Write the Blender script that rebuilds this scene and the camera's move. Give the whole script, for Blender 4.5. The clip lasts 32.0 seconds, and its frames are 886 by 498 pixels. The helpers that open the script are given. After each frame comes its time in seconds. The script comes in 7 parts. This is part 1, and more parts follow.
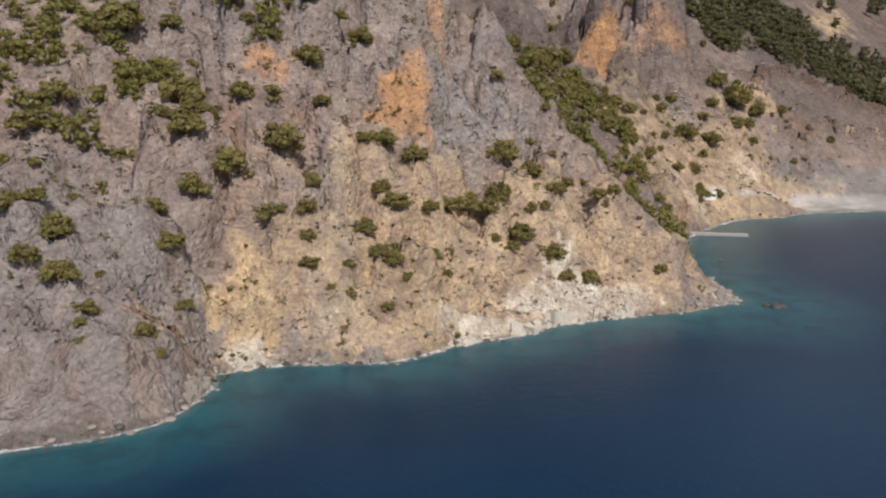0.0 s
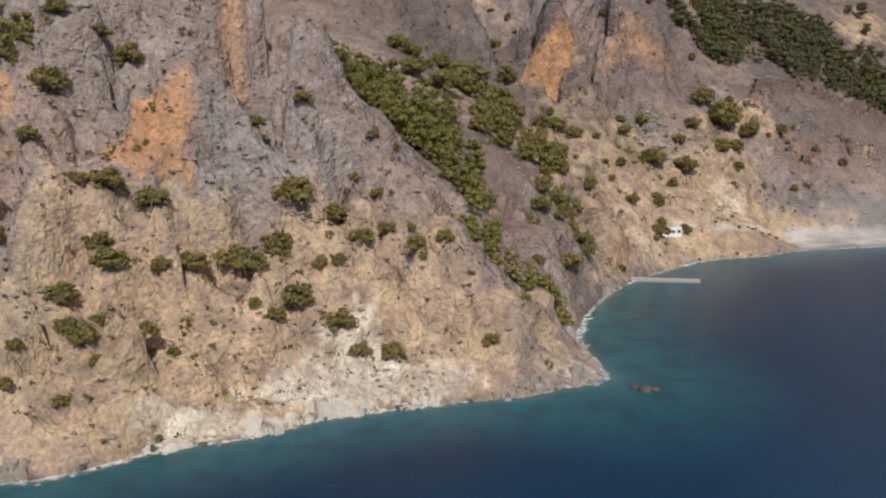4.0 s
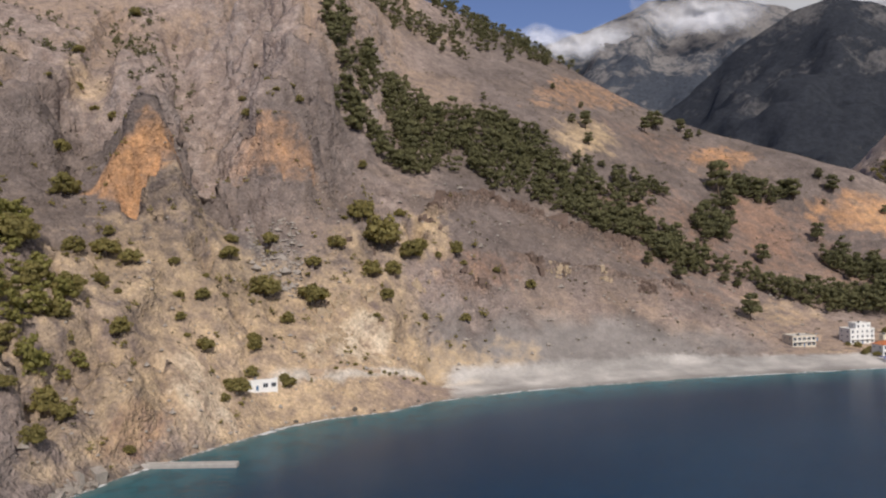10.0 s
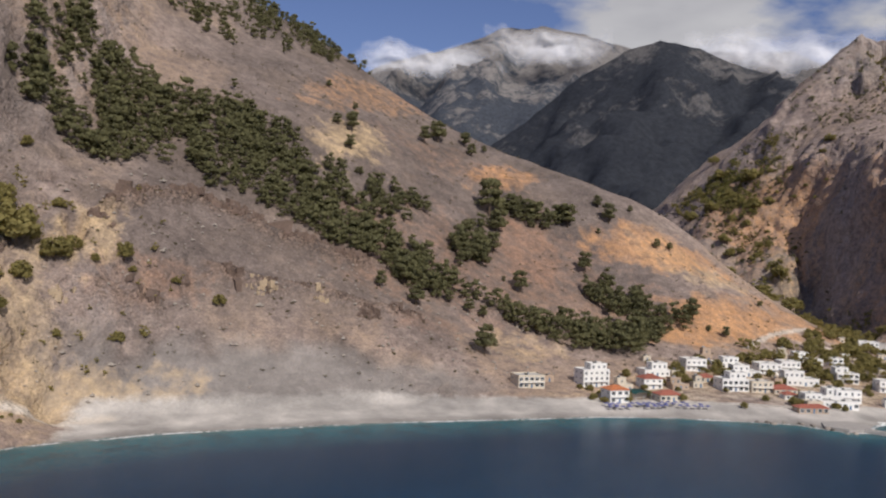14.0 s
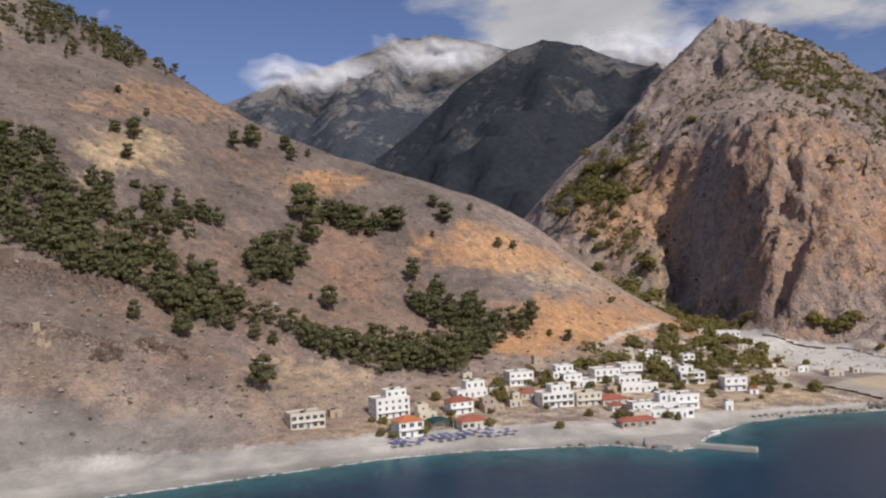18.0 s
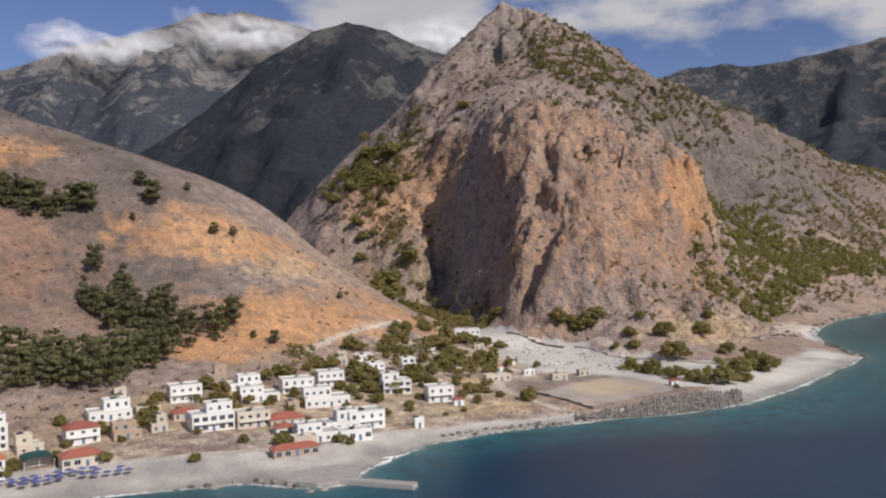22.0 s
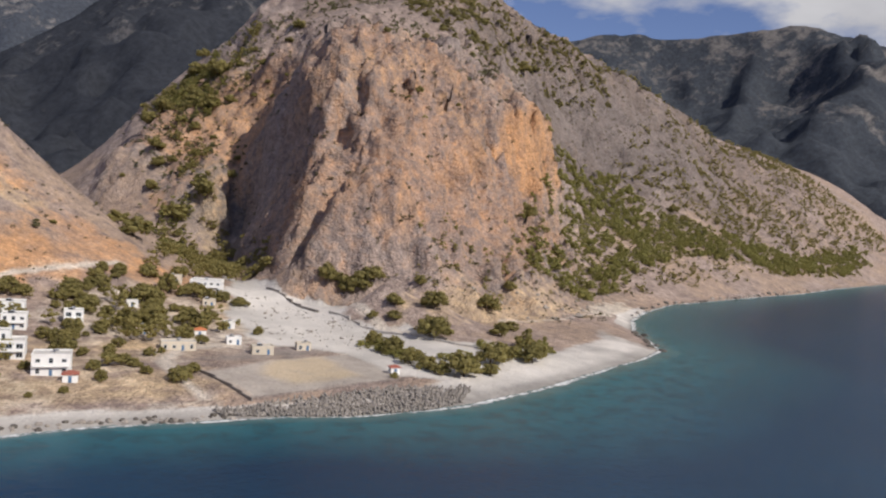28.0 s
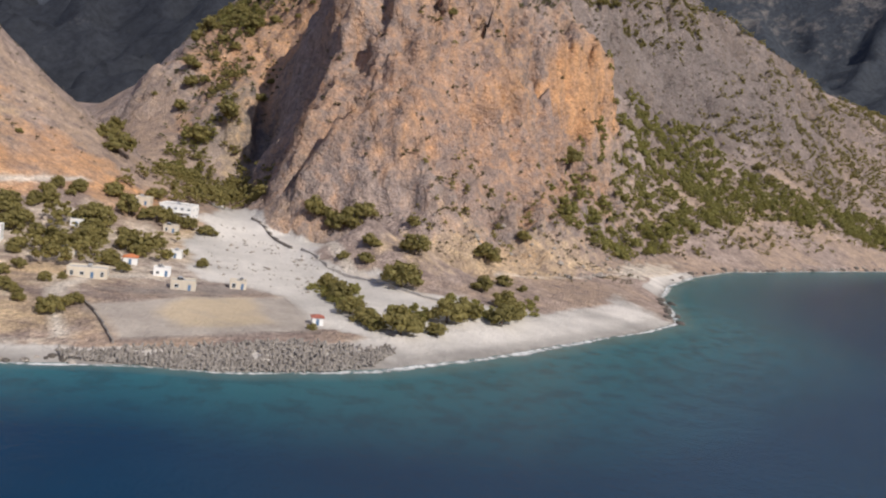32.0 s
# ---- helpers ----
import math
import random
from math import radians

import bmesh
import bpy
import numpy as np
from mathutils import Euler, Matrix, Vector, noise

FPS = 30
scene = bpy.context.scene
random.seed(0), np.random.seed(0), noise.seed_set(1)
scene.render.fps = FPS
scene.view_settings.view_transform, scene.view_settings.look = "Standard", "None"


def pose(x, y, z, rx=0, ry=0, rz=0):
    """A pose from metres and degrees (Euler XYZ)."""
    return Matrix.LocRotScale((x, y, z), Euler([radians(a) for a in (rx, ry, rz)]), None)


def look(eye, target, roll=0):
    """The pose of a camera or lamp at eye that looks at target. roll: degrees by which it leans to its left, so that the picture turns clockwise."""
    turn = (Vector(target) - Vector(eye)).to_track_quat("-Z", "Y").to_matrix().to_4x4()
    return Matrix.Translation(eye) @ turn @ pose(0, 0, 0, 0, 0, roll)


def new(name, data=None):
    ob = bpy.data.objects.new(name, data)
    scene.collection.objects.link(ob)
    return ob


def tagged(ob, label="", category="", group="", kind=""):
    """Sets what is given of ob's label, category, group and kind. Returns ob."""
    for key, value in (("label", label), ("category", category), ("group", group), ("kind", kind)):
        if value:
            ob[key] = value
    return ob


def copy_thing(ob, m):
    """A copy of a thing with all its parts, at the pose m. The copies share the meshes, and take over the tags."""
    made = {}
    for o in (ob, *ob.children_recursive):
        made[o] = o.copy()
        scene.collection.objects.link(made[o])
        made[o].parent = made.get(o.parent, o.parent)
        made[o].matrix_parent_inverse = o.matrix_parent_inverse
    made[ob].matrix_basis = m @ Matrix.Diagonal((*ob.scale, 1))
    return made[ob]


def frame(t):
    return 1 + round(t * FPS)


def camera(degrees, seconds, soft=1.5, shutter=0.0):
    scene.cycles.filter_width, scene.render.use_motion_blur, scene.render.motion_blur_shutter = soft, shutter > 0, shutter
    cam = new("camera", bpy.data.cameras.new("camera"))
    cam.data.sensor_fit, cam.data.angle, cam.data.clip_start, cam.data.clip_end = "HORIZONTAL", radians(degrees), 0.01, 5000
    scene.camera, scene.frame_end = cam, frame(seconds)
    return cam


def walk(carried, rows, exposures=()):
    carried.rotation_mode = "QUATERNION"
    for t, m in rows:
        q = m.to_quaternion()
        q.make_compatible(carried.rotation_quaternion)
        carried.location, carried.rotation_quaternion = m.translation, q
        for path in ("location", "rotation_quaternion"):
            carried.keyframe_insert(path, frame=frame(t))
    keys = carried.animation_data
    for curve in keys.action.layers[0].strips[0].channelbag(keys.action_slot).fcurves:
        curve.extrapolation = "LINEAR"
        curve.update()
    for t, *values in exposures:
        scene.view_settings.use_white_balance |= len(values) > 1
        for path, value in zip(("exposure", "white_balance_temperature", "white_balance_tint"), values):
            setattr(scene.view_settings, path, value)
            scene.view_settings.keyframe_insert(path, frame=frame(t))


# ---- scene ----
cam = camera(57.0, 32.0, soft=2.2)
PATH = [
    (0, (2.762, -0.87, 76.613), (2.7433, 1.0947, 76.2388), 1.0),
    (0.5, (14.13, 7.325, 76.512), (14.087, 9.2914, 76.1498), 1.1),
    (1, (25.688, 15.709, 76.457), (25.6299, 17.6772, 76.1066), 1.1),
    (1.5, (36.967, 24.116, 76.387), (36.8928, 26.0856, 76.0472), 1.0),
    (2, (48.408, 32.869, 76.355), (48.3128, 34.8399, 76.0286), 0.9),
    (2.5, (59.591, 41.745, 76.297), (59.4647, 43.7148, 75.9748), 0.6),
    (4.5, (104.245, 78.529, 76.206), (104.0, 80.4917, 75.9092), -0.9),
    (5, (115.442, 87.948, 76.15), (115.177, 89.9115, 75.8771), -1.4),
    (5.5, (126.589, 97.529, 76.062), (126.3057, 99.4934, 75.8151), -2.0),
    (6, (137.711, 107.23, 75.946), (137.4265, 109.1981, 75.7313), -2.7),
    (6.5, (148.842, 116.986, 75.797), (148.5579, 118.9566, 75.6074), -3.2),
    (7, (160.041, 126.796, 75.64), (159.7665, 128.77, 75.4732), -3.5),
    (7.5, (171.266, 136.552, 75.456), (171.0027, 138.5295, 75.3137), -3.8),
    (8, (182.557, 146.243, 75.268), (182.346, 148.2284, 75.1507), -3.7),
    (8.5, (193.806, 155.761, 75.055), (193.6742, 157.7543, 74.9588), -3.5),
    (9, (205.09, 165.128, 74.849), (205.0645, 167.1265, 74.7766), -3.0),
    (9.5, (216.378, 174.299, 74.646), (216.4066, 176.2981, 74.5936), -2.3),
    (10, (227.695, 183.279, 74.46), (227.7929, 185.2764, 74.4324), -1.4),
    (10.5, (238.957, 191.948, 74.284), (239.1193, 193.9414, 74.2755), -0.8),
    (11, (250.256, 200.317, 74.115), (250.4947, 202.3026, 74.1224), -0.1),
    (11.5, (261.584, 208.318, 73.946), (261.864, 210.2982, 73.9642), 0.4),
    (12, (272.955, 216.041, 73.79), (273.2544, 218.0183, 73.814), 1.11),
    (12.5, (284.323, 223.512, 73.648), (284.6387, 225.4867, 73.6768), 1.81),
    (13, (295.677, 230.809, 73.519), (296.0672, 232.7704, 73.5454), 2.31),
    (13.5, (306.942, 237.887, 73.374), (307.3897, 239.836, 73.3965), 2.51),
    (15.5, (351.614, 265.34, 72.313), (352.0136, 267.2994, 72.2874), 2.01),
    (16, (362.751, 272.21, 72.156), (363.1899, 274.1611, 72.1313), 1.61),
    (16.5, (373.7, 278.729, 72.029), (374.1854, 280.6693, 72.0172), 0.81),
    (17, (384.612, 284.92, 71.868), (385.1456, 286.8474, 71.8762), -0.19),
    (17.5, (395.484, 290.757, 71.683), (396.055, 292.6735, 71.7144), -1.09),
    (18, (406.437, 296.325, 71.485), (407.0606, 298.2247, 71.5332), -2.18),
    (18.5, (417.344, 301.626, 71.256), (418.0133, 303.5099, 71.3112), -2.98),
    (19, (428.281, 306.678, 71.02), (429.0133, 308.5381, 71.079), -3.48),
    (19.5, (439.113, 311.476, 70.788), (439.8992, 313.314, 70.8464), -3.67),
    (20, (449.918, 316.109, 70.585), (450.7701, 317.9176, 70.6399), -3.37),
    (20.5, (460.477, 320.56, 70.405), (461.3776, 322.3453, 70.4518), -3.07),
    (21, (471.017, 324.769, 70.263), (471.9658, 326.5291, 70.2937), -2.66),
    (21.5, (481.558, 328.815, 70.09), (482.54, 330.5571, 70.1097), -2.16),
    (22, (492.182, 332.626, 69.918), (493.1972, 334.3492, 69.9273), -1.46),
    (22.5, (502.721, 336.186, 69.748), (503.7615, 337.8942, 69.7463), -0.95),
    (23, (513.245, 339.464, 69.597), (514.3187, 341.1511, 69.5834), -0.55),
    (23.5, (523.648, 342.506, 69.447), (524.7495, 344.1753, 69.4252), -0.45),
    (24, (534.07, 345.264, 69.309), (535.1992, 346.9148, 69.2789), -0.05),
    (24.5, (544.423, 347.715, 69.172), (545.565, 349.3564, 69.1369), 0.16),
    (25, (554.743, 349.856, 69.032), (555.9008, 351.4865, 68.9912), 0.86),
    (25.5, (564.985, 351.775, 68.883), (566.1506, 353.3993, 68.8359), 1.46),
    (27.5, (605.808, 358.643, 67.916), (606.9967, 360.249, 67.8255), 3.66),
    (28, (615.785, 360.215, 67.783), (616.9716, 361.8213, 67.6787), 4.06),
    (28.5, (625.514, 361.689, 67.681), (626.6949, 363.2994, 67.569), 4.46),
    (29, (635.1, 363.113, 67.584), (636.2733, 364.7281, 67.4633), 4.96),
    (29.5, (644.541, 364.528, 67.49), (645.7035, 366.1505, 67.3593), 5.66),
    (30, (653.925, 365.945, 67.391), (655.0717, 367.5774, 67.2475), 6.56),
    (30.5, (663.158, 367.375, 67.285), (664.2778, 369.0239, 67.1226), 7.15),
    (31, (672.375, 368.889, 67.184), (673.4566, 370.5604, 66.9909), 7.65),
    (31.5, (681.468, 370.493, 67.093), (682.5038, 372.1891, 66.8688), 7.74),
    (32, (690.588, 372.172, 67.029), (691.5663, 373.8969, 66.7697), 7.54),
]
walk(cam, [(t, look(eye, target, roll)) for t, eye, target, roll in PATH],
     exposures=[(0, -0.18), (5, -0.22), (9, -0.16), (13, -0.14), (22, -0.1), (26, -0.02), (32, 0.06)])

# ---- world, sun, exposure ----
TO_SUN = Vector((0.15, -0.76, 0.62)).normalized()
world = bpy.data.worlds.new("world")
scene.world = world
world.use_nodes = True
SUN_EL = math.asin(TO_SUN.z)
SUN_AZ = math.atan2(TO_SUN.x, TO_SUN.y)
SKY_STRENGTH = 0.085
CLOUD_DARK, CLOUD_LIGHT = (4.3, 4.3, 4.8, 1), (8.0, 7.9, 8.1, 1)


def nodes_of(tree):
    """Short makers for nodes and links of one tree."""
    def add(kind, ins=None, **props):
        n = tree.nodes.new(kind)
        for k, v in props.items():
            setattr(n, k, v)
        for k, v in (ins or {}).items():
            sock = n.inputs[k]
            if isinstance(v, bpy.types.NodeSocket):
                tree.links.new(v, sock)
            else:
                sock.default_value = v
        return n
    return add


def build_sky():
    tree = world.node_tree
    tree.nodes.clear()
    add = nodes_of(tree)
    sky = add("ShaderNodeTexSky", sky_type="NISHITA", sun_disc=False, sun_elevation=SUN_EL, sun_rotation=SUN_AZ,
              air_density=1.0, dust_density=0.3, ozone_density=5.0)
    way = add("ShaderNodeTexCoord").outputs["Generated"]
    # heaped clouds over the mountains, a clear band below them
    up = add("ShaderNodeSeparateXYZ", {0: way})
    squash = add("ShaderNodeMapping", {"Vector": way, "Scale": (1.0, 1.0, 2.6), "Location": (0.36, 0.12, 0.05)})
    heap = add("ShaderNodeTexNoise", {"Vector": squash.outputs[0], "Scale": 4.6, "Detail": 8.0, "Roughness": 0.55})
    high = add("ShaderNodeMapRange", {"Value": up.outputs[2], "From Min": 0.20, "From Max": 0.33, "To Min": -0.12, "To Max": 0.11})
    side = add("ShaderNodeMapRange", {"Value": up.outputs[0], "From Min": 0.16, "From Max": 0.42, "To Min": -0.17, "To Max": 0.08})
    bank = add("ShaderNodeMath", {0: high.outputs[0], 1: side.outputs[0]}, operation="ADD")
    # fewer clouds overhead and over the sea
    open_sky = add("ShaderNodeMapRange", {"Value": up.outputs[2], "From Min": 0.42, "From Max": 0.75, "To Min": 0.0, "To Max": 0.03})
    bank = add("ShaderNodeMath", {0: bank.outputs[0], 1: open_sky.outputs[0]}, operation="ADD")
    thick = add("ShaderNodeMath", {0: heap.outputs[0], 1: bank.outputs[0]}, operation="ADD")
    cover = add("ShaderNodeMapRange", {"Value": thick.outputs[0], "From Min": 0.46, "From Max": 0.60})
    shade = add("ShaderNodeTexNoise", {"Vector": squash.outputs[0], "Scale": 9.0, "Detail": 5.0})
    tone = add("ShaderNodeMix", {0: shade.outputs[0], 6: CLOUD_DARK, 7: CLOUD_LIGHT}, data_type="RGBA")
    clear = add("ShaderNodeMix", {0: 1.0, 6: sky.outputs[0], 7: (0.98, 0.84, 0.98, 1)}, data_type="RGBA", blend_type="MULTIPLY")
    sheet = add("ShaderNodeMix", {0: cover.outputs[0], 6: clear.outputs[2], 7: tone.outputs[2]}, data_type="RGBA")
    back = add("ShaderNodeBackground", {0: sheet.outputs[2], 1: SKY_STRENGTH})
    add("ShaderNodeOutputWorld", {0: back.outputs[0]})


build_sky()
sun = new("sun", bpy.data.lights.new("sun", "SUN"))
sun.data.energy, sun.data.angle, sun.data.color = 3.6, radians(0.6), (1.0, 0.925, 0.845)
sun.matrix_basis = look(TO_SUN * 900, (0, 0, 0))


# ---- noise over the plan ----
def lattice(ix, iy, seed):
    h = (ix * 374761393 + iy * 668265263 + seed * 1274126177) & 0xFFFFFFFF
    h = ((h ^ (h >> 13)) * 1274126177) & 0xFFFFFFFF
    return ((h ^ (h >> 16)) & 0xFFFF) / 32767.5 - 1.0


def vnoise(x, y, seed=0):
    """Smooth noise from -1 to 1 on arrays."""
    x, y = np.asarray(x, float), np.asarray(y, float)
    ix, iy = np.floor(x).astype(np.int64), np.floor(y).astype(np.int64)
    fx, fy = x - ix, y - iy
    fx, fy = fx * fx * fx * (fx * (fx * 6 - 15) + 10), fy * fy * fy * (fy * (fy * 6 - 15) + 10)
    a, b = lattice(ix, iy, seed), lattice(ix + 1, iy, seed)
    c, d = lattice(ix, iy + 1, seed), lattice(ix + 1, iy + 1, seed)
    return (a + (b - a) * fx) * (1 - fy) + (c + (d - c) * fx) * fy


def fbm(x, y, octaves=4, seed=0, gain=0.5):
    total, amp = 0.0, 1.0
    for k in range(octaves):
        total = total + amp * vnoise(x * 2 ** k + 17.3 * k, y * 2 ** k - 9.1 * k, seed + k)
        amp *= gain
    return total


def ridged(x, y, octaves=4, seed=0):
    total, amp = 0.0, 1.0
    for k in range(octaves):
        total = total + amp * (1 - 2 * np.abs(vnoise(x * 2 ** k + 5.7 * k, y * 2 ** k + 3.3 * k, seed + k)))
        amp *= 0.5
    return total


def blocks(x, y, seed=0):
    """A random value from -1 to 1 for the nearest of scattered cells, and how near the cell's border is."""
    ix, iy = np.floor(x).astype(np.int64), np.floor(y).astype(np.int64)
    d1, d2, val = np.full(x.shape, 9.0), np.full(x.shape, 9.0), np.zeros(x.shape)
    for ox in (-1, 0, 1):
        for oy in (-1, 0, 1):
            cx, cy = ix + ox, iy + oy
            d = np.hypot(x - cx - 0.5 - 0.45 * lattice(cx, cy, seed), y - cy - 0.5 - 0.45 * lattice(cx, cy, seed + 1))
            near = d < d1
            d2 = np.where(near, d1, np.minimum(d2, d))
            val = np.where(near, lattice(cx, cy, seed + 2), val)
            d1 = np.where(near, d, d1)
    return val, d2 - d1


def smooth(e0, e1, v):
    t = np.clip((v - e0) / (e1 - e0), 0, 1)
    return t * t * (3 - 2 * t)


# ---- the coast: shore and break lines of the land ----
SHORE = [(-420, 60), (-200, 115), (-120, 140), (-93, 161), (-75, 168), (-63, 179), (-59, 200), (-61, 213), (-43, 222), (-14, 225),
         (-6, 231), (4, 243), (24, 252), (38, 266), (60, 277), (78, 284), (92, 289), (103, 299), (115, 306), (112, 318), (108, 340),
         (108, 355), (113, 385), (118, 404), (126, 429), (137, 453), (147, 469), (163, 492), (178, 512), (196, 526), (220, 535), (239, 553),
         (262, 563), (283, 571), (322, 580), (375, 590), (430, 596)]
SHORE += [(480, 601), (516, 597), (545, 589), (567, 582), (582, 564), (594, 563), (602, 574), (618, 584), (640, 594), (670, 595),
          (695, 590), (722, 586), (749, 577), (788, 576), (833, 586), (897, 608), (925, 616), (940, 622), (963, 633), (984, 659),
          (1006, 688), (1045, 723), (1095, 754), (1170, 787), (1227, 797), (1325, 817), (1464, 842), (1603, 880), (1810, 922), (2600, 1010)]

LAND = dict(
    cliff_brink=[(-200, 130, 14), (-89, 175, 11.0), (-70, 187, 10.0), (-66, 220, 6.0), (-44, 228, 5.0), (-26, 229, 8.0), (-10, 236, 9.0), (14, 268, 8.0), (41, 278, 7.0), (67, 288, 9.0), (90, 298, 8.0), (103, 305, 5.0)],
    headland_low=[(-220, 200, 57), (-120, 200, 36), (-81, 227, 39), (-53, 240, 30), (-24, 240, 19), (20, 283, 35), (59, 288, 22), (84, 297, 18)],
    headland_mid=[(-89, 278, 73), (-59, 259, 50), (-25, 289, 71), (26, 302, 41), (58, 312, 45), (70, 305, 34)],
    headland_high=[(-229, 300, 112), (-126, 303, 97), (-49, 292, 85), (0, 320, 87), (32, 331, 66)],
    headland_crag_foot=[(-60, 300, 89), (-25, 312, 85), (0, 320, 86), (14, 327, 80)],
    headland_crag=[(-61, 308, 106), (-27, 324, 111), (-7, 329, 115), (10, 338, 109)],
    headland_crest=[(117, 313, 1.0), (104, 312, 8), (88, 315, 21), (72, 326, 38), (60, 330, 54), (44, 342, 70), (26, 352, 86), (15, 360, 104), (3, 358, 118), (-19, 346, 124), (-69, 360, 128), (-249, 400, 142)],
    gully=[(105, 360, 2.0), (92, 362, 19), (75, 385, 39), (50, 405, 61), (15, 420, 84), (-30, 435, 101), (-199, 480, 137)],
    toe=[(110, 398, 8.2), (103, 405, 23), (106, 421, 25), (128, 452, 22), (148, 485, 15), (168, 529, 16), (200, 540, 12), (226, 560, 7.9)],
    slope_60=[(61, 421, 63), (85, 480, 65), (115, 530, 67), (150, 575, 63), (190, 610, 65), (225, 632, 67), (257, 649, 71)],
    slope_100=[(-119, 500, 141), (-4, 513, 124), (41, 548, 110), (75, 567, 103), (104, 580, 109), (131, 620, 117), (199, 644, 89), (258, 688, 97), (276, 707, 98)],
    upper_cliffs=[(-249, 560, 217), (-59, 570, 171), (43, 587, 147), (57, 647, 170), (71, 700, 187), (63, 759, 200), (96, 804, 230)],
    pillar_gap=[(80, 573, 105), (79, 590, 113), (75, 635, 140)],
    pillar_foot=[(88, 566, 98), (106, 572, 98), (120, 586, 98)],
    pillar_brink=[(91, 577, 127), (105, 581, 131), (116, 594, 127)],
    pillar_ridge=[(104, 592, 147), (99, 615, 159), (92, 660, 173), (76, 700, 195)],
    cleft=[(136, 592, 83), (130, 605, 91), (126, 622, 99), (120, 655, 114), (112, 690, 133), (102, 740, 166), (88, 800, 212)],
    buttress_foot=[(139, 628, 103), (161, 632, 103), (183, 660, 111)],
    buttress_brink=[(140, 641, 137), (161, 646, 145), (181, 670, 143), (189, 705, 165), (191, 745, 201), (197, 800, 240)],
    buttress=[(143, 660, 161), (159, 672, 171), (157, 705, 197), (159, 745, 227), (166, 800, 273), (152, 900, 335)],
    buttress_side=[(197, 690, 125), (206, 740, 155), (216, 800, 190), (228, 948, 275)],
)
LAND.update(
    scree_foot=[(244, 591, 4.1), (303, 604, 3.0), (376, 618, 3.0), (429, 625, 3.5), (481, 635, 4.1), (525, 640, 4.0)],
    scree_top=[(215, 575, 22), (262, 622, 29), (330, 645, 32), (400, 665, 26), (446, 692, 21), (501, 682, 10.9)],
    ledges=[(300, 680, 70), (360, 715, 66), (430, 750, 59), (492, 776, 53), (545, 829, 73)],
    slope_mid=[(331, 760, 105), (401, 810, 116), (471, 860, 119), (540, 850, 93), (600, 861, 101)],
    slope_up=[(281, 818, 175), (385, 872, 167), (451, 925, 168)],
    spur_crest=[(152, 1190, 405), (251, 1130, 344), (350, 1129, 298), (412, 1123, 259), (483, 1009, 197), (537, 990, 171), (601, 950, 145), (649, 922, 126), (686, 915, 106), (710, 880, 74), (730, 845, 50), (756, 815, 26)],
    spur_back=[(251, 1420, 144), (480, 1250, 83), (600, 1130, 63), (690, 1050, 47), (740, 1000, 40)],
    spur_face=[(570, 800, 53), (600, 765, 33), (640, 740, 19), (664, 725, 15), (710, 770, 24)],
    village_front=[(525, 619, 3.5), (565, 610, 3.5), (606, 607, 3.5), (656, 616, 3.5), (706, 619, 3.0), (745, 606, 3.0), (785, 604, 3.0), (833, 618, 3.0), (884, 637, 3.0)],
    village_back=[(541, 672, 10.7), (600, 690, 11.7), (650, 700, 11.4), (701, 716, 10.0), (750, 750, 10.9), (787, 780, 14), (800, 830, 17), (795, 900, 22), (780, 1000, 30), (755, 1150, 38)],
    river_mouth=[(830, 693, 4.6), (804, 726, 6.7), (826, 770, 10.5), (904, 680, 5.2), (955, 673, 4.0)],
    west_flank=[(828, 1035, 67), (801, 1103, 90), (800, 1250, 57), (760, 1400, 42), (600, 1480, 43), (850, 1490, 61)],
    west_flank_up=[(860, 1000, 85), (881, 1105, 136), (900, 1163, 161), (891, 1320, 161), (936, 1301, 209), (995, 1273, 260)],
)
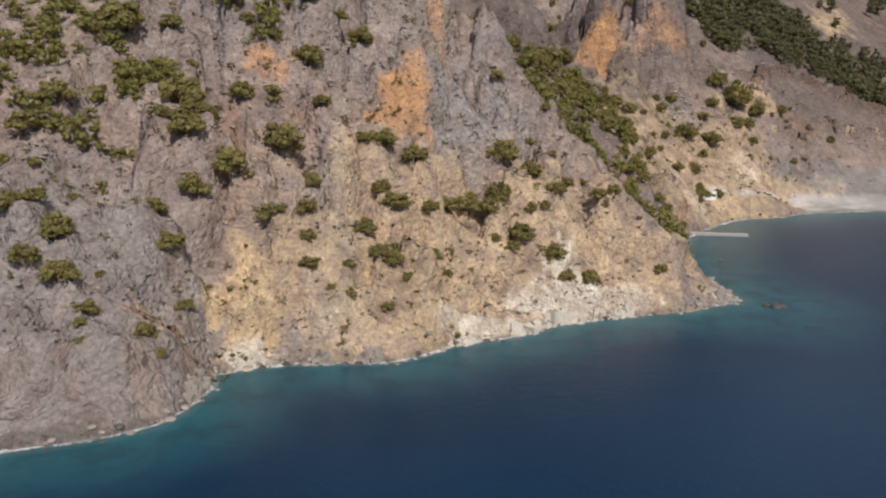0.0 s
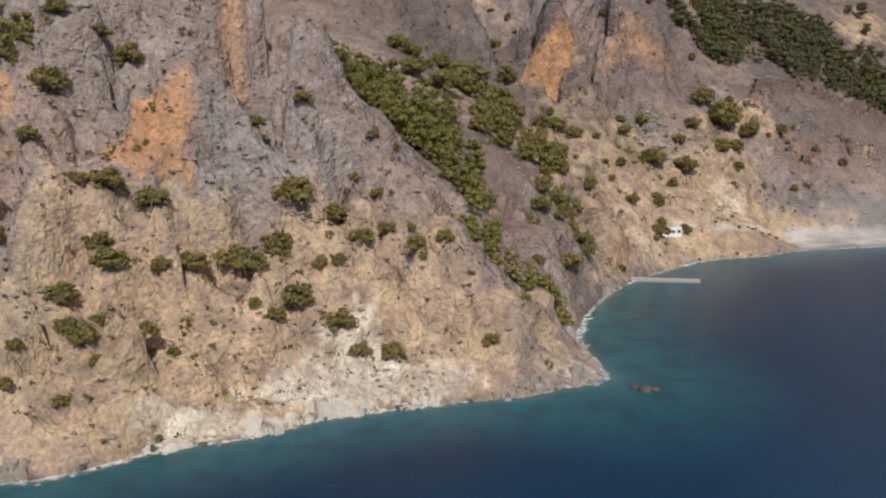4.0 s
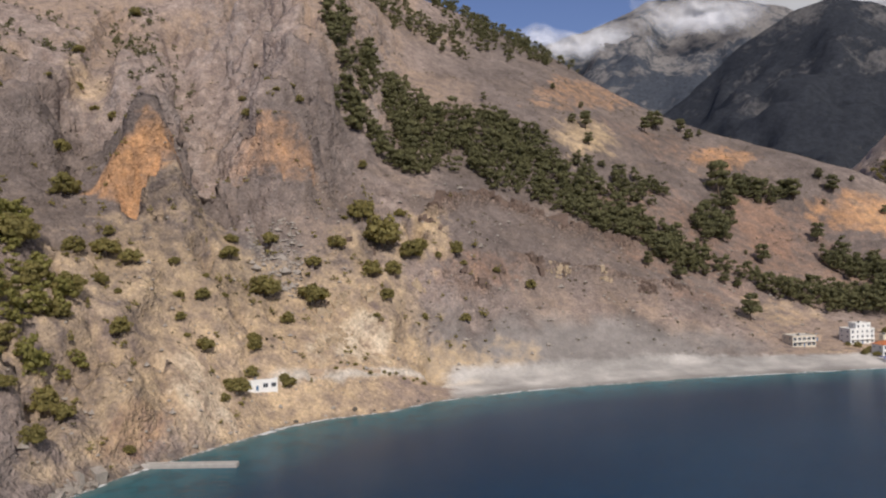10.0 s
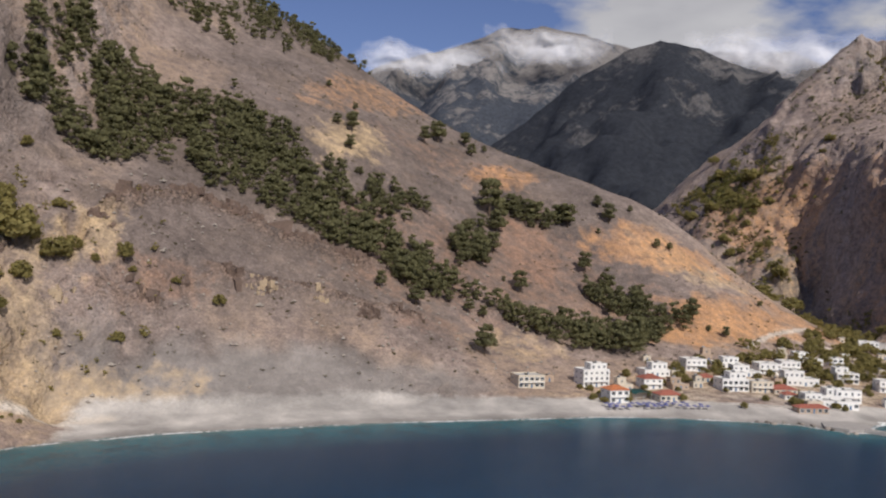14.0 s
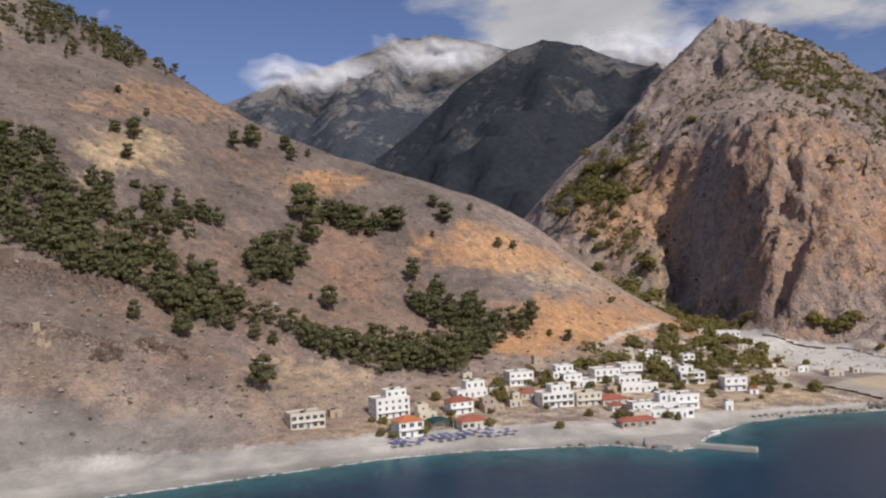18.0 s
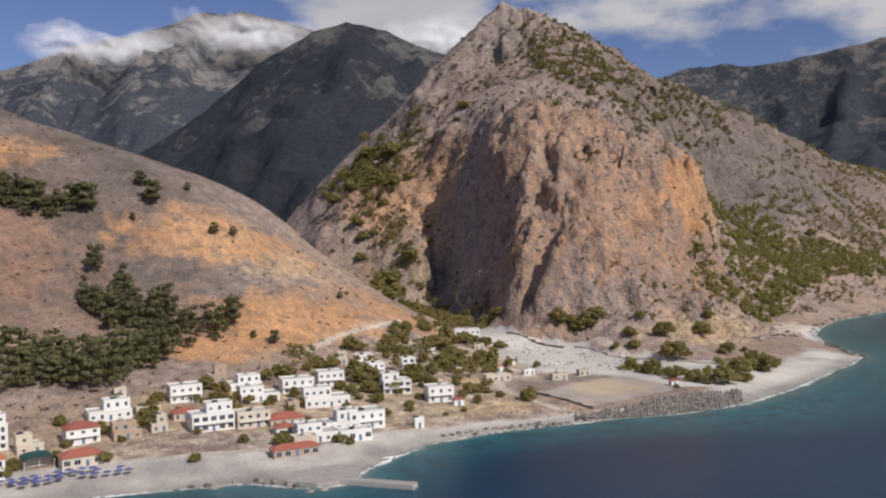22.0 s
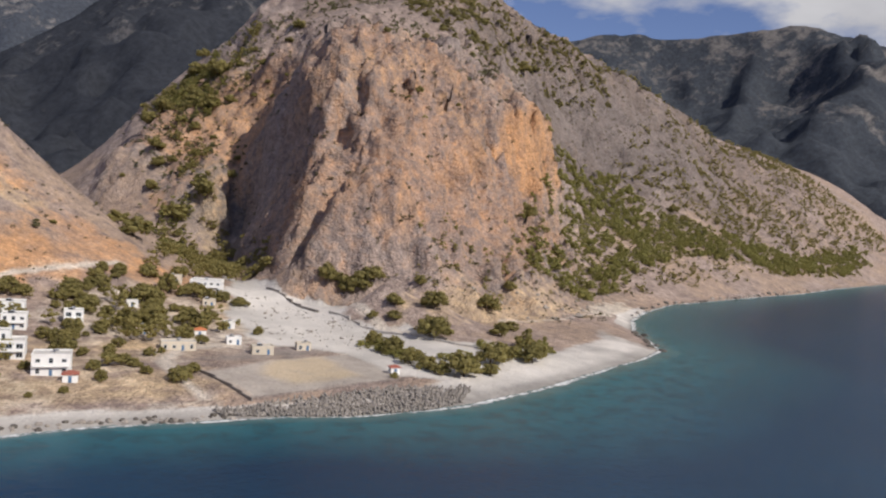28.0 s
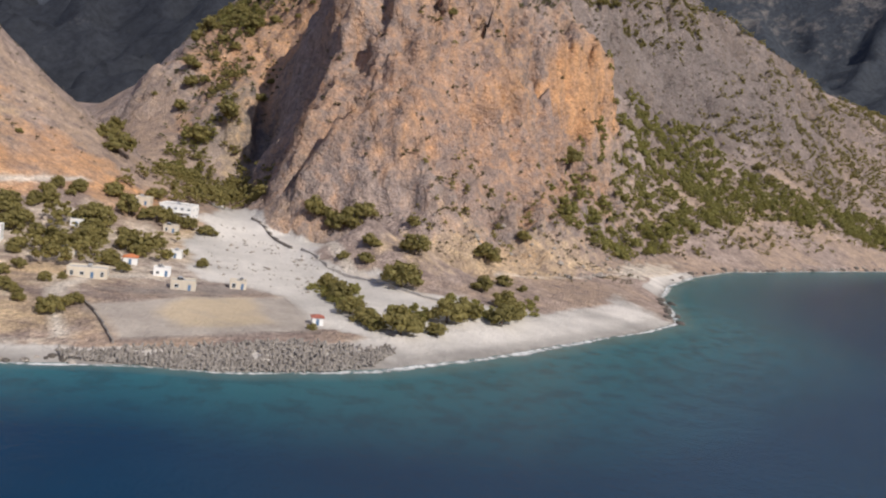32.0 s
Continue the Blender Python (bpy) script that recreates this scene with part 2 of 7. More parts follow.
LAND.update(
    wall_foot=[(850, 738, 15), (818, 784, 15), (828, 830, 18), (840, 880, 22), (856, 930, 26), (866, 974, 31), (885, 1015, 81), (904, 1046, 123)],
    wall_mid=[(846, 842, 51), (864, 885, 86), (881, 930, 109), (889, 975, 113), (899, 1012, 127)],
    wall_brink=[(824, 776, 20), (846, 815, 71), (852, 830, 85), (881, 866, 133), (909, 900, 187), (908, 940, 187), (912, 973, 181), (919, 1010, 173), (931, 1050, 181), (956, 1085, 216)],
    wall_groove=[(840, 797, 39), (858, 814, 67), (883, 840, 107), (903, 860, 151)],
    second_rib=[(836, 780, 29), (846, 790, 74), (876, 811, 107), (909, 835, 141), (936, 860, 161)],
    front_foot=[(847, 719, 28), (878, 726, 26), (888, 757, 44), (919, 749, 33), (960, 785, 51), (994, 809, 57), (1032, 834, 42), (1060, 838, 44), (1100, 850, 46)],
    front_brink=[(951, 890, 183), (1011, 880, 167), (1053, 875, 146), (1091, 884, 148), (1115, 894, 156)],
    front_bulge=[(925, 800, 99), (986, 835, 109), (1050, 852, 92), (1090, 866, 92), (1113, 877, 97)],
    side_foot=[(1117, 842, 36), (1128, 880, 66), (1136, 930, 105), (1181, 990, 150)],
    peak=[(950, 1050, 222), (1020, 1120, 268), (1057, 1153, 300), (1085, 1185, 364), (1106, 1206, 399), (1139, 1176, 375), (1172, 1152, 350), (1204, 1128, 326), (1236, 1105, 287)],
    peak_west=[(1106, 1207, 398), (1082, 1206, 372), (1058, 1206, 349), (1018, 1218, 311), (990, 1232, 278), (962, 1252, 246)],
    peak_front=[(1001, 960, 206), (1061, 980, 222), (1164, 1042, 261), (1142, 1100, 300)],
    peak_back=[(1001, 1400, 241), (1202, 1400, 300), (1452, 1450, 298)],
    east_ridge=[(1236, 1105, 288), (1300, 1120, 275), (1400, 1135, 268), (1488, 1135, 248), (1620, 1140, 212), (1795, 1155, 185), (2000, 1200, 180), (2500, 1400, 200)],
    east_mid=[(1241, 1040, 169), (1319, 1082, 186), (1451, 1085, 183), (1543, 1104, 196), (1651, 1120, 162), (1801, 1170, 171)],
    east_low=[(1200, 930, 75), (1330, 994, 106), (1371, 1037, 117), (1452, 966, 72), (1600, 1010, 82), (1800, 1050, 86)],
    east_foot=[(1087, 787, 5.0), (1150, 815, 14), (1200, 828, 15), (1330, 868, 19), (1453, 938, 54), (1500, 905, 20), (1800, 965, 21)],
    foreland=[(900, 700, 10.1), (962, 717, 7.6), (1045, 745, 5.1), (989, 693, 5.1)],
)

# single heights between the lines
LAND.update(
    headland_faces=[(-39, 273, 74), (-29, 254, 49), (-13, 309, 98), (-10, 289, 50), (76, 316, 40), (12, 345, 112), (26, 345, 84), (-68, 306, 106), (-25, 289, 65), (28, 287, 33), (40, 288, 24), (41, 310, 41), (-60, 228, 20), (70, 306, 37)],
    cliff_faces=[(164, 524, 10), (180, 533, 9), (108, 405, 26), (121, 513, 43), (218, 592, 46), (24, 558, 147), (159, 706, 182), (65, 585, 116), (110, 577, 115), (17, 512, 117), (75, 567, 105), (120, 592, 99), (50, 656, 169), (44, 365, 62), (268, 643, 48), (267, 940, 244), (-5, 513, 125), (141, 657, 156)],
    mountain_faces=[(938, 840, 171), (981, 844, 140), (836, 798, 25), (866, 697, 18), (1143, 916, 101), (1161, 924, 108), (884, 1128, 155), (858, 980, 49), (878, 815, 114), (898, 759, 54), (918, 900, 184), (902, 840, 139), (631, 890, 122), (617, 766, 36)],
)
LOOSE = ("headland_faces", "cliff_faces", "mountain_faces")


def densify(line, step):
    out = []
    for a, b in zip(line, line[1:]):
        n = max(1, int(round(math.dist(a[:2], b[:2]) / step)))
        out += [tuple(p + (q - p) * k / n for p, q in zip(a, b)) for k in range(n)]
    return out + [tuple(line[-1])]


SHORE_FINE = np.array(densify(SHORE, 8.0))
SEA_RING = np.array(SHORE + [(2600, -900), (-420, -900)], float)


def ashore(x, y):
    """True where (x, y) lies on the land side of the shore."""
    inside = np.zeros(np.shape(x), bool)
    for (x0, y0), (x1, y1) in zip(SEA_RING, np.roll(SEA_RING, -1, 0)):
        if y0 != y1:
            inside ^= ((y0 > y) != (y1 > y)) & (x < (x1 - x0) * (y - y0) / (y1 - y0) + x0)
    return ~inside


def shore_distance(x, y):
    """Metres to the shore, below zero over the sea."""
    flat = np.stack([np.ravel(x), np.ravel(y)], 1)
    d = np.empty(len(flat))
    a, b = SHORE_FINE[:-1], SHORE_FINE[1:]
    ab = b - a
    for k in range(0, len(flat), 20000):
        p = flat[k:k + 20000, None, :] - a[None]
        s = np.clip((p * ab).sum(2) / (ab * ab).sum(1), 0, 1)
        d[k:k + 20000] = np.sqrt((((p - s[..., None] * ab)) ** 2).sum(2).min(1))
    d = d.reshape(np.shape(x))
    return np.where(ashore(x, y), d, -d)


def spread():
    """Weights of a surface that runs through the shore and all break lines."""
    pts = [(x, y, 0.0) for x, y in densify(SHORE, 16)]
    for key, line in sorted(LAND.items(), key=lambda kv: kv[0] not in LOOSE):
        pts += line if key in LOOSE else densify(line, 18 if line[0][0] < 400 else 26)
    seen, keep = set(), []
    for p in pts:
        key = (round(p[0] / 6), round(p[1] / 6))
        if key not in seen:
            seen.add(key)
            keep.append(p)
    pts = np.array(keep)
    r = np.sqrt(((pts[:, None, :2] - pts[None, :, :2]) ** 2).sum(2))
    n = len(pts)
    big = np.zeros((n + 1, n + 1))
    big[:n, :n], big[:n, n], big[n, :n] = r - np.eye(n) * 2.0, 1, 1
    w = np.linalg.solve(big, np.append(pts[:, 2], 0))
    return pts[:, :2], w


KNOTS, WEIGHTS = spread()


def base_height(x, y):
    flat = np.stack([np.ravel(x), np.ravel(y)], 1)
    z = np.empty(len(flat))
    for k in range(0, len(flat), 8000):
        p = flat[k:k + 8000]
        r = np.sqrt(((p[:, None] - KNOTS[None]) ** 2).sum(2))
        z[k:k + 8000] = r @ WEIGHTS[:-1] + WEIGHTS[-1]
    return z.reshape(np.shape(x))


def steps(*spans):
    out = []
    for a, b, s in spans:
        out += list(np.arange(a, b, s))
    return np.array(out)


GX = steps((-420, -150, 9), (-150, 290, 2.0), (290, 830, 3.2), (830, 1150, 2.6), (1150, 1400, 5), (1400, 2600, 14))
GY = steps((60, 145, 8), (145, 460, 2.0), (460, 900, 2.9), (900, 1100, 4), (1100, 1260, 5), (1260, 1500, 8))
PX, PY = np.meshgrid(GX, GY)
DIST = shore_distance(PX, PY)
BASE = base_height(PX, PY)
# ---- land surface ----
dzdy, dzdx = np.gradient(BASE, GY, GX)
STEEP = np.sqrt(dzdx ** 2 + dzdy ** 2)
NORM = np.stack([-dzdx, -dzdy, np.ones_like(BASE)], 2)
NORM /= np.linalg.norm(NORM, axis=2)[..., None]
flat_mask = 1 - smooth(0.12, 0.45, STEEP)
cliff_mask = smooth(0.75, 1.5, STEEP)
near_shore = smooth(2, 14, DIST)
lump = fbm(PX / 42, PY / 42, 4, 3)
warp, warp2 = fbm(PX / 30, PY / 30, 3, 5), fbm(PX / 30, PY / 30, 3, 6)
crag = ridged(PX / 34 + 0.35 * warp, PY / 46 + 0.35 * warp2, 4, 11)
knob = ridged(PX / 13 + 0.3 * warp2, PY / 15 + 0.3 * warp, 2, 19)
fine = ridged(PX / 9.5 + 0.3 * lump, PY / 9.5, 2, 29)
slab_val, slab_edge = blocks(PX / 17 + 0.5 * warp, PY / 20 + 0.5 * warp2, 41)
chip_val, chip_edge = blocks(PX / 9.5 + 0.4 * warp2, PY / 11 + 0.4 * warp, 47)
rib = ridged(PX / 62 + 0.3 * warp, PY / 80 + 0.3 * warp2, 3, 53)


def spot(x, y, rx, ry, turn=0.0):
    c, s = math.cos(radians(turn)), math.sin(radians(turn))
    return 1 - smooth(0.6, 1.25, np.hypot(((PX - x) * c + (PY - y) * s) / rx, (-(PX - x) * s + (PY - y) * c) / ry) + 0.18 * lump)


def along(pts, half):
    d = np.full(PX.shape, 1e9)
    for (x0, y0), (x1, y1) in zip(pts, pts[1:]):
        ex, ey = x1 - x0, y1 - y0
        t = np.clip(((PX - x0) * ex + (PY - y0) * ey) / (ex * ex + ey * ey), 0, 1)
        d = np.minimum(d, np.hypot(PX - x0 - t * ex, PY - y0 - t * ey))
    return 1 - smooth(0.3 * half, half, d + 2.0 * fine)


# how craggy each part of the coast is
CRAGGY = np.maximum.reduce([0.85 * spot(-20, 270, 200, 115, 20), 1.05 * spot(-95, 185, 70, 50, 20), 1.3 * spot(122, 435, 60, 28, 62), 0.55 * spot(61, 660, 170, 120, 20), 0.55 * spot(220, 620, 70, 40, 40), 1.5 * spot(961, 850, 150, 110, 20),
                            0.35 * spot(1112, 1140, 150, 110, 20), 0.7 * spot(881, 1120, 90, 120, 0), 1.2 * spot(1401, 1090, 330, 110, 10), 0.5 * spot(960, 720, 110, 30, 20), 0.9 * cliff_mask])
CRAGGY = CRAGGY * (1 - flat_mask)
LEDGE = np.maximum.reduce([along([(247, 671), (258, 686), (281, 711), (302, 717), (319, 713), (340, 715), (366, 721), (395, 733)], 8), 0.8 * along([(295, 666), (312, 670), (329, 674), (352, 683), (380, 683), (403, 690)], 7),
                           0.7 * along([(250, 630), (262, 637), (274, 640)], 6), 0.6 * along([(455, 730), (478, 729), (493, 708)], 6), 0.35 * along([(395, 824), (436, 851), (484, 883), (532, 899)], 8)])
rough_rock = 5.0 * (crag - 0.35) + 3.2 * slab_val - 2.2 * (1 - smooth(0, 0.16, slab_edge)) + 2.6 * (knob - 0.3) + 2.0 * chip_val - 1.4 * (1 - smooth(0, 0.2, chip_edge))
rough_rock = rough_rock + 8.0 * (rib - 0.4) * smooth(830, 880, PX) * (1 - smooth(1180, 1260, PX)) + 2.5 * (rib - 0.4) * spot(71, 670, 150, 110, 20)
push = (1 - flat_mask) * 1.8 * lump * near_shore + CRAGGY * near_shore * rough_rock + (0.35 + 0.9 * CRAGGY) * (1 - flat_mask) * 0.9 * fine + flat_mask * 0.25 * lump * near_shore
push = push + CRAGGY * (1 - near_shore) * (1.5 * chip_val + 1.2 * slab_val)
# clefts and gullies between the pillars and ribs: depth, half width, line
CLEFTS = ((13.0, 9, [(131, 604), (117, 638), (100, 681), (77, 759), (64, 798)]),
          (11.0, 9, [(71, 593), (58, 623), (59, 638), (48, 689), (23, 794)]),
          (7.0, 7, [(194, 663), (193, 700), (187, 732)]),
          (9.0, 8, [(905, 894), (892, 895), (880, 896)]),
          (9.0, 8, [(904, 827), (880, 810), (857, 803), (841, 797)]),
          (6.0, 6, [(934, 813), (904, 784), (903, 765)]),
          (5.0, 6, [(984, 804), (934, 759), (932, 746)]))
for deep, half, line in CLEFTS:
    cut = along(line, 1.6 * half)
    push = push * (1 - 0.6 * cut) - deep * cut
# the rounded pillars stand out between them
push = push + 7.0 * spot(104, 583, 16, 18, 20) + 8.0 * spot(162, 644, 22, 24, 20) + 7.0 * spot(39, 571, 30, 18, 20)
push = push + LEDGE * (5.0 + 2.2 * fine + 1.5 * chip_val)
Z = BASE + push * NORM[..., 2]
# the sea bed falls away from the shore
Z = np.where(DIST < 0, np.minimum(-0.4 + 0.16 * DIST + 0.8 * lump * smooth(0, -12, DIST), -0.25 + 0.02 * DIST), np.maximum(Z, 0.12 + 0.04 * np.minimum(DIST, 20)))
Z = np.where(DIST >= 0, np.minimum(Z, 0.2 + (1.25 + 0.35 * chip_val + 0.3 * slab_val) * DIST), Z)
X = PX + np.where(DIST > 1, 0.7 * push * NORM[..., 0] * near_shore, 0)
Y = PY + np.where(DIST > 1, 0.7 * push * NORM[..., 1] * near_shore, 0)


def grid_mesh(name, x, y, z, attrs=None):
    """One sheet from arrays of rows and columns, with float attributes per point."""
    rows, cols = x.shape
    co = np.stack([x, y, z], 2).reshape(-1, 3).astype(np.float32)
    idx = np.arange(rows * cols).reshape(rows, cols)
    quads = np.stack([idx[:-1, :-1], idx[:-1, 1:], idx[1:, 1:], idx[1:, :-1]], 2).reshape(-1, 4).astype(np.int32)
    me = bpy.data.meshes.new(name)
    me.vertices.add(len(co))
    me.vertices.foreach_set("co", co.ravel())
    me.loops.add(quads.size)
    me.loops.foreach_set("vertex_index", quads.ravel())
    me.polygons.add(len(quads))
    me.polygons.foreach_set("loop_start", np.arange(0, quads.size, 4, dtype=np.int32))
    me.polygons.foreach_set("use_smooth", np.ones(len(quads), bool))
    for key, val in (attrs or {}).items():
        a = me.attributes.new(key, "FLOAT", "POINT")
        a.data.foreach_set("value", np.ascontiguousarray(val, dtype=np.float32).ravel())
    me.update(calc_edges=True)
    return me


def patch(x, y, rx, ry=None, turn=0, seed=0, soft=0.5, ragged=0.9):
    """A ragged-edged patch of the plan, 1 inside and 0 outside."""
    ry, c, s = ry or rx, math.cos(radians(turn)), math.sin(radians(turn))
    u, v = ((PX - x) * c + (PY - y) * s) / rx, (-(PX - x) * s + (PY - y) * c) / ry
    r = np.sqrt(u * u + v * v) + ragged * 0.35 * fbm(PX / (0.5 * min(rx, ry)), PY / (0.5 * min(rx, ry)), 4, seed + 50)
    return 1 - smooth(1 - soft, 1 + soft, r)


def union(*masks):
    out = 0
    for m in masks:
        out = np.maximum(out, m)
    return out


def poly_mask(pts, soft=4.0, wobble=4.0, seed=0):
    """1 inside a polygon of the plan, 0 outside, with a soft uneven edge."""
    ring = np.array(pts, float)
    inside, d = np.zeros(PX.shape, bool), np.full(PX.shape, 1e9)
    for (x0, y0), (x1, y1) in zip(ring, np.roll(ring, -1, 0)):
        if y0 != y1:
            inside ^= ((y0 > PY) != (y1 > PY)) & (PX < (x1 - x0) * (PY - y0) / (y1 - y0) + x0)
        ex, ey = x1 - x0, y1 - y0
        s = np.clip(((PX - x0) * ex + (PY - y0) * ey) / (ex * ex + ey * ey), 0, 1)
        d = np.minimum(d, np.hypot(PX - x0 - s * ex, PY - y0 - s * ey))
    d = np.where(inside, d, -d) + wobble * fbm(PX / 14, PY / 14, 3, seed + 80)
    return smooth(-soft, soft, d)


def line_mask(pts, half, soft=1.0):
    d = np.full(PX.shape, 1e9)
    for (x0, y0), (x1, y1) in zip(pts, pts[1:]):
        ex, ey = x1 - x0, y1 - y0
        s = np.clip(((PX - x0) * ex + (PY - y0) * ey) / (ex * ex + ey * ey), 0, 1)
        d = np.minimum(d, np.hypot(PX - x0 - s * ex, PY - y0 - s * ey))
    return 1 - smooth(half - soft, half + soft, d)


# ---- what the ground is made of, place by place, some shade included ----
RIVERBED = [(806, 835), (834, 800), (839, 746), (838, 700), (847, 662), (884, 637), (935, 632), (805, 602), (776, 619), (792, 658), (766, 681), (766, 741)]
PITCH = [(720, 637), (744, 647), (789, 657), (784, 608), (730, 602), (722, 602)]
beachy = smooth(236, 262, PX) * (1 - smooth(940, 985, PX)) * (1 - smooth(0.7, 1.15, (DIST + 4 * lump) / np.interp(PX, [236, 480, 600, 640, 720, 800, 985], [36, 36, 28, 13, 12, 26, 36]))) * (1 - smooth(9, 13, BASE))
cove = smooth(998, 1012, PX) * (1 - smooth(1085, 1125, PX)) * (1 - smooth(8, 13, DIST + 2 * lump)) * (1 - smooth(0.35, 0.7, STEEP))
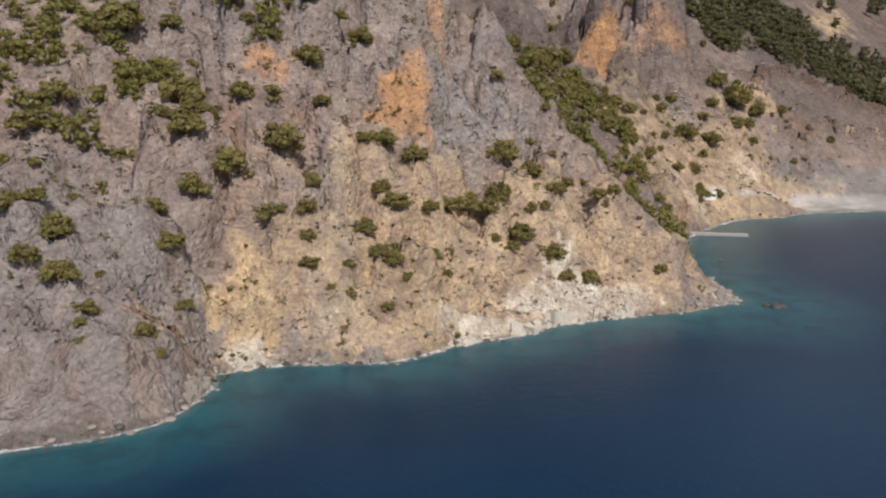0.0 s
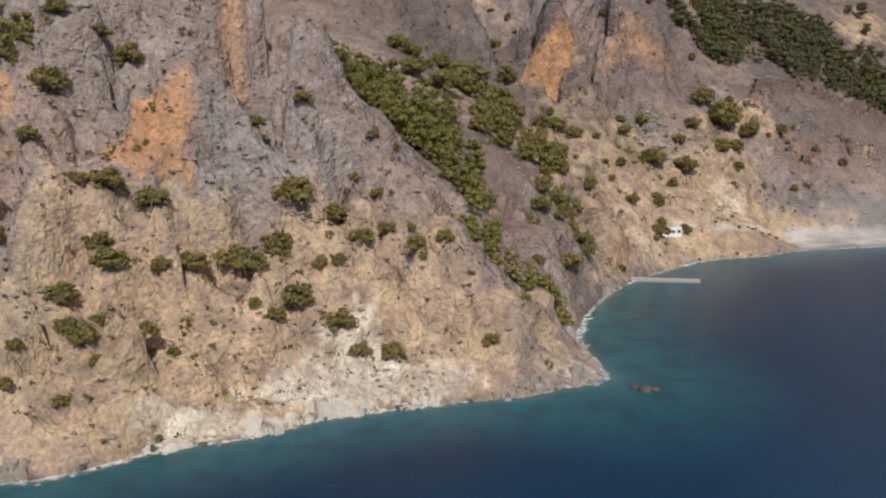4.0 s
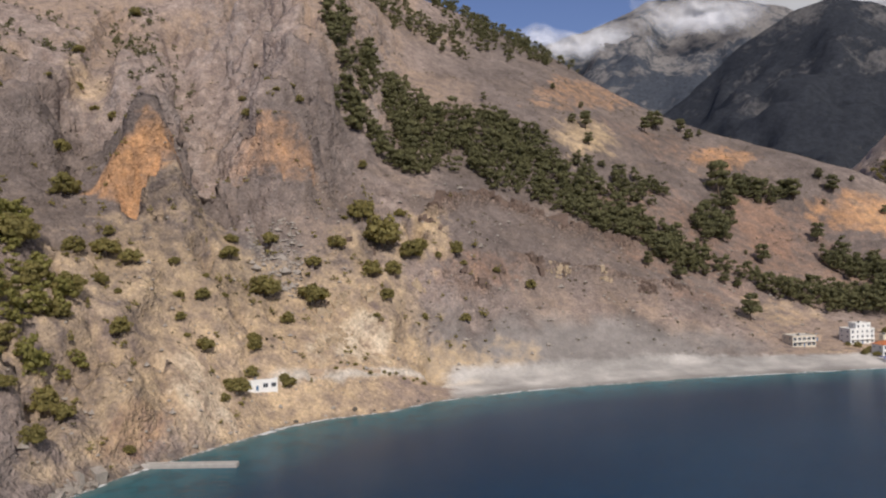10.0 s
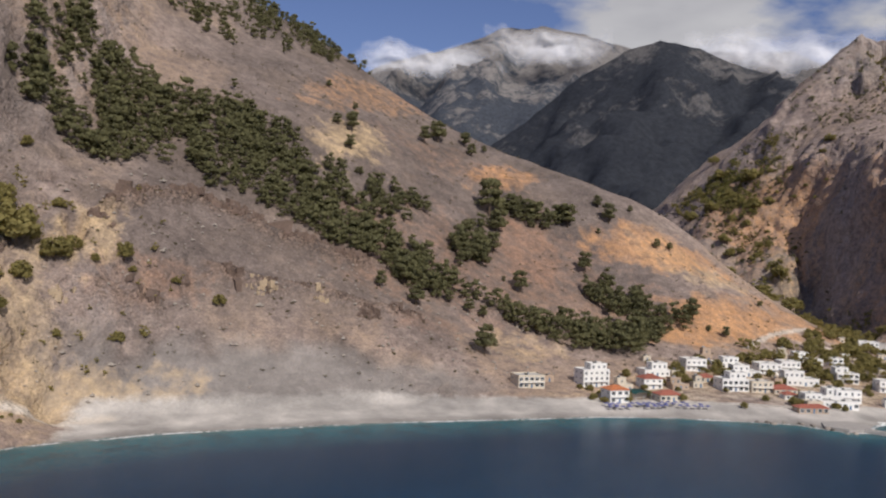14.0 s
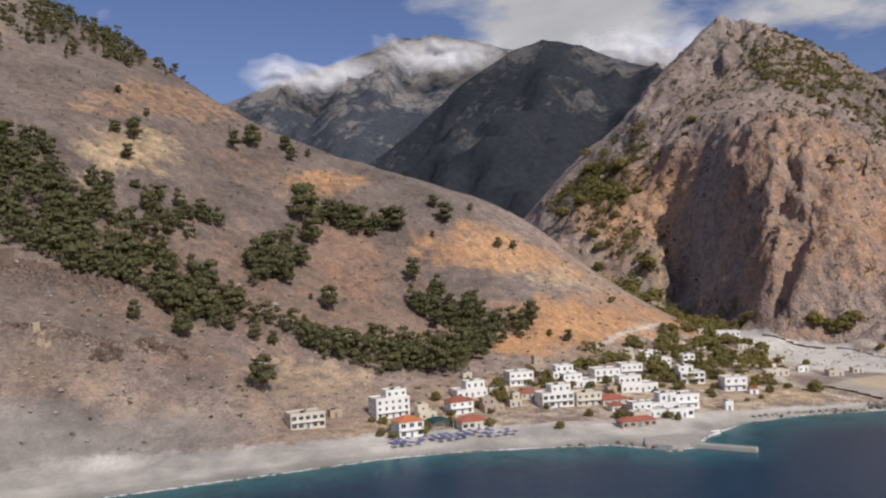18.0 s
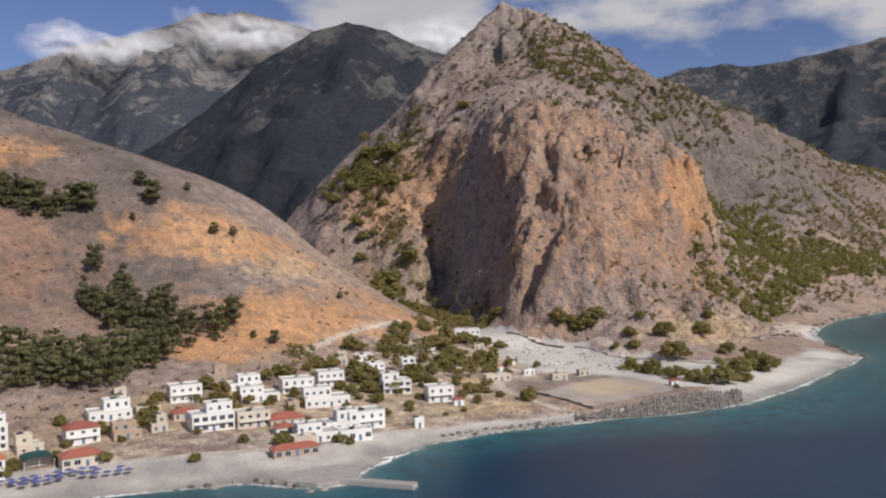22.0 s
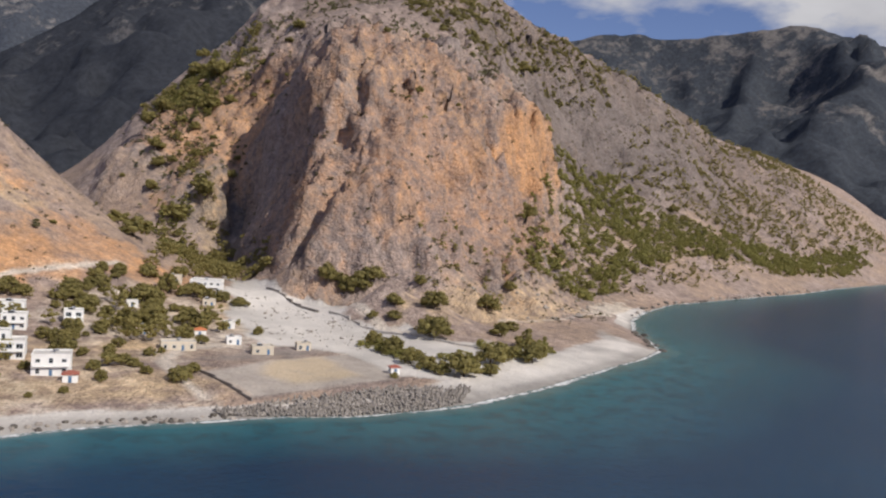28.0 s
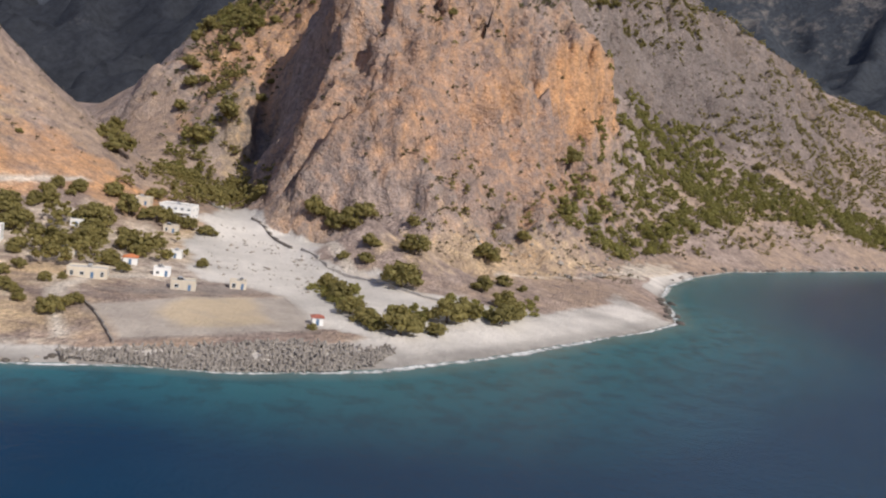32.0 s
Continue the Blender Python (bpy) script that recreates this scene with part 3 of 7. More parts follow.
ZONES = dict(
    pebble=union(beachy, cove, poly_mask(RIVERBED, 6, 5, 1) * (1 - smooth(0.25, 0.6, STEEP)), patch(106, 352, 5, 9, 0, 6)),
    fan=union(patch(330, 617, 95, 22, 14, 7, 0.35, 0.5), 0.5 * patch(863, 1060, 40, 120, -10, 8), 0.7 * patch(758, 661, 30, 9, 10, 9)),
    pitch=poly_mask(PITCH, 2, 1.2, 2),
    pale=union(patch(47, 283, 11, 7, 19, 200, 0.3), 0.95 * patch(38, 273, 22, 5, 18, 201), 0.9 * patch(15, 253, 19, 4, 26, 202), 0.8 * patch(46, 293, 6, 4, 18, 203), 0.8 * patch(-51, 219, 13, 4, 18, 204), 0.65 * patch(68, 285, 13, 5, 20, 205),
               0.5 * patch(206, 571, 27, 9, 44, 224), 0.4 * patch(606, 637, 110, 30, 3, 10), 0.4 * patch(150, 500, 16, 14, 40, 8), 0.55 * patch(736, 714, 55, 55, 0, 11), 0.6 * patch(110, 306, 12, 7, 30, 9), 0.8 * poly_mask(RIVERBED, 8, 6, 1) * (1 - smooth(0.25, 0.6, STEEP)), 0.7 * patch(880, 614, 95, 16, 14, 266), 0.6 * patch(660, 600, 60, 10, -3, 267), 0.8 * patch(1050, 745, 60, 14, 32, 268)),
    ochre=union(0.62 * patch(170, 540, 100, 50, 50, 264), 0.8 * patch(684, 626, 42, 17, 0, 265), 0.72 * patch(25, 270, 95, 32, 32, 22), patch(-57, 231, 15, 11, -75, 210, 0.3), 0.7 * patch(0, 267, 24, 9, 40, 211), 0.65 * patch(22, 272, 24, 8, 35, 212), 0.7 * patch(68, 296, 18, 9, 18, 213), 0.6 * patch(-14, 244, 8, 6, 25, 214),
                0.75 * patch(219, 577, 52, 15, 37, 222), 0.8 * patch(239, 651, 24, 14, 58, 223), 0.55 * patch(51, 656, 32, 20, 87, 228), 0.4 * patch(116, 568, 42, 12, 50, 229), 0.7 * patch(255, 592, 42, 11, 30, 232), 0.5 * patch(122, 435, 16, 6, 61, 233), 0.5 * patch(133, 494, 34, 12, 76, 235),
                0.7 * patch(381, 852, 43, 21, 59, 244), 0.45 * patch(470, 701, 29, 19, 15, 246), 0.3 * patch(955, 865, 65, 33, -7, 254), 0.4 * patch(906, 1122, 94, 25, 81, 258), 0.55 * patch(852, 997, 45, 13, 75, 260),
                0.6 * patch(604, 655, 115, 40, 5, 24), 0.9 * patch(752, 733, 14, 12, 30, 25), 0.65 * patch(930, 715, 80, 26, 15, 30), 0.9 * patch(706, 678, 16, 9, 0, 26), 0.8 * patch(696, 622, 16, 10, 0, 27), 0.6 * patch(650, 832, 50, 20, -12, 17), 0.5 * patch(696, 669, 40, 24, 20, 18),
                0.8 * patch(733, 618, 12, 14, 0, 19), 0.7 * patch(769, 741, 34, 14, 60, 20)),
    orange=union(patch(-15, 299, 11, 8, 10, 206, 0.3), 0.9 * patch(-21, 291, 9, 5, 15, 207), 0.8 * patch(-64, 295, 9, 5, 0, 208), 0.6 * patch(-5, 332, 8, 5, 85, 209), 0.9 * patch(101, 576, 21, 7, 36, 226, 0.3), 0.6 * patch(155, 637, 24, 8, 15, 227),
                 0.5 * patch(414, 970, 110, 25, 51, 237), 0.7 * patch(513, 901, 41, 16, 29, 238), 0.8 * patch(629, 843, 61, 23, 1, 241), 0.95 * patch(651, 770, 66, 26, 12, 242), 0.95 * patch(600, 743, 40, 16, 8, 243), 0.8 * patch(735, 800, 44, 24, -30, 47),
                 patch(1074, 871, 50, 15, 23, 248), 0.8 * patch(1092, 884, 30, 18, 18, 36), 0.7 * patch(975, 824, 35, 8, 33, 249), 0.6 * patch(889, 772, 26, 12, 21, 250), 0.4 * patch(1041, 835, 53, 9, 40, 251), 0.5 * patch(885, 878, 37, 9, 83, 252), 0.5 * patch(900, 918, 37, 7, 74, 257),
                 0.42 * patch(960, 840, 150, 90, 18, 38), 0.75 * patch(881, 1080, 60, 110, 0, 48), 0.6 * patch(871, 1120, 40, 50, 60, 41), 0.6 * patch(-75, 205, 8, 6, 0, 42)),
    red=union(0.55 * patch(940, 830, 130, 80, 18, 261), 0.5 * patch(480, 780, 130, 60, 25, 262), 0.5 * patch(560, 770, 60, 40, 10, 263), 0.8 * patch(514, 818, 50, 22, 73, 239), 0.6 * patch(507, 904, 32, 15, 27, 240), 0.9 * patch(135, 464, 17, 5, 62, 225), 0.55 * patch(86, 406, 23, 11, 67, 234), 0.5 * patch(270, 647, 40, 10, 28, 236), 0.6 * patch(535, 738, 40, 14, 15, 53), 0.4 * patch(471, 900, 80, 30, 5, 54),
              0.5 * patch(376, 767, 20, 12, 62, 245), 0.5 * patch(410, 690, 29, 11, 29, 247), 0.6 * patch(-75, 275, 11, 6, 68, 220), 0.5 * patch(-49, 278, 10, 5, -48, 221)),
    # real scree, spread over the hillside to paint in its cloud shade too
    shaded_scree=union(0.92 * (0.12 + 0.88 * smooth(230, 330, PX)) * (1 - 0.55 * np.clip(spot(61, 660, 170, 120, 20), 0, 1)) * smooth(470, 620, PY + 12 * lump) * (1 - smooth(600, 700, PX + 12 * lump)) * smooth(18, 50, BASE + 6 * lump), poly_mask([(264, 600), (300, 640), (262, 612), (250, 590)], 8, 6, 3), patch(330, 618, 90, 24, 12, 61), 0.9 * patch(300, 690, 90, 34, 25, 62), 0.95 * patch(400, 780, 190, 90, 20, 63), 0.9 * patch(421, 930, 160, 90, 0, 68),
                0.7 * patch(90, 440, 60, 40, 60, 64), 0.8 * patch(181, 660, 40, 70, 0, 65), 0.9 * patch(61, 560, 110, 60, 10, 66), 0.7 * patch(561, 880, 90, 50, 10, 69), 0.75 * patch(1501, 1090, 430, 120, 10, 70), 0.8 * patch(850, 960, 14, 60, -15, 67)),
    grey=union(patch(-30, 232, 14, 6, 15, 215), patch(6, 310, 34, 9, 40, 216), 0.9 * patch(-33, 254, 15, 7, -65, 217), 0.7 * patch(3, 334, 17, 9, 52, 218), 0.8 * patch(-32, 240, 9, 5, 13, 219), 0.8 * patch(-95, 200, 34, 40, 30, 74), 0.6 * patch(-69, 330, 90, 30, 0, 75),
               0.9 * patch(160, 586, 22, 11, 66, 231), 0.6 * patch(899, 830, 26, 18, -26, 256), 0.6 * patch(883, 1062, 56, 11, 64, 259), 0.5 * patch(1401, 1060, 180, 50, 10, 77), 0.6 * patch(1092, 1180, 40, 60, 30, 78)),
    tan=smooth(0, 0.6, fbm(PX / 45, PY / 45, 3, 21) + 0.35 - 0.3 * cliff_mask),
    crag=np.clip(CRAGGY + LEDGE, 0, 1),
    wet=union((1 - smooth(0.3, 2.6, DIST + 1.2 * lump)) * smooth(-1, 0.3, DIST), 0.6 * beachy * (1 - smooth(3, 11, DIST + 2 * lump))),
    # rock ledges, where the shade of recesses is painted on
    outcrop_shade=LEDGE * smooth(0.15, 0.6, LEDGE + 0.3 * fine),
    turf=poly_mask([(737, 629), (749, 646), (773, 652), (771, 615), (741, 611)], 3, 1.5, 4),
    track=union(line_mask([(710, 608), (709, 627), (711, 655), (723, 672), (740, 679)], 2.2), line_mask([(172, 533), (200, 546), (236, 577), (264, 591)], 2.0),
                line_mask([(640, 735), (680, 762), (730, 790)], 1.8), line_mask([(847, 647), (829, 694), (830, 740)], 2.0), 0.8 * line_mask([(902, 692), (963, 704), (1014, 726), (1042, 747)], 1.0)),
)


# ---- materials ----
def material(name):
    m = bpy.data.materials.new(name)
    m.use_nodes = True
    tree = m.node_tree
    tree.nodes.clear()
    add = nodes_of(tree)
    shader = add("ShaderNodeBsdfPrincipled")
    add("ShaderNodeOutputMaterial", {0: shader.outputs[0]})
    return m, add, shader, tree.links


def blend(add, fac, a, b, kind="MIX"):
    """A colour mix; a and b are sockets or colours."""
    fix = lambda c: c if isinstance(c, bpy.types.NodeSocket) else (*c, 1)
    return add("ShaderNodeMix", {0: fac, 6: fix(a), 7: fix(b)}, data_type="RGBA", blend_type=kind).outputs[2]


def ramp(add, value, lo, hi, to_lo=0.0, to_hi=1.0):
    return add("ShaderNodeMapRange", {"Value": value, "From Min": lo, "From Max": hi, "To Min": to_lo, "To Max": to_hi}).outputs[0]


def grains(add, where, scale, detail=5.0, rough=0.6):
    return add("ShaderNodeTexNoise", {"Vector": where, "Scale": scale, "Detail": detail, "Roughness": rough}).outputs[0]


def times(add, a, b, op="MULTIPLY"):
    return add("ShaderNodeMath", {0: a, 1: b}, operation=op).outputs[0]


def ground_material():
    m, add, shader, links = material("coast_rock_and_scree")
    where = add("ShaderNodeTexCoord").outputs["Object"]
    attr = lambda key: add("ShaderNodeAttribute", attribute_name=key).outputs["Fac"]
    broad, mid, small = grains(add, where, 0.03), grains(add, where, 0.14, 6.0, 0.62), grains(add, where, 0.7, 8.0, 0.72)
    hang = add("ShaderNodeMapping", {"Vector": where, "Scale": (0.13, 0.13, 0.045)}).outputs[0]
    streak = grains(add, hang, 1.0, 6.0, 0.65)
    col = blend(add, ramp(add, mid, 0.36, 0.62), (0.278, 0.210, 0.180), (0.38, 0.298, 0.252))
    col = blend(add, times(add, attr("tan"), ramp(add, mid, 0.32, 0.60)), col, (0.38, 0.278, 0.205))
    col = blend(add, times(add, attr("crag"), ramp(add, streak, 0.42, 0.62, 0.0, 0.75)), col, (0.315, 0.268, 0.248))
    col = blend(add, times(add, attr("grey"), ramp(add, mid, 0.34, 0.5)), col, (0.29, 0.262, 0.246))
    # scree brown, darkened to stand in for cloud shade on the hillside
    col = blend(add, times(add, attr("shaded_scree"), 0.85), col, blend(add, ramp(add, broad, 0.35, 0.65), (0.122, 0.100, 0.091), (0.165, 0.135, 0.121)))
    col = blend(add, times(add, attr("fan"), 0.85), col, blend(add, ramp(add, mid, 0.35, 0.65), (0.25, 0.228, 0.21), (0.31, 0.28, 0.258)))
    ragged = times(add, times(add, mid, 0.6), times(add, streak, 0.4), "ADD")
    for key, tone in (("red", (0.33, 0.195, 0.130)), ("ochre", (0.60, 0.44, 0.26)), ("orange", (0.55, 0.30, 0.145)), ("pale", (0.72, 0.65, 0.54))):
        edge = times(add, times(add, attr(key), 0.62), times(add, ragged, 1.3), "ADD")
        weight = times(add, ramp(add, edge, 0.80, 1.30, 0.0, 0.9), ramp(add, attr(key), 0.02, 0.3))
        col = blend(add, weight, col, tone)
    shingle = blend(add, ramp(add, broad, 0.38, 0.62), (0.36, 0.335, 0.31), (0.56, 0.52, 0.475))
    shingle = blend(add, times(add, attr("pale"), 0.85), shingle, (0.67, 0.63, 0.575))
    col = blend(add, ramp(add, times(add, attr("pebble"), times(add, mid, 0.5, "SUBTRACT"), "ADD"), 0.3, 0.7), col, shingle)
    # near-black flecks stand in for shadowed recesses of the brown ledge rock
    col = blend(add, times(add, attr("outcrop_shade"), ramp(add, mid, 0.36, 0.5)), col, blend(add, ramp(add, small, 0.42, 0.56), (0.075, 0.052, 0.042), (0.25, 0.18, 0.14)))
    col = blend(add, attr("pitch"), col, blend(add, ramp(add, mid, 0.4, 0.6), (0.40, 0.35, 0.305), (0.46, 0.405, 0.35)))
    col = blend(add, times(add, attr("turf"), ramp(add, mid, 0.3, 0.5, 0.6, 1.0)), col, (0.52, 0.42, 0.295))
    col = blend(add, attr("track"), col, (0.60, 0.53, 0.45))
    pebbly = add("ShaderNodeTexVoronoi", {"Vector": where, "Scale": 0.95, "Randomness": 1.0}).outputs["Color"]
    boulders = add("ShaderNodeTexVoronoi", {"Vector": where, "Scale": 0.33, "Randomness": 1.0}).outputs["Color"]
    each_stone = times(add, add("ShaderNodeSeparateColor", {0: pebbly}).outputs[0], add("ShaderNodeSeparateColor", {0: boulders}).outputs[1], "ADD")
    stony = ramp(add, each_stone, 0.2, 1.8, 0.84, 1.16)
    speck = times(add, times(add, ramp(add, small, 0.32, 0.68, 0.70, 1.30), stony), ramp(add, mid, 0.34, 0.66, 0.87, 1.13))
    dots = add("ShaderNodeTexVoronoi", {"Vector": where, "Scale": 0.45, "Randomness": 1.0, "Detail": 2.0})
    tuft = ramp(add, dots.outputs[0], 0.06, 0.26, 0.70, 1.0)
    level = times(add, 1.0, times(add, times(add, attr("pebble"), times(add, attr("pitch"), times(add, attr("fan"), 0.8), "MAXIMUM"), "MAXIMUM"), 0.8), "SUBTRACT")
    rough_part = add("ShaderNodeMix", {0: level, 2: 1.0, 3: times(add, speck, tuft)}).outputs[0]
    tone_all = times(add, rough_part, ramp(add, broad, 0.3, 0.7, 0.84, 1.14))
    col = blend(add, 1.0, col, add("ShaderNodeCombineColor", {0: tone_all, 1: tone_all, 2: tone_all}).outputs[0], "MULTIPLY")
    col = blend(add, times(add, attr("wet"), 0.65), col, (0.10, 0.09, 0.08))
    links.new(col, shader.inputs["Base Color"])
    links.new(ramp(add, small, 0.3, 0.7, 0.82, 0.98), shader.inputs["Roughness"])
    shader.inputs["Specular IOR Level"].default_value = 0.25
    shake = add("ShaderNodeTexNoise", {"Vector": where, "Scale": 0.25, "Detail": 4.0}).outputs[1]
    bent = add("ShaderNodeVectorMath", {0: where, 1: add("ShaderNodeVectorMath", {0: shake, 1: (3.0, 3.0, 3.0)}, operation="MULTIPLY").outputs[0]}, operation="ADD").outputs[0]
    slabs = add("ShaderNodeTexVoronoi", {"Vector": bent, "Scale": 0.2, "Randomness": 1.0, "Detail": 2.0, "Roughness": 0.6}).outputs[0]
    stones = add("ShaderNodeTexVoronoi", {"Vector": bent, "Scale": 0.7, "Randomness": 1.0}).outputs[0]
    relief = times(add, times(add, grains(add, where, 0.5, 8.0, 0.62), 1.0), times(add, times(add, slabs, times(add, attr("crag"), 1.1)), times(add, stones, 0.45), "ADD"), "ADD")
    bump = add("ShaderNodeBump", {"Strength": 1.0, "Distance": 1.2, "Height": times(add, relief, ramp(add, level, 0, 1, 0.15, 1.0))})
    links.new(bump.outputs[0], shader.inputs["Normal"])
    return m


def sea_material():
    m, add, shader, links = material("clear_sea_water")
    where = add("ShaderNodeTexCoord").outputs["Object"]
    attr = lambda key: add("ShaderNodeAttribute", attribute_name=key).outputs["Fac"]
    depth = attr("depth")
    drift = grains(add, where, 0.012, 4.0)
    deep = blend(add, ramp(add, drift, 0.35, 0.65), (0.003, 0.029, 0.069), (0.004, 0.037, 0.083))
    reef = ramp(add, grains(add, where, 0.09, 6.0, 0.65), 0.46, 0.60)
    shoal = blend(add, times(add, reef, 0.5), (0.022, 0.125, 0.155), (0.014, 0.052, 0.066))
    col = blend(add, ramp(add, depth, 0.10, 1.0), shoal, deep)
    edge = blend(add, 0.4, (0.16, 0.20, 0.17), shoal)
    col = blend(add, ramp(add, depth, 0.0, 0.13), edge, col)
    links.new(col, shader.inputs["Base Color"])
    shader.inputs["Roughness"].default_value = 0.24
    shader.inputs["IOR"].default_value = 1.33
    shader.inputs["Specular IOR Level"].default_value = 0.22
    swell = times(add, grains(add, where, 0.35, 3.0), times(add, grains(add, where, 1.1, 5.0, 0.6), 0.5), "ADD")
    links.new(add("ShaderNodeBump", {"Strength": 0.3, "Distance": 0.5, "Height": swell}).outputs[0], shader.inputs["Normal"])
    return m


def plain(name, color, rough=0.8, vary=0.18, scale=1.5, metal=0.0, bump=0.0):
    """A surface of one kind, mottled at two scales and from piece to piece."""
    m, add, shader, links = material(name)
    where = add("ShaderNodeTexCoord").outputs["Object"]
    mottle = times(add, grains(add, where, scale), grains(add, where, scale * 7), "ADD")
    value = ramp(add, mottle, 0.7, 1.3, 1 - vary, 1 + vary)
    each = ramp(add, add("ShaderNodeObjectInfo").outputs["Random"], 0, 1, 1 - vary * 0.6, 1 + vary * 0.6)
    v = times(add, value, each)
    links.new(blend(add, 1.0, color, add("ShaderNodeCombineColor", {0: v, 1: v, 2: v}).outputs[0], "MULTIPLY"), shader.inputs["Base Color"])
    shader.inputs["Roughness"].default_value, shader.inputs["Metallic"].default_value = rough, metal
    if bump:
        links.new(add("ShaderNodeBump", {"Strength": bump, "Distance": 0.1, "Height": mottle}).outputs[0], shader.inputs["Normal"])
    return m


def leaf_material(name, dark, light):
    m, add, shader, links = material(name)
    where = add("ShaderNodeTexCoord").outputs["Object"]
    isle = add("ShaderNodeNewGeometry").outputs["Random Per Island"]
    each = add("ShaderNodeObjectInfo").outputs["Random"]
    f = times(add, times(add, isle, 0.55), times(add, times(add, each, 0.25), times(add, grains(add, where, 0.08, 3.0), 0.35), "ADD"), "ADD")
    links.new(blend(add, f, dark, light), shader.inputs["Base Color"])
    shader.inputs["Roughness"].default_value = 0.75
    shader.inputs["Specular IOR Level"].default_value = 0.2
    thin = add("ShaderNodeBsdfTranslucent", {0: blend(add, f, dark, light)})
    both = add("ShaderNodeMixShader", {0: 0.5, 1: shader.outputs[0], 2: thin.outputs[0]})
    links.new(both.outputs[0], [n for n in m.node_tree.nodes if n.bl_idname == "ShaderNodeOutputMaterial"][0].inputs[0])
    return m


def range_material(name, forest, rock, bare):
    """A far mountainside: forest with bare rock showing on the steep parts."""
    m, add, shader, links = material(name)
    where = add("ShaderNodeTexCoord").outputs["Object"]
    n = times(add, grains(add, where, 0.006, 8.0, 0.6), times(add, grains(add, where, 0.03, 8.0, 0.75), 0.7), "ADD")
    high = ramp(add, add("ShaderNodeSeparateXYZ", {0: where}).outputs[2], 250, 1050, -0.16, 0.15)
    fac = ramp(add, times(add, n, high, "ADD"), bare, bare + 0.13)
    tufts = ramp(add, grains(add, where, 0.07, 6.0, 0.75), 0.35, 0.65, 0.72, 1.28)
    col = blend(add, fac, forest, rock)
    col = blend(add, 1.0, col, add("ShaderNodeCombineColor", {0: tufts, 1: tufts, 2: tufts}).outputs[0], "MULTIPLY")
    links.new(col, shader.inputs["Base Color"])
    shader.inputs["Roughness"].default_value = 0.95
    shader.inputs["Specular IOR Level"].default_value = 0.1
    links.new(add("ShaderNodeBump", {"Strength": 0.6, "Distance": 10.0, "Height": n}).outputs[0], shader.inputs["Normal"])
    return m


GROUND, SEA = ground_material(), sea_material()
LEAF_OLIVE = leaf_material("olive_green_foliage", (0.17, 0.155, 0.058), (0.42, 0.36, 0.14))
LEAF_PINE = leaf_material("dark_pine_foliage", (0.115, 0.118, 0.066), (0.27, 0.258, 0.125))
LEAF_GREEN = leaf_material("fresh_green_pine_foliage", (0.17, 0.17, 0.055), (0.42, 0.385, 0.135))
LEAF_SCRUB = leaf_material("dry_scrub_foliage", (0.08, 0.075, 0.045), (0.21, 0.18, 0.10))
BARK = plain("grey_brown_bark", (0.14, 0.10, 0.07), 0.9, 0.3, 3.0)
WHITEWASH = plain("whitewashed_render", (0.80, 0.79, 0.76), 0.85, 0.07, 0.6)
CREAM = plain("cream_render", (0.62, 0.55, 0.44), 0.85, 0.12, 0.6)
TANWALL = plain("bare_tan_block", (0.45, 0.34, 0.25), 0.9, 0.15, 0.8)
ROOFGREY = plain("grey_flat_roof", (0.50, 0.48, 0.45), 0.9, 0.15, 0.7)
TILE_RED = plain("red_roof_tile", (0.38, 0.13, 0.09), 0.8, 0.2, 1.2)
TILE_ORANGE = plain("orange_roof_tile", (0.62, 0.22, 0.09), 0.8, 0.15, 1.2)
AWNING_TEAL = plain("teal_awning_cloth", (0.05, 0.16, 0.15), 0.8, 0.1)
GLASS = plain("dark_window_glass", (0.03, 0.035, 0.04), 0.12, 0.1)
FRAME = plain("painted_window_frame", (0.55, 0.58, 0.6), 0.6, 0.1)
SHUTTER = plain("blue_painted_wood", (0.10, 0.18, 0.30), 0.7, 0.15)
CONCRETE = plain("weathered_concrete", (0.42, 0.39, 0.36), 0.9, 0.2, 0.5, bump=0.3)
CONCRETE_DARK = plain("stained_concrete", (0.25, 0.225, 0.20), 0.9, 0.3, 0.5, bump=0.3)
BOULDER = plain("grey_shore_boulder", (0.33, 0.29, 0.25), 0.9, 0.3, 0.4, bump=0.5)
DARKROCK = plain("dark_wet_rock", (0.10, 0.085, 0.07), 0.6, 0.3, 0.4, bump=0.5)
LEDGEROCK = plain("dark_red_brown_ledge_rock", (0.165, 0.115, 0.09), 0.9, 0.35, 0.4, bump=0.5)
PALEROCK = plain("pale_ochre_ledge_rock", (0.40, 0.31, 0.21), 0.9, 0.3, 0.4, bump=0.5)
WHITEROCK = plain("pale_wave_washed_limestone", (0.58, 0.53, 0.45), 0.85, 0.25, 0.4, bump=0.5)
UMBRELLA = plain("blue_umbrella_cloth", (0.10, 0.11, 0.27), 0.8, 0.2)
METAL = plain("grey_painted_metal", (0.35, 0.35, 0.36), 0.45, 0.1, metal=0.6)
BOATWHITE = plain("white_boat_hull", (0.8, 0.8, 0.78), 0.4, 0.05)


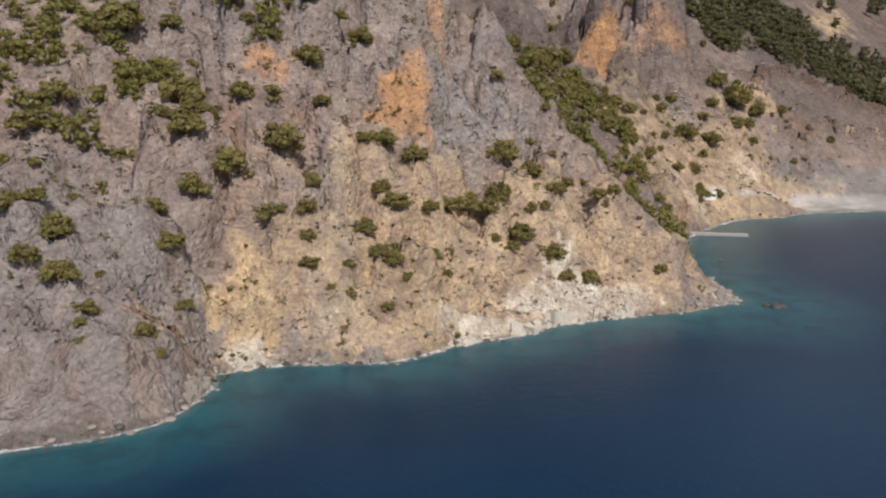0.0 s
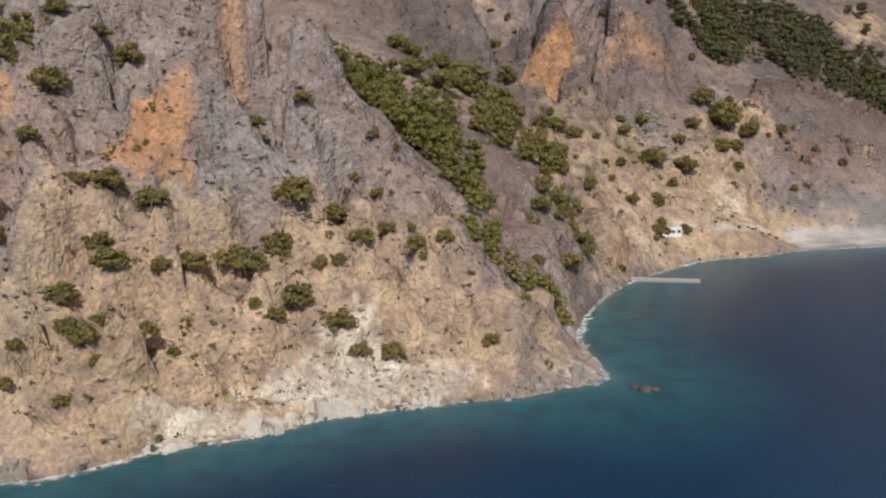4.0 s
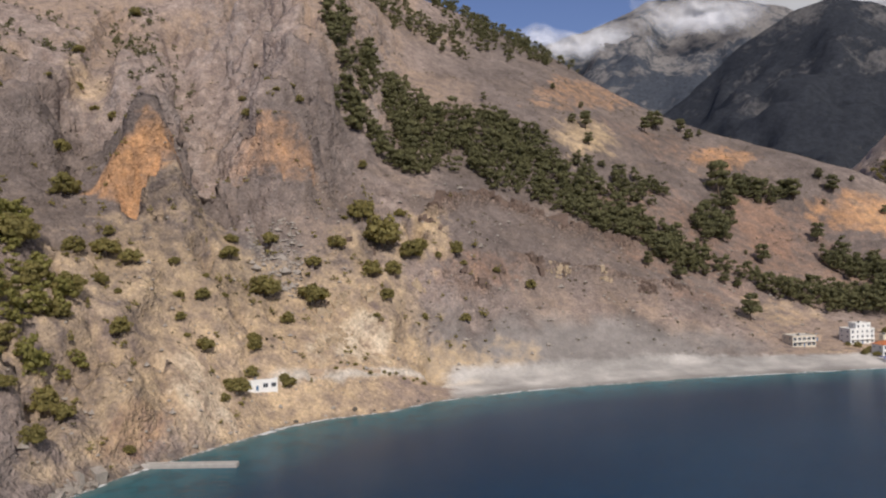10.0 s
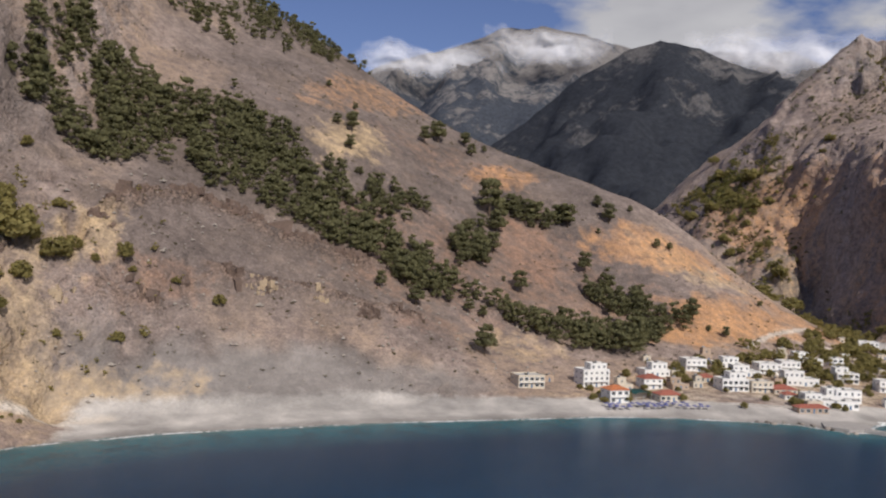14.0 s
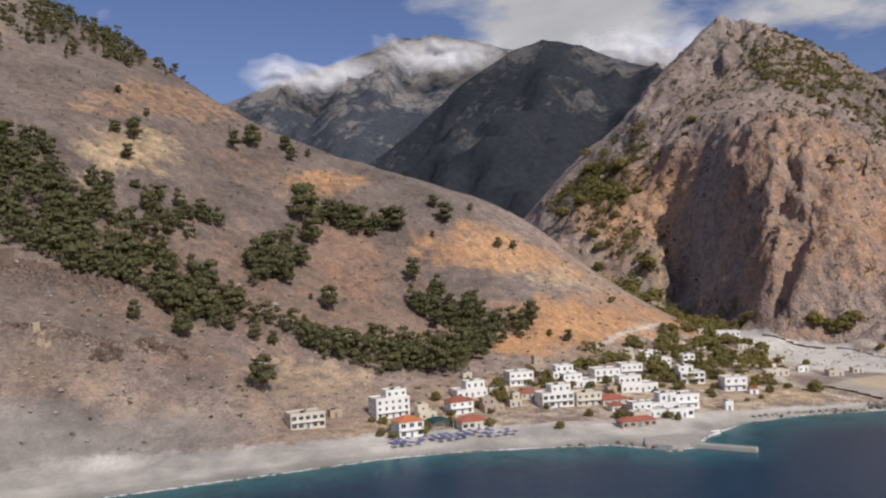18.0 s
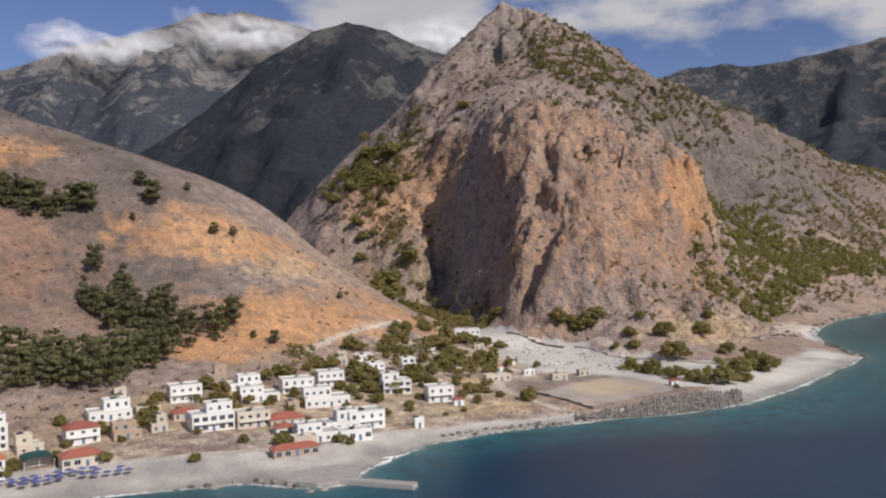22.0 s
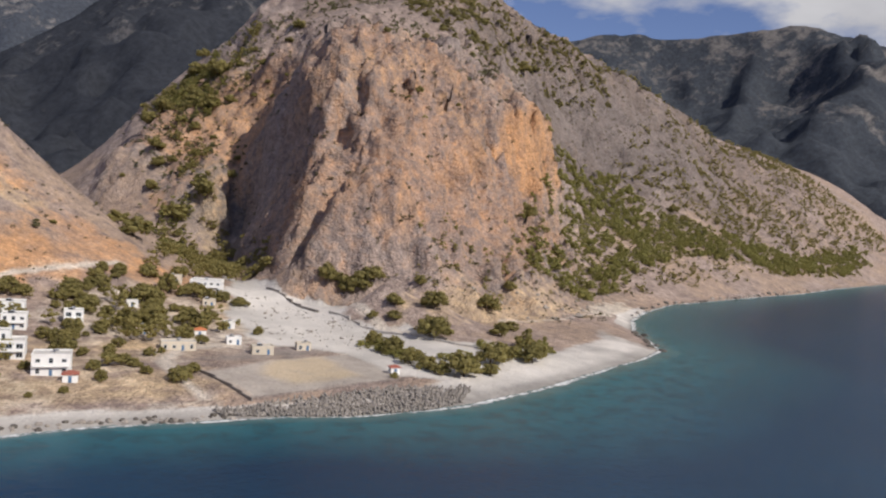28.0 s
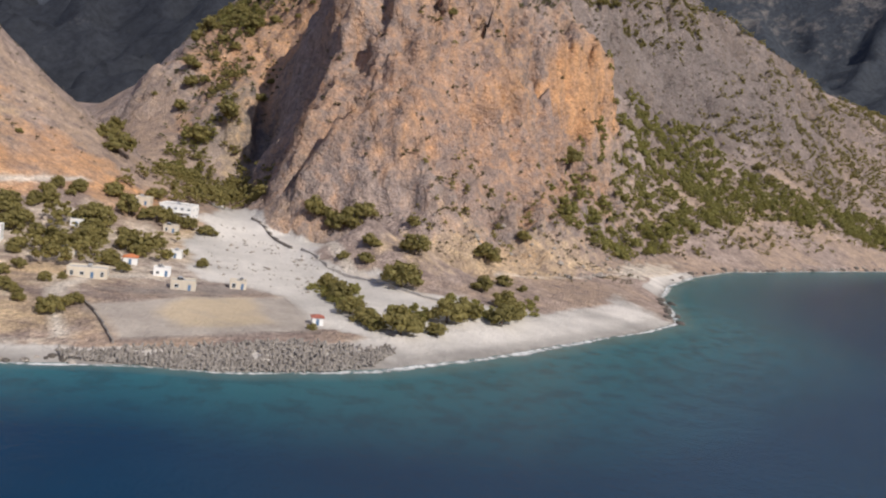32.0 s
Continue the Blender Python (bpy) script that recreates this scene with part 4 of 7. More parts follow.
def cloud_material():
    """Thin white cloud: opaque in the middle, frayed towards its edges."""
    m, add, shader, links = material("white_mountain_cloud")
    where = add("ShaderNodeTexCoord").outputs["Object"]
    fray = grains(add, where, 0.0055, 8.0, 0.6)
    body = add("ShaderNodeAttribute", attribute_name="body").outputs["Fac"]
    alpha = ramp(add, times(add, times(add, fray, 1.5), body, "ADD"), 0.92, 2.0, 0.0, 0.88)
    shader.inputs["Base Color"].default_value = (0.72, 0.73, 0.77, 1)
    shader.inputs["Roughness"].default_value = 1.0
    shader.inputs["Specular IOR Level"].default_value = 0.0
    links.new(alpha, shader.inputs["Alpha"])
    return m


CLOUD = cloud_material()


def surf_material():
    m, add, shader, links = material("white_surf_foam")
    where = add("ShaderNodeTexCoord").outputs["Object"]
    body = add("ShaderNodeAttribute", attribute_name="body").outputs["Fac"]
    lace = times(add, grains(add, where, 0.35, 7.0, 0.7), times(add, grains(add, where, 0.04, 3.0), 0.6), "ADD")
    links.new(ramp(add, times(add, lace, body, "ADD"), 1.50, 1.72, 0.0, 0.9), shader.inputs["Alpha"])
    shader.inputs["Base Color"].default_value = (0.78, 0.79, 0.78, 1)
    shader.inputs["Roughness"].default_value = 0.9
    return m


SURF = surf_material()


# ---- large forms ----
land = tagged(new("ground", grid_mesh("ground", X, Y, Z, ZONES)), "steep rocky coast with scree slopes and a pebble beach", "ground", kind="structure")
land.data.materials.append(GROUND)

SHIFT_X, SHIFT_Y = X - PX, Y - PY


def plan_height(x, y):
    """Height of the land at a place of the plan."""
    qx, qy = x, y
    for turn in range(4):
        i = min(max(int(np.searchsorted(GX, qx)) - 1, 0), len(GX) - 2)
        j = min(max(int(np.searchsorted(GY, qy)) - 1, 0), len(GY) - 2)
        u, v = (qx - GX[i]) / (GX[i + 1] - GX[i]), (qy - GY[j]) / (GY[j + 1] - GY[j])
        w = ((1 - u) * (1 - v), u * (1 - v), (1 - u) * v, u * v)
        at = lambda g: w[0] * g[j, i] + w[1] * g[j, i + 1] + w[2] * g[j + 1, i] + w[3] * g[j + 1, i + 1]
        if turn < 3:
            qx, qy = x - at(SHIFT_X), y - at(SHIFT_Y)
    return float(at(Z))


def build_sea():
    xs = steps((-9000, -420, 660), (-420, 240, 7), (240, 1200, 9), (1200, 2000, 40), (2000, 11001, 750))
    ys = steps((-6000, 0, 500), (0, 140, 14), (140, 860, 7), (860, 1060, 25))
    sx, sy = np.meshgrid(xs, ys)
    d = -shore_distance(np.clip(sx, -420, 2600), sy)
    reach = np.interp(sx, [-100, 80, 130, 240, 480, 600, 720, 820, 1000, 1300], [34, 32, 60, 45, 32, 34, 45, 85, 95, 50])
    depth = np.clip(d / reach, 0, 1)
    me = grid_mesh("water", sx, sy, np.zeros_like(sx), dict(depth=depth))
    ob = tagged(new("water", me), "deep blue sea turning turquoise along the shore", "sea", kind="structure")
    me.materials.append(SEA)
    return ob


build_sea()


def build_surf():
    """A ribbon of foam that washes along the whole shore."""
    line = np.array(densify(SHORE[2:-1], 2.5))
    for _ in range(3):
        line[1:-1] = (line[:-2] + 2 * line[1:-1] + line[2:]) / 4
    step = np.gradient(line, axis=0)
    out = np.stack([step[:, 1], -step[:, 0]], 1) / np.linalg.norm(step, axis=1)[:, None]
    run = np.arange(len(line)) * 2.5
    width = 2.6 + 1.6 * fbm(run / 40, run * 0, 3, 91)
    offs = np.array([-1.6, 0.0, 0.5, 1.0, 1.4])
    body = np.repeat(np.array([0.35, 0.85, 0.8, 0.55, 0.0])[:, None], len(line), 1)
    px = line[None, :, 0] + out[None, :, 0] * offs[:, None] * np.where(offs[:, None] < 0, 1.0, width[None])
    py = line[None, :, 1] + out[None, :, 1] * offs[:, None] * np.where(offs[:, None] < 0, 1.0, width[None])
    me = grid_mesh("surf", px, py, np.full(px.shape, 0.06) + 0.3 * (offs[:, None] < 0), dict(body=body))
    me.materials.append(SURF)
    return tagged(new("surf", me), "thin white line of surf along the shore", "surf", kind="structure")


build_surf()


def far_range(name, crest, reach, drop, mat, label, seed, relief=60.0, toward=(-0.35, -0.94)):
    """A mountain range: a crest line and a flank that falls towards the coast, cut by spurs and gullies."""
    line = np.array(densify(crest, 22.0))
    run = np.concatenate([[0], np.cumsum(np.hypot(np.diff(line[:, 0]), np.diff(line[:, 1])))])
    vs = np.linspace(-0.12, 1.0, 90)
    U, V = np.meshgrid(run, vs)
    cx, cy, cz = (np.interp(U, run, line[:, k]) for k in range(3))
    x, y = cx + toward[0] * V * reach, cy + toward[1] * V * reach
    fall = np.sign(V) * np.abs(V) ** 0.85
    z = cz - np.abs(fall) * (cz - drop)
    body = np.clip(V * 6, 0, 1) * (1 - 0.5 * np.clip(V, 0, 1))
    spur = ridged(U / 420 + 0.25 * vnoise(U / 300, V * 3, seed), V * 0.9, 4, seed)
    z = z + body * relief * (spur - 0.4) + 0.22 * relief * fbm(U / 70, V * reach / 70, 5, seed + 9) * np.clip(0.25 + V * 4, 0.25, 1)
    me = grid_mesh(name, x, y, z)
    me.materials.append(mat)
    return tagged(new(name, me), label, "mountain", kind="structure")


# distance haze is put into these colours as a blue tint
FAR_BACK = range_material("haze_tinted_rocky_mountain", (0.056, 0.064, 0.080), (0.20, 0.188, 0.182), 0.87)
# this mountain's cloud shade is painted in as near-black forest and rock
FAR_SHADED = range_material("cloud_shaded_forested_mountain", (0.034, 0.038, 0.047), (0.12, 0.115, 0.115), 0.84)
FAR_EAST = range_material("haze_tinted_wooded_range", (0.048, 0.055, 0.066), (0.16, 0.148, 0.14), 0.84)
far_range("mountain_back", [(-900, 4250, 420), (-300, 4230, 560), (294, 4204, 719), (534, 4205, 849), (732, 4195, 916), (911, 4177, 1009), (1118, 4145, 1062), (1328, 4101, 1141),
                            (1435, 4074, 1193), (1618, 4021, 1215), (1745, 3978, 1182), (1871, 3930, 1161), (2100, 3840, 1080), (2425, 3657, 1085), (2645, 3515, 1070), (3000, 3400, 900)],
          1900, 40, FAR_BACK, "high limestone mountain with patches of forest, haze blue in its colours", 101, 110)
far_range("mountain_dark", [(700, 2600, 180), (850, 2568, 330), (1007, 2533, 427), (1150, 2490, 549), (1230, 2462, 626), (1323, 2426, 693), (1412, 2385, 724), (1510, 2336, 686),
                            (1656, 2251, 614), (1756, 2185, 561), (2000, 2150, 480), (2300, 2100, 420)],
          1050, 20, FAR_SHADED, "forested mountain behind the village valley, cloud shade and haze in its colours", 131, 130, (-0.5, -0.87))
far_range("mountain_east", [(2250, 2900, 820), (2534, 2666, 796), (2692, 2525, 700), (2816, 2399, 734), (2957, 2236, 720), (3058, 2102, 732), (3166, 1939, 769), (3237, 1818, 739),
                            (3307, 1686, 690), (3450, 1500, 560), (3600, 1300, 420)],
          1250, 0, FAR_EAST, "dark wooded mountain range above the far coast, haze blue in its colours", 151, 110, (-0.86, -0.5))


def cloud_bank(mid, along, width, height, label, seed):
    """A bank of cloud that hangs before a far mountainside, bulging towards the coast."""
    U, V = np.meshgrid(np.linspace(-1, 1, 40), np.linspace(-1, 1, 18))
    a = np.array(along, float) / np.linalg.norm(along)
    out = np.array((-a[1], a[0])) * -1
    bulge = -0.35 * height * V + 25 * fbm(U * 5, V * 2, 3, seed)
    x = mid[0] + a[0] * U * width / 2 + out[0] * bulge
    y = mid[1] + a[1] * U * width / 2 + out[1] * bulge
    z = mid[2] + V * height / 2 + 0.12 * height * fbm(U * 3, V * 0, 3, seed + 5)
    body = (1 - np.abs(U) ** 2.2) * (1 - np.abs(V) ** 1.8)
    me = grid_mesh("cloud", x, y, z, dict(body=body))
    me.materials.append(CLOUD)
    return tagged(new("cloud", me), label, "cloud", kind="structure")


cloud_bank((1000, 3700, 905), (1, -0.1), 760, 190, "white cloud hanging on the grey mountain", 3)
cloud_bank((1480, 3560, 985), (1, -0.25), 620, 200, "thin white cloud trailing round the mountain top", 5)
cloud_bank((2350, 3100, 930), (1, -0.6), 900, 260, "white cloud bank behind the peak", 7)


# ---- parts and shapes ----
def part(name, bm, mat, parent=None, label=""):
    """Links a bmesh as one mesh object under a thing or part."""
    me = bpy.data.meshes.new(name)
    bm.to_mesh(me)
    bm.free()
    me.materials.append(mat)
    ob = new(name, me)
    ob.parent = parent
    if label:
        tagged(ob, label)
    return ob


def share(name, me, parent, m):
    ob = new(name, me)
    ob.parent, ob.matrix_basis = parent, m
    return ob


def box(bm, x0, x1, y0, y1, z0, z1, bevel=0.0):
    made = bmesh.ops.create_cube(bm, size=1.0, matrix=Matrix.LocRotScale(((x0 + x1) / 2, (y0 + y1) / 2, (z0 + z1) / 2), None, (x1 - x0, y1 - y0, z1 - z0)))
    if bevel:
        edges = list({e for v in made["verts"] for e in v.link_edges})
        bmesh.ops.bevel(bm, geom=edges, offset=bevel, segments=1, affect="EDGES")


def mesh_from(name, verts, faces, mat, flat=True):
    me = bpy.data.meshes.new(name)
    me.from_pydata([tuple(v) for v in verts], [], [tuple(f) for f in faces])
    me.materials.append(mat)
    if not flat:
        me.polygons.foreach_set("use_smooth", np.ones(len(me.polygons), bool))
    return me


# ---- trees ----
def crown_arrays(seed, clumps, leaves, spread_xy=0.36, flat=0.62, layered=False):
    """Foliage of a crown about one metre wide: clumps of small leaf sprays round a core of twigs, with gaps between them."""
    rng = np.random.default_rng(seed)
    verts, faces = [], []
    for k in range(clumps):
        a, r = rng.uniform(0, 6.283), spread_xy * math.sqrt(rng.uniform(0.02, 1))
        zc = rng.uniform(0.16, 0.80) * (1 - 0.75 * (r / spread_xy) ** 2 * rng.uniform(0.3, 1))
        if layered:
            zc = rng.choice([0.3, 0.5, 0.72]) + rng.uniform(-0.06, 0.06)
            r *= 1.1 - 0.55 * zc
        c = np.array([r * math.cos(a), r * math.sin(a), 0.12 + zc * flat * 1.25])
        size = rng.uniform(0.12, 0.20)
        for q in range(leaves):
            d = rng.normal(size=3)
            d /= np.linalg.norm(d)
            p = c + d * size * rng.uniform(0.45, 1.05) * np.array([1, 1, 0.62])
            t = np.cross(d, rng.normal(size=3))
            t /= np.linalg.norm(t) + 1e-9
            n2 = np.cross(d, t)
            s = size * rng.uniform(0.23, 0.41) * (30.0 / leaves) ** 0.4
            tilt = d * s * rng.uniform(-0.5, 0.3)
            b = len(verts)
            verts += [p - t * s + tilt, p + n2 * s * 0.8 - tilt * 0.4, p + t * s + tilt, p - n2 * s * 0.8]
            faces.append((b, b + 1, b + 2, b + 3))
    return np.array(verts), np.array(faces)


def trunk_mesh(name, seed, height=0.55):
    """A tapered, slightly bent trunk with three limbs, for a crown one metre wide."""
    rng = np.random.default_rng(seed)
    verts, faces = [], []

    def limb(a, b, ra, rb):
        a, b = np.array(a), np.array(b)
        d = (b - a) / np.linalg.norm(b - a)
        t = np.cross(d, (0.31, 0.9, 0.2))
        t /= np.linalg.norm(t)
        n2 = np.cross(d, t)
        base = len(verts)
        for p, r in ((a, ra), (b, rb)):
            for k in range(6):
                w = k * math.pi / 3
                verts.append(p + r * (math.cos(w) * t + math.sin(w) * n2))
        for k in range(6):
            faces.append((base + k, base + (k + 1) % 6, base + 6 + (k + 1) % 6, base + 6 + k))
    lean = rng.uniform(-0.05, 0.05, 2)
    top = (lean[0], lean[1], height * 0.55)
    limb((0, 0, -0.18), top, 0.035, 0.024)
    for k in range(3):
        w = k * 2.1 + rng.uniform(0, 0.6)
        limb(top, (lean[0] + 0.22 * math.cos(w), lean[1] + 0.22 * math.sin(w), height * rng.uniform(0.85, 1.1)), 0.02, 0.008)
    return mesh_from(name, verts, faces, BARK, False)


def crown_mesh(name, seed, mat, **kw):
    v, f = crown_arrays(seed, **kw)
    return mesh_from(name, v, f, mat)


BUSHES = [(crown_mesh("crown", 300 + k, LEAF_OLIVE, clumps=30, leaves=40, flat=0.5), trunk_mesh("trunk", 340 + k, 0.4)) for k in range(4)]
PINES = [(crown_mesh("crown", 320 + k, LEAF_PINE, clumps=32, leaves=40, spread_xy=0.33, flat=0.95, layered=True), trunk_mesh("trunk", 360 + k, 0.8)) for k in range(4)]
GREENS = [(crown_mesh("crown", 330 + k, LEAF_OLIVE, clumps=32, leaves=40, spread_xy=0.36, flat=0.6), trunk_mesh("trunk", 380 + k, 0.6)) for k in range(3)]
tree_rng = random.Random(5)


def tree(x, y, width, stock, name="pine_tree", label="", group="", sink=0.0):
    """One tree or large bush: an Empty at its foot with a trunk and a crown."""
    crown, stem = tree_rng.choice(stock)
    root = new(name)
    root.location = (x, y, plan_height(x, y) - 0.25 - sink)
    root.rotation_euler = (0, 0, tree_rng.uniform(0, 6.28))
    w = width * tree_rng.uniform(0.95, 1.1)
    root.scale = (w, w, w * tree_rng.uniform(0.85, 1.1))
    share("trunk", stem, root, Matrix())
    share("crown", crown, root, Matrix())
    return tagged(root, label, "tree" if "tree" in name else "bush", group)


# ---- trees that stand singly: place and width ----
SINGLE = (
    ("headland", [(-79, 306, 10.5), (-51, 310, 8.2), (-99, 300, 9.5), (-93, 309, 7.5), (-33, 318, 10.3), (-41, 316, 7.2), (-85, 283, 9.8), (-72, 303, 6.2), (-50, 301, 10.9), (-62, 303, 6.1), (-41, 275, 7.1), (-70, 283, 9.6), (-59, 280, 8.4), (-87, 271, 15.2), (-81, 263, 11.0), (-80, 254, 12.4), (-88, 261, 7.4), (-69, 260, 16.0), (-52, 261, 13.9), (-54, 251, 9.3), (-75, 243, 10.2), (-42, 259, 7.6), (-43, 252, 8.3), (-41, 246, 5.7), (-40, 239, 5.6), (-28, 243, 5.1), (-27, 236, 4.4), (-33, 237, 3.5), (-27, 274, 7.0), (-21, 270, 7.7)]),
    ("headland", [(-10, 280, 10.6), (-21, 277, 8.8), (-25, 258, 8.3), (-16, 266, 10.1), (-16, 260, 7.4), (-20, 251, 6.5), (-15, 250, 8.0), (-10, 258, 4.1), (-10, 247, 4.7), (-3, 257, 8.2), (2, 262, 3.7), (-16, 241, 4.7), (1, 278, 8.7), (-4, 271, 6.0), (9, 289, 10.5), (16, 286, 8.0), (21, 307, 13.4), (20, 296, 11.1), (33, 312, 9.3), (42, 306, 9.1), (32, 296, 5.9), (37, 297, 5.6), (28, 286, 9.8), (39, 287, 9.9), (24, 277, 6.1), (18, 278, 4.9), (45, 287, 6.3), (54, 289, 7.6), (58, 307, 7.3), (66, 316, 5.9)]),
    ("headland", [(47, 318, 7.9), (54, 323, 4.0), (43, 330, 5.8), (40, 335, 5.2), (33, 325, 3.7), (34, 334, 4.6), (46, 342, 4.7), (74, 343, 4.3), (81, 297, 6.0), (19, 327, 7.2), (4, 326, 6.6), (0, 329, 4.2), (16, 349, 7.7), (-50, 245, 4.6), (-71, 228, 6.5), (-127, 246, 11.6), (-128, 238, 9.5), (-109, 215, 6.8), (-105, 229, 5.3), (-112, 207, 7.5), (-102, 210, 9.9), (-106, 202, 8.1), (-96, 199, 9.5), (-89, 207, 3.2), (-89, 197, 7.0), (-87, 189, 3.8), (-84, 183, 2.9), (-74, 196, 7.3), (-70, 215, 6.2), (-68, 191, 3.7)]),
    ("headland", [(-76, 223, 8.4), (-86, 235, 10.6), (-100, 257, 11.6), (-116, 298, 20.1), (-110, 288, 12.9), (-118, 275, 10.4), (-122, 259, 12.0), (-144, 279, 8.8), (-117, 232, 4.6)]),
    ("slope", [(20, 510, 13.1), (26, 522, 12.5), (31, 490, 15.3), (47, 489, 18.0), (39, 541, 14.3), (35, 521, 6.9), (67, 577, 10.3), (76, 560, 13.0), (-12, 651, 10.6), (-8, 616, 8.8), (37, 607, 6.0), (16, 577, 7.0), (72, 597, 5.1), (69, 615, 3.9), (79, 622, 5.3), (75, 628, 6.7), (47, 654, 7.3), (39, 677, 8.4), (34, 590, 3.9), (46, 618, 4.7), (63, 634, 4.8), (33, 806, 11.9), (125, 725, 5.6), (139, 663, 7.0), (158, 652, 4.1), (170, 661, 5.6), (150, 671, 5.0), (161, 691, 6.0), (127, 762, 6.0), (58, 515, 21.1)]),
    ("slope", [(68, 493, 17.2), (80, 502, 16.2), (78, 477, 16.3), (68, 460, 12.4), (78, 458, 11.1), (94, 482, 12.8), (95, 496, 14.5), (96, 517, 10.2), (101, 541, 6.8), (105, 528, 11.7), (115, 527, 9.8), (107, 513, 8.0), (89, 461, 11.0), (90, 471, 6.8), (96, 455, 12.9), (104, 491, 11.8), (106, 476, 10.2), (100, 469, 6.7), (109, 454, 12.8), (121, 493, 9.4), (115, 511, 3.7), (117, 450, 8.3), (88, 418, 15.6), (96, 434, 10.1), (101, 442, 6.2), (106, 436, 7.1), (107, 405, 12.8), (116, 431, 8.9), (108, 422, 7.7), (135, 459, 4.3)]),
    ("slope", [(90, 369, 6.6), (95, 377, 5.1), (128, 545, 5.9), (136, 558, 7.2), (145, 583, 6.4), (146, 570, 9.1), (132, 534, 5.7), (141, 538, 7.9), (141, 547, 3.8), (135, 524, 5.6), (146, 519, 8.0), (149, 546, 4.0), (139, 520, 3.5), (160, 602, 9.7), (163, 566, 15.4), (183, 577, 17.2), (174, 560, 6.9), (183, 596, 9.6), (193, 613, 9.9), (205, 640, 14.8), (226, 658, 7.5), (217, 628, 24.0), (237, 636, 10.5), (232, 629, 12.9), (212, 609, 12.3), (219, 594, 9.5), (257, 647, 10.7), (238, 608, 4.9), (214, 584, 4.1), (222, 615, 9.4)]),
    ("slope", [(261, 619, 6.4), (262, 644, 4.7), (247, 636, 4.6), (196, 632, 4.5), (204, 683, 7.9), (162, 542, 6.6), (281, 648, 4.7), (301, 651, 7.6), (163, 527, 7.1), (161, 511, 9.8), (178, 531, 7.2), (157, 504, 4.8)]),
    ("hillside", [(491, 770, 14.0), (443, 680, 14.5), (383, 861, 12.8), (380, 839, 10.6), (372, 862, 8.2), (387, 708, 7.7), (370, 935, 6.1), (383, 817, 4.2), (465, 930, 15.5), (390, 908, 6.0), (386, 817, 5.0), (450, 916, 12.0), (464, 945, 9.0), (491, 940, 12.5), (493, 925, 10.4), (508, 938, 6.2), (591, 878, 9.9), (620, 877, 5.0), (595, 863, 14.5), (581, 851, 4.7), (627, 841, 7.9), (640, 844, 6.4), (554, 811, 13.7), (615, 761, 12.3), (623, 753, 4.7), (632, 746, 6.1), (692, 798, 4.6), (481, 775, 3.3), (461, 802, 14.5), (480, 802, 14.5)]),
    ("hillside", [(492, 828, 16.4), (490, 847, 22.6), (509, 856, 15.4), (528, 853, 19.3), (556, 854, 17.5), (467, 788, 16.7), (454, 778, 13.1), (403, 724, 15.9), (409, 711, 12.7), (422, 730, 11.7), (432, 727, 8.7), (444, 724, 8.7), (453, 724, 7.3)]),
    ("foreland", [(917, 1228, 24.0), (908, 1148, 24.0), (886, 1142, 24.0), (888, 1112, 23.5), (906, 1103, 14.7), (861, 1205, 24.0), (861, 1157, 18.2), (865, 1115, 14.5), (831, 1075, 16.4), (829, 1058, 16.0), (838, 1052, 9.6), (848, 1036, 9.5), (818, 1041, 14.6), (804, 1074, 5.4), (869, 1091, 11.3), (823, 994, 24.0), (751, 841, 18.8), (846, 992, 19.9), (871, 1004, 10.2), (883, 1021, 7.9), (942, 1115, 11.0), (942, 1140, 9.4), (924, 1131, 9.2), (929, 1066, 6.9), (924, 1063, 6.8), (940, 1057, 8.6), (949, 1057, 14.5), (930, 1035, 6.7), (919, 1038, 6.6), (915, 1070, 6.8)]),
    ("foreland", [(876, 1061, 7.7), (864, 1041, 7.5), (943, 845, 7.2), (938, 831, 7.9), (978, 843, 6.5), (935, 844, 4.5), (920, 843, 4.0), (875, 730, 7.9), (841, 703, 10.5), (857, 691, 13.8), (904, 705, 16.2), (840, 666, 17.1), (946, 735, 9.5), (836, 695, 8.1), (828, 702, 6.5), (837, 766, 14.4), (848, 756, 18.0), (859, 753, 14.5), (1051, 842, 17.4), (877, 662, 9.8), (836, 619, 14.3), (860, 619, 13.4), (875, 642, 9.5), (811, 606, 16.0), (824, 605, 8.2), (1261, 1077, 10.1), (1223, 1058, 20.8), (952, 908, 6.9), (986, 905, 7.1), (1399, 1015, 10.6)]),
    ("foreland", [(1398, 972, 14.8), (1397, 955, 11.7), (810, 671, 10.0), (807, 651, 10.6), (803, 630, 10.0), (804, 620, 9.8), (804, 611, 8.5), (819, 612, 9.8), (847, 624, 11.8), (870, 628, 11.2), (708, 627, 9.3), (713, 769, 8.1), (726, 776, 8.2), (742, 782, 9.0), (707, 754, 6.7), (898, 678, 8.6), (904, 671, 5.7), (782, 610, 3.4), (777, 1066, 15.0), (746, 859, 12.5), (702, 811, 4.5), (854, 1043, 10.0), (891, 1167, 18.0), (944, 1293, 18.0)]),
)
LOOKS = dict(
    headland=(BUSHES, "pine_bush", "low olive-green pine bush on the rocky headland", "bushes on the headland", 0.6),
    slope=(GREENS, "pine_tree", "olive-green pine tree on the stony slope", "pines on the slope", 0.4),
    hillside=(PINES, "pine_tree", "dark green pine tree alone on the brown hillside", "pines on the hillside", 0.3),
    foreland=(BUSHES, "pine_bush", "rounded green pine bush at the mountain's foot", "bushes at the river mouth", 0.4),
)
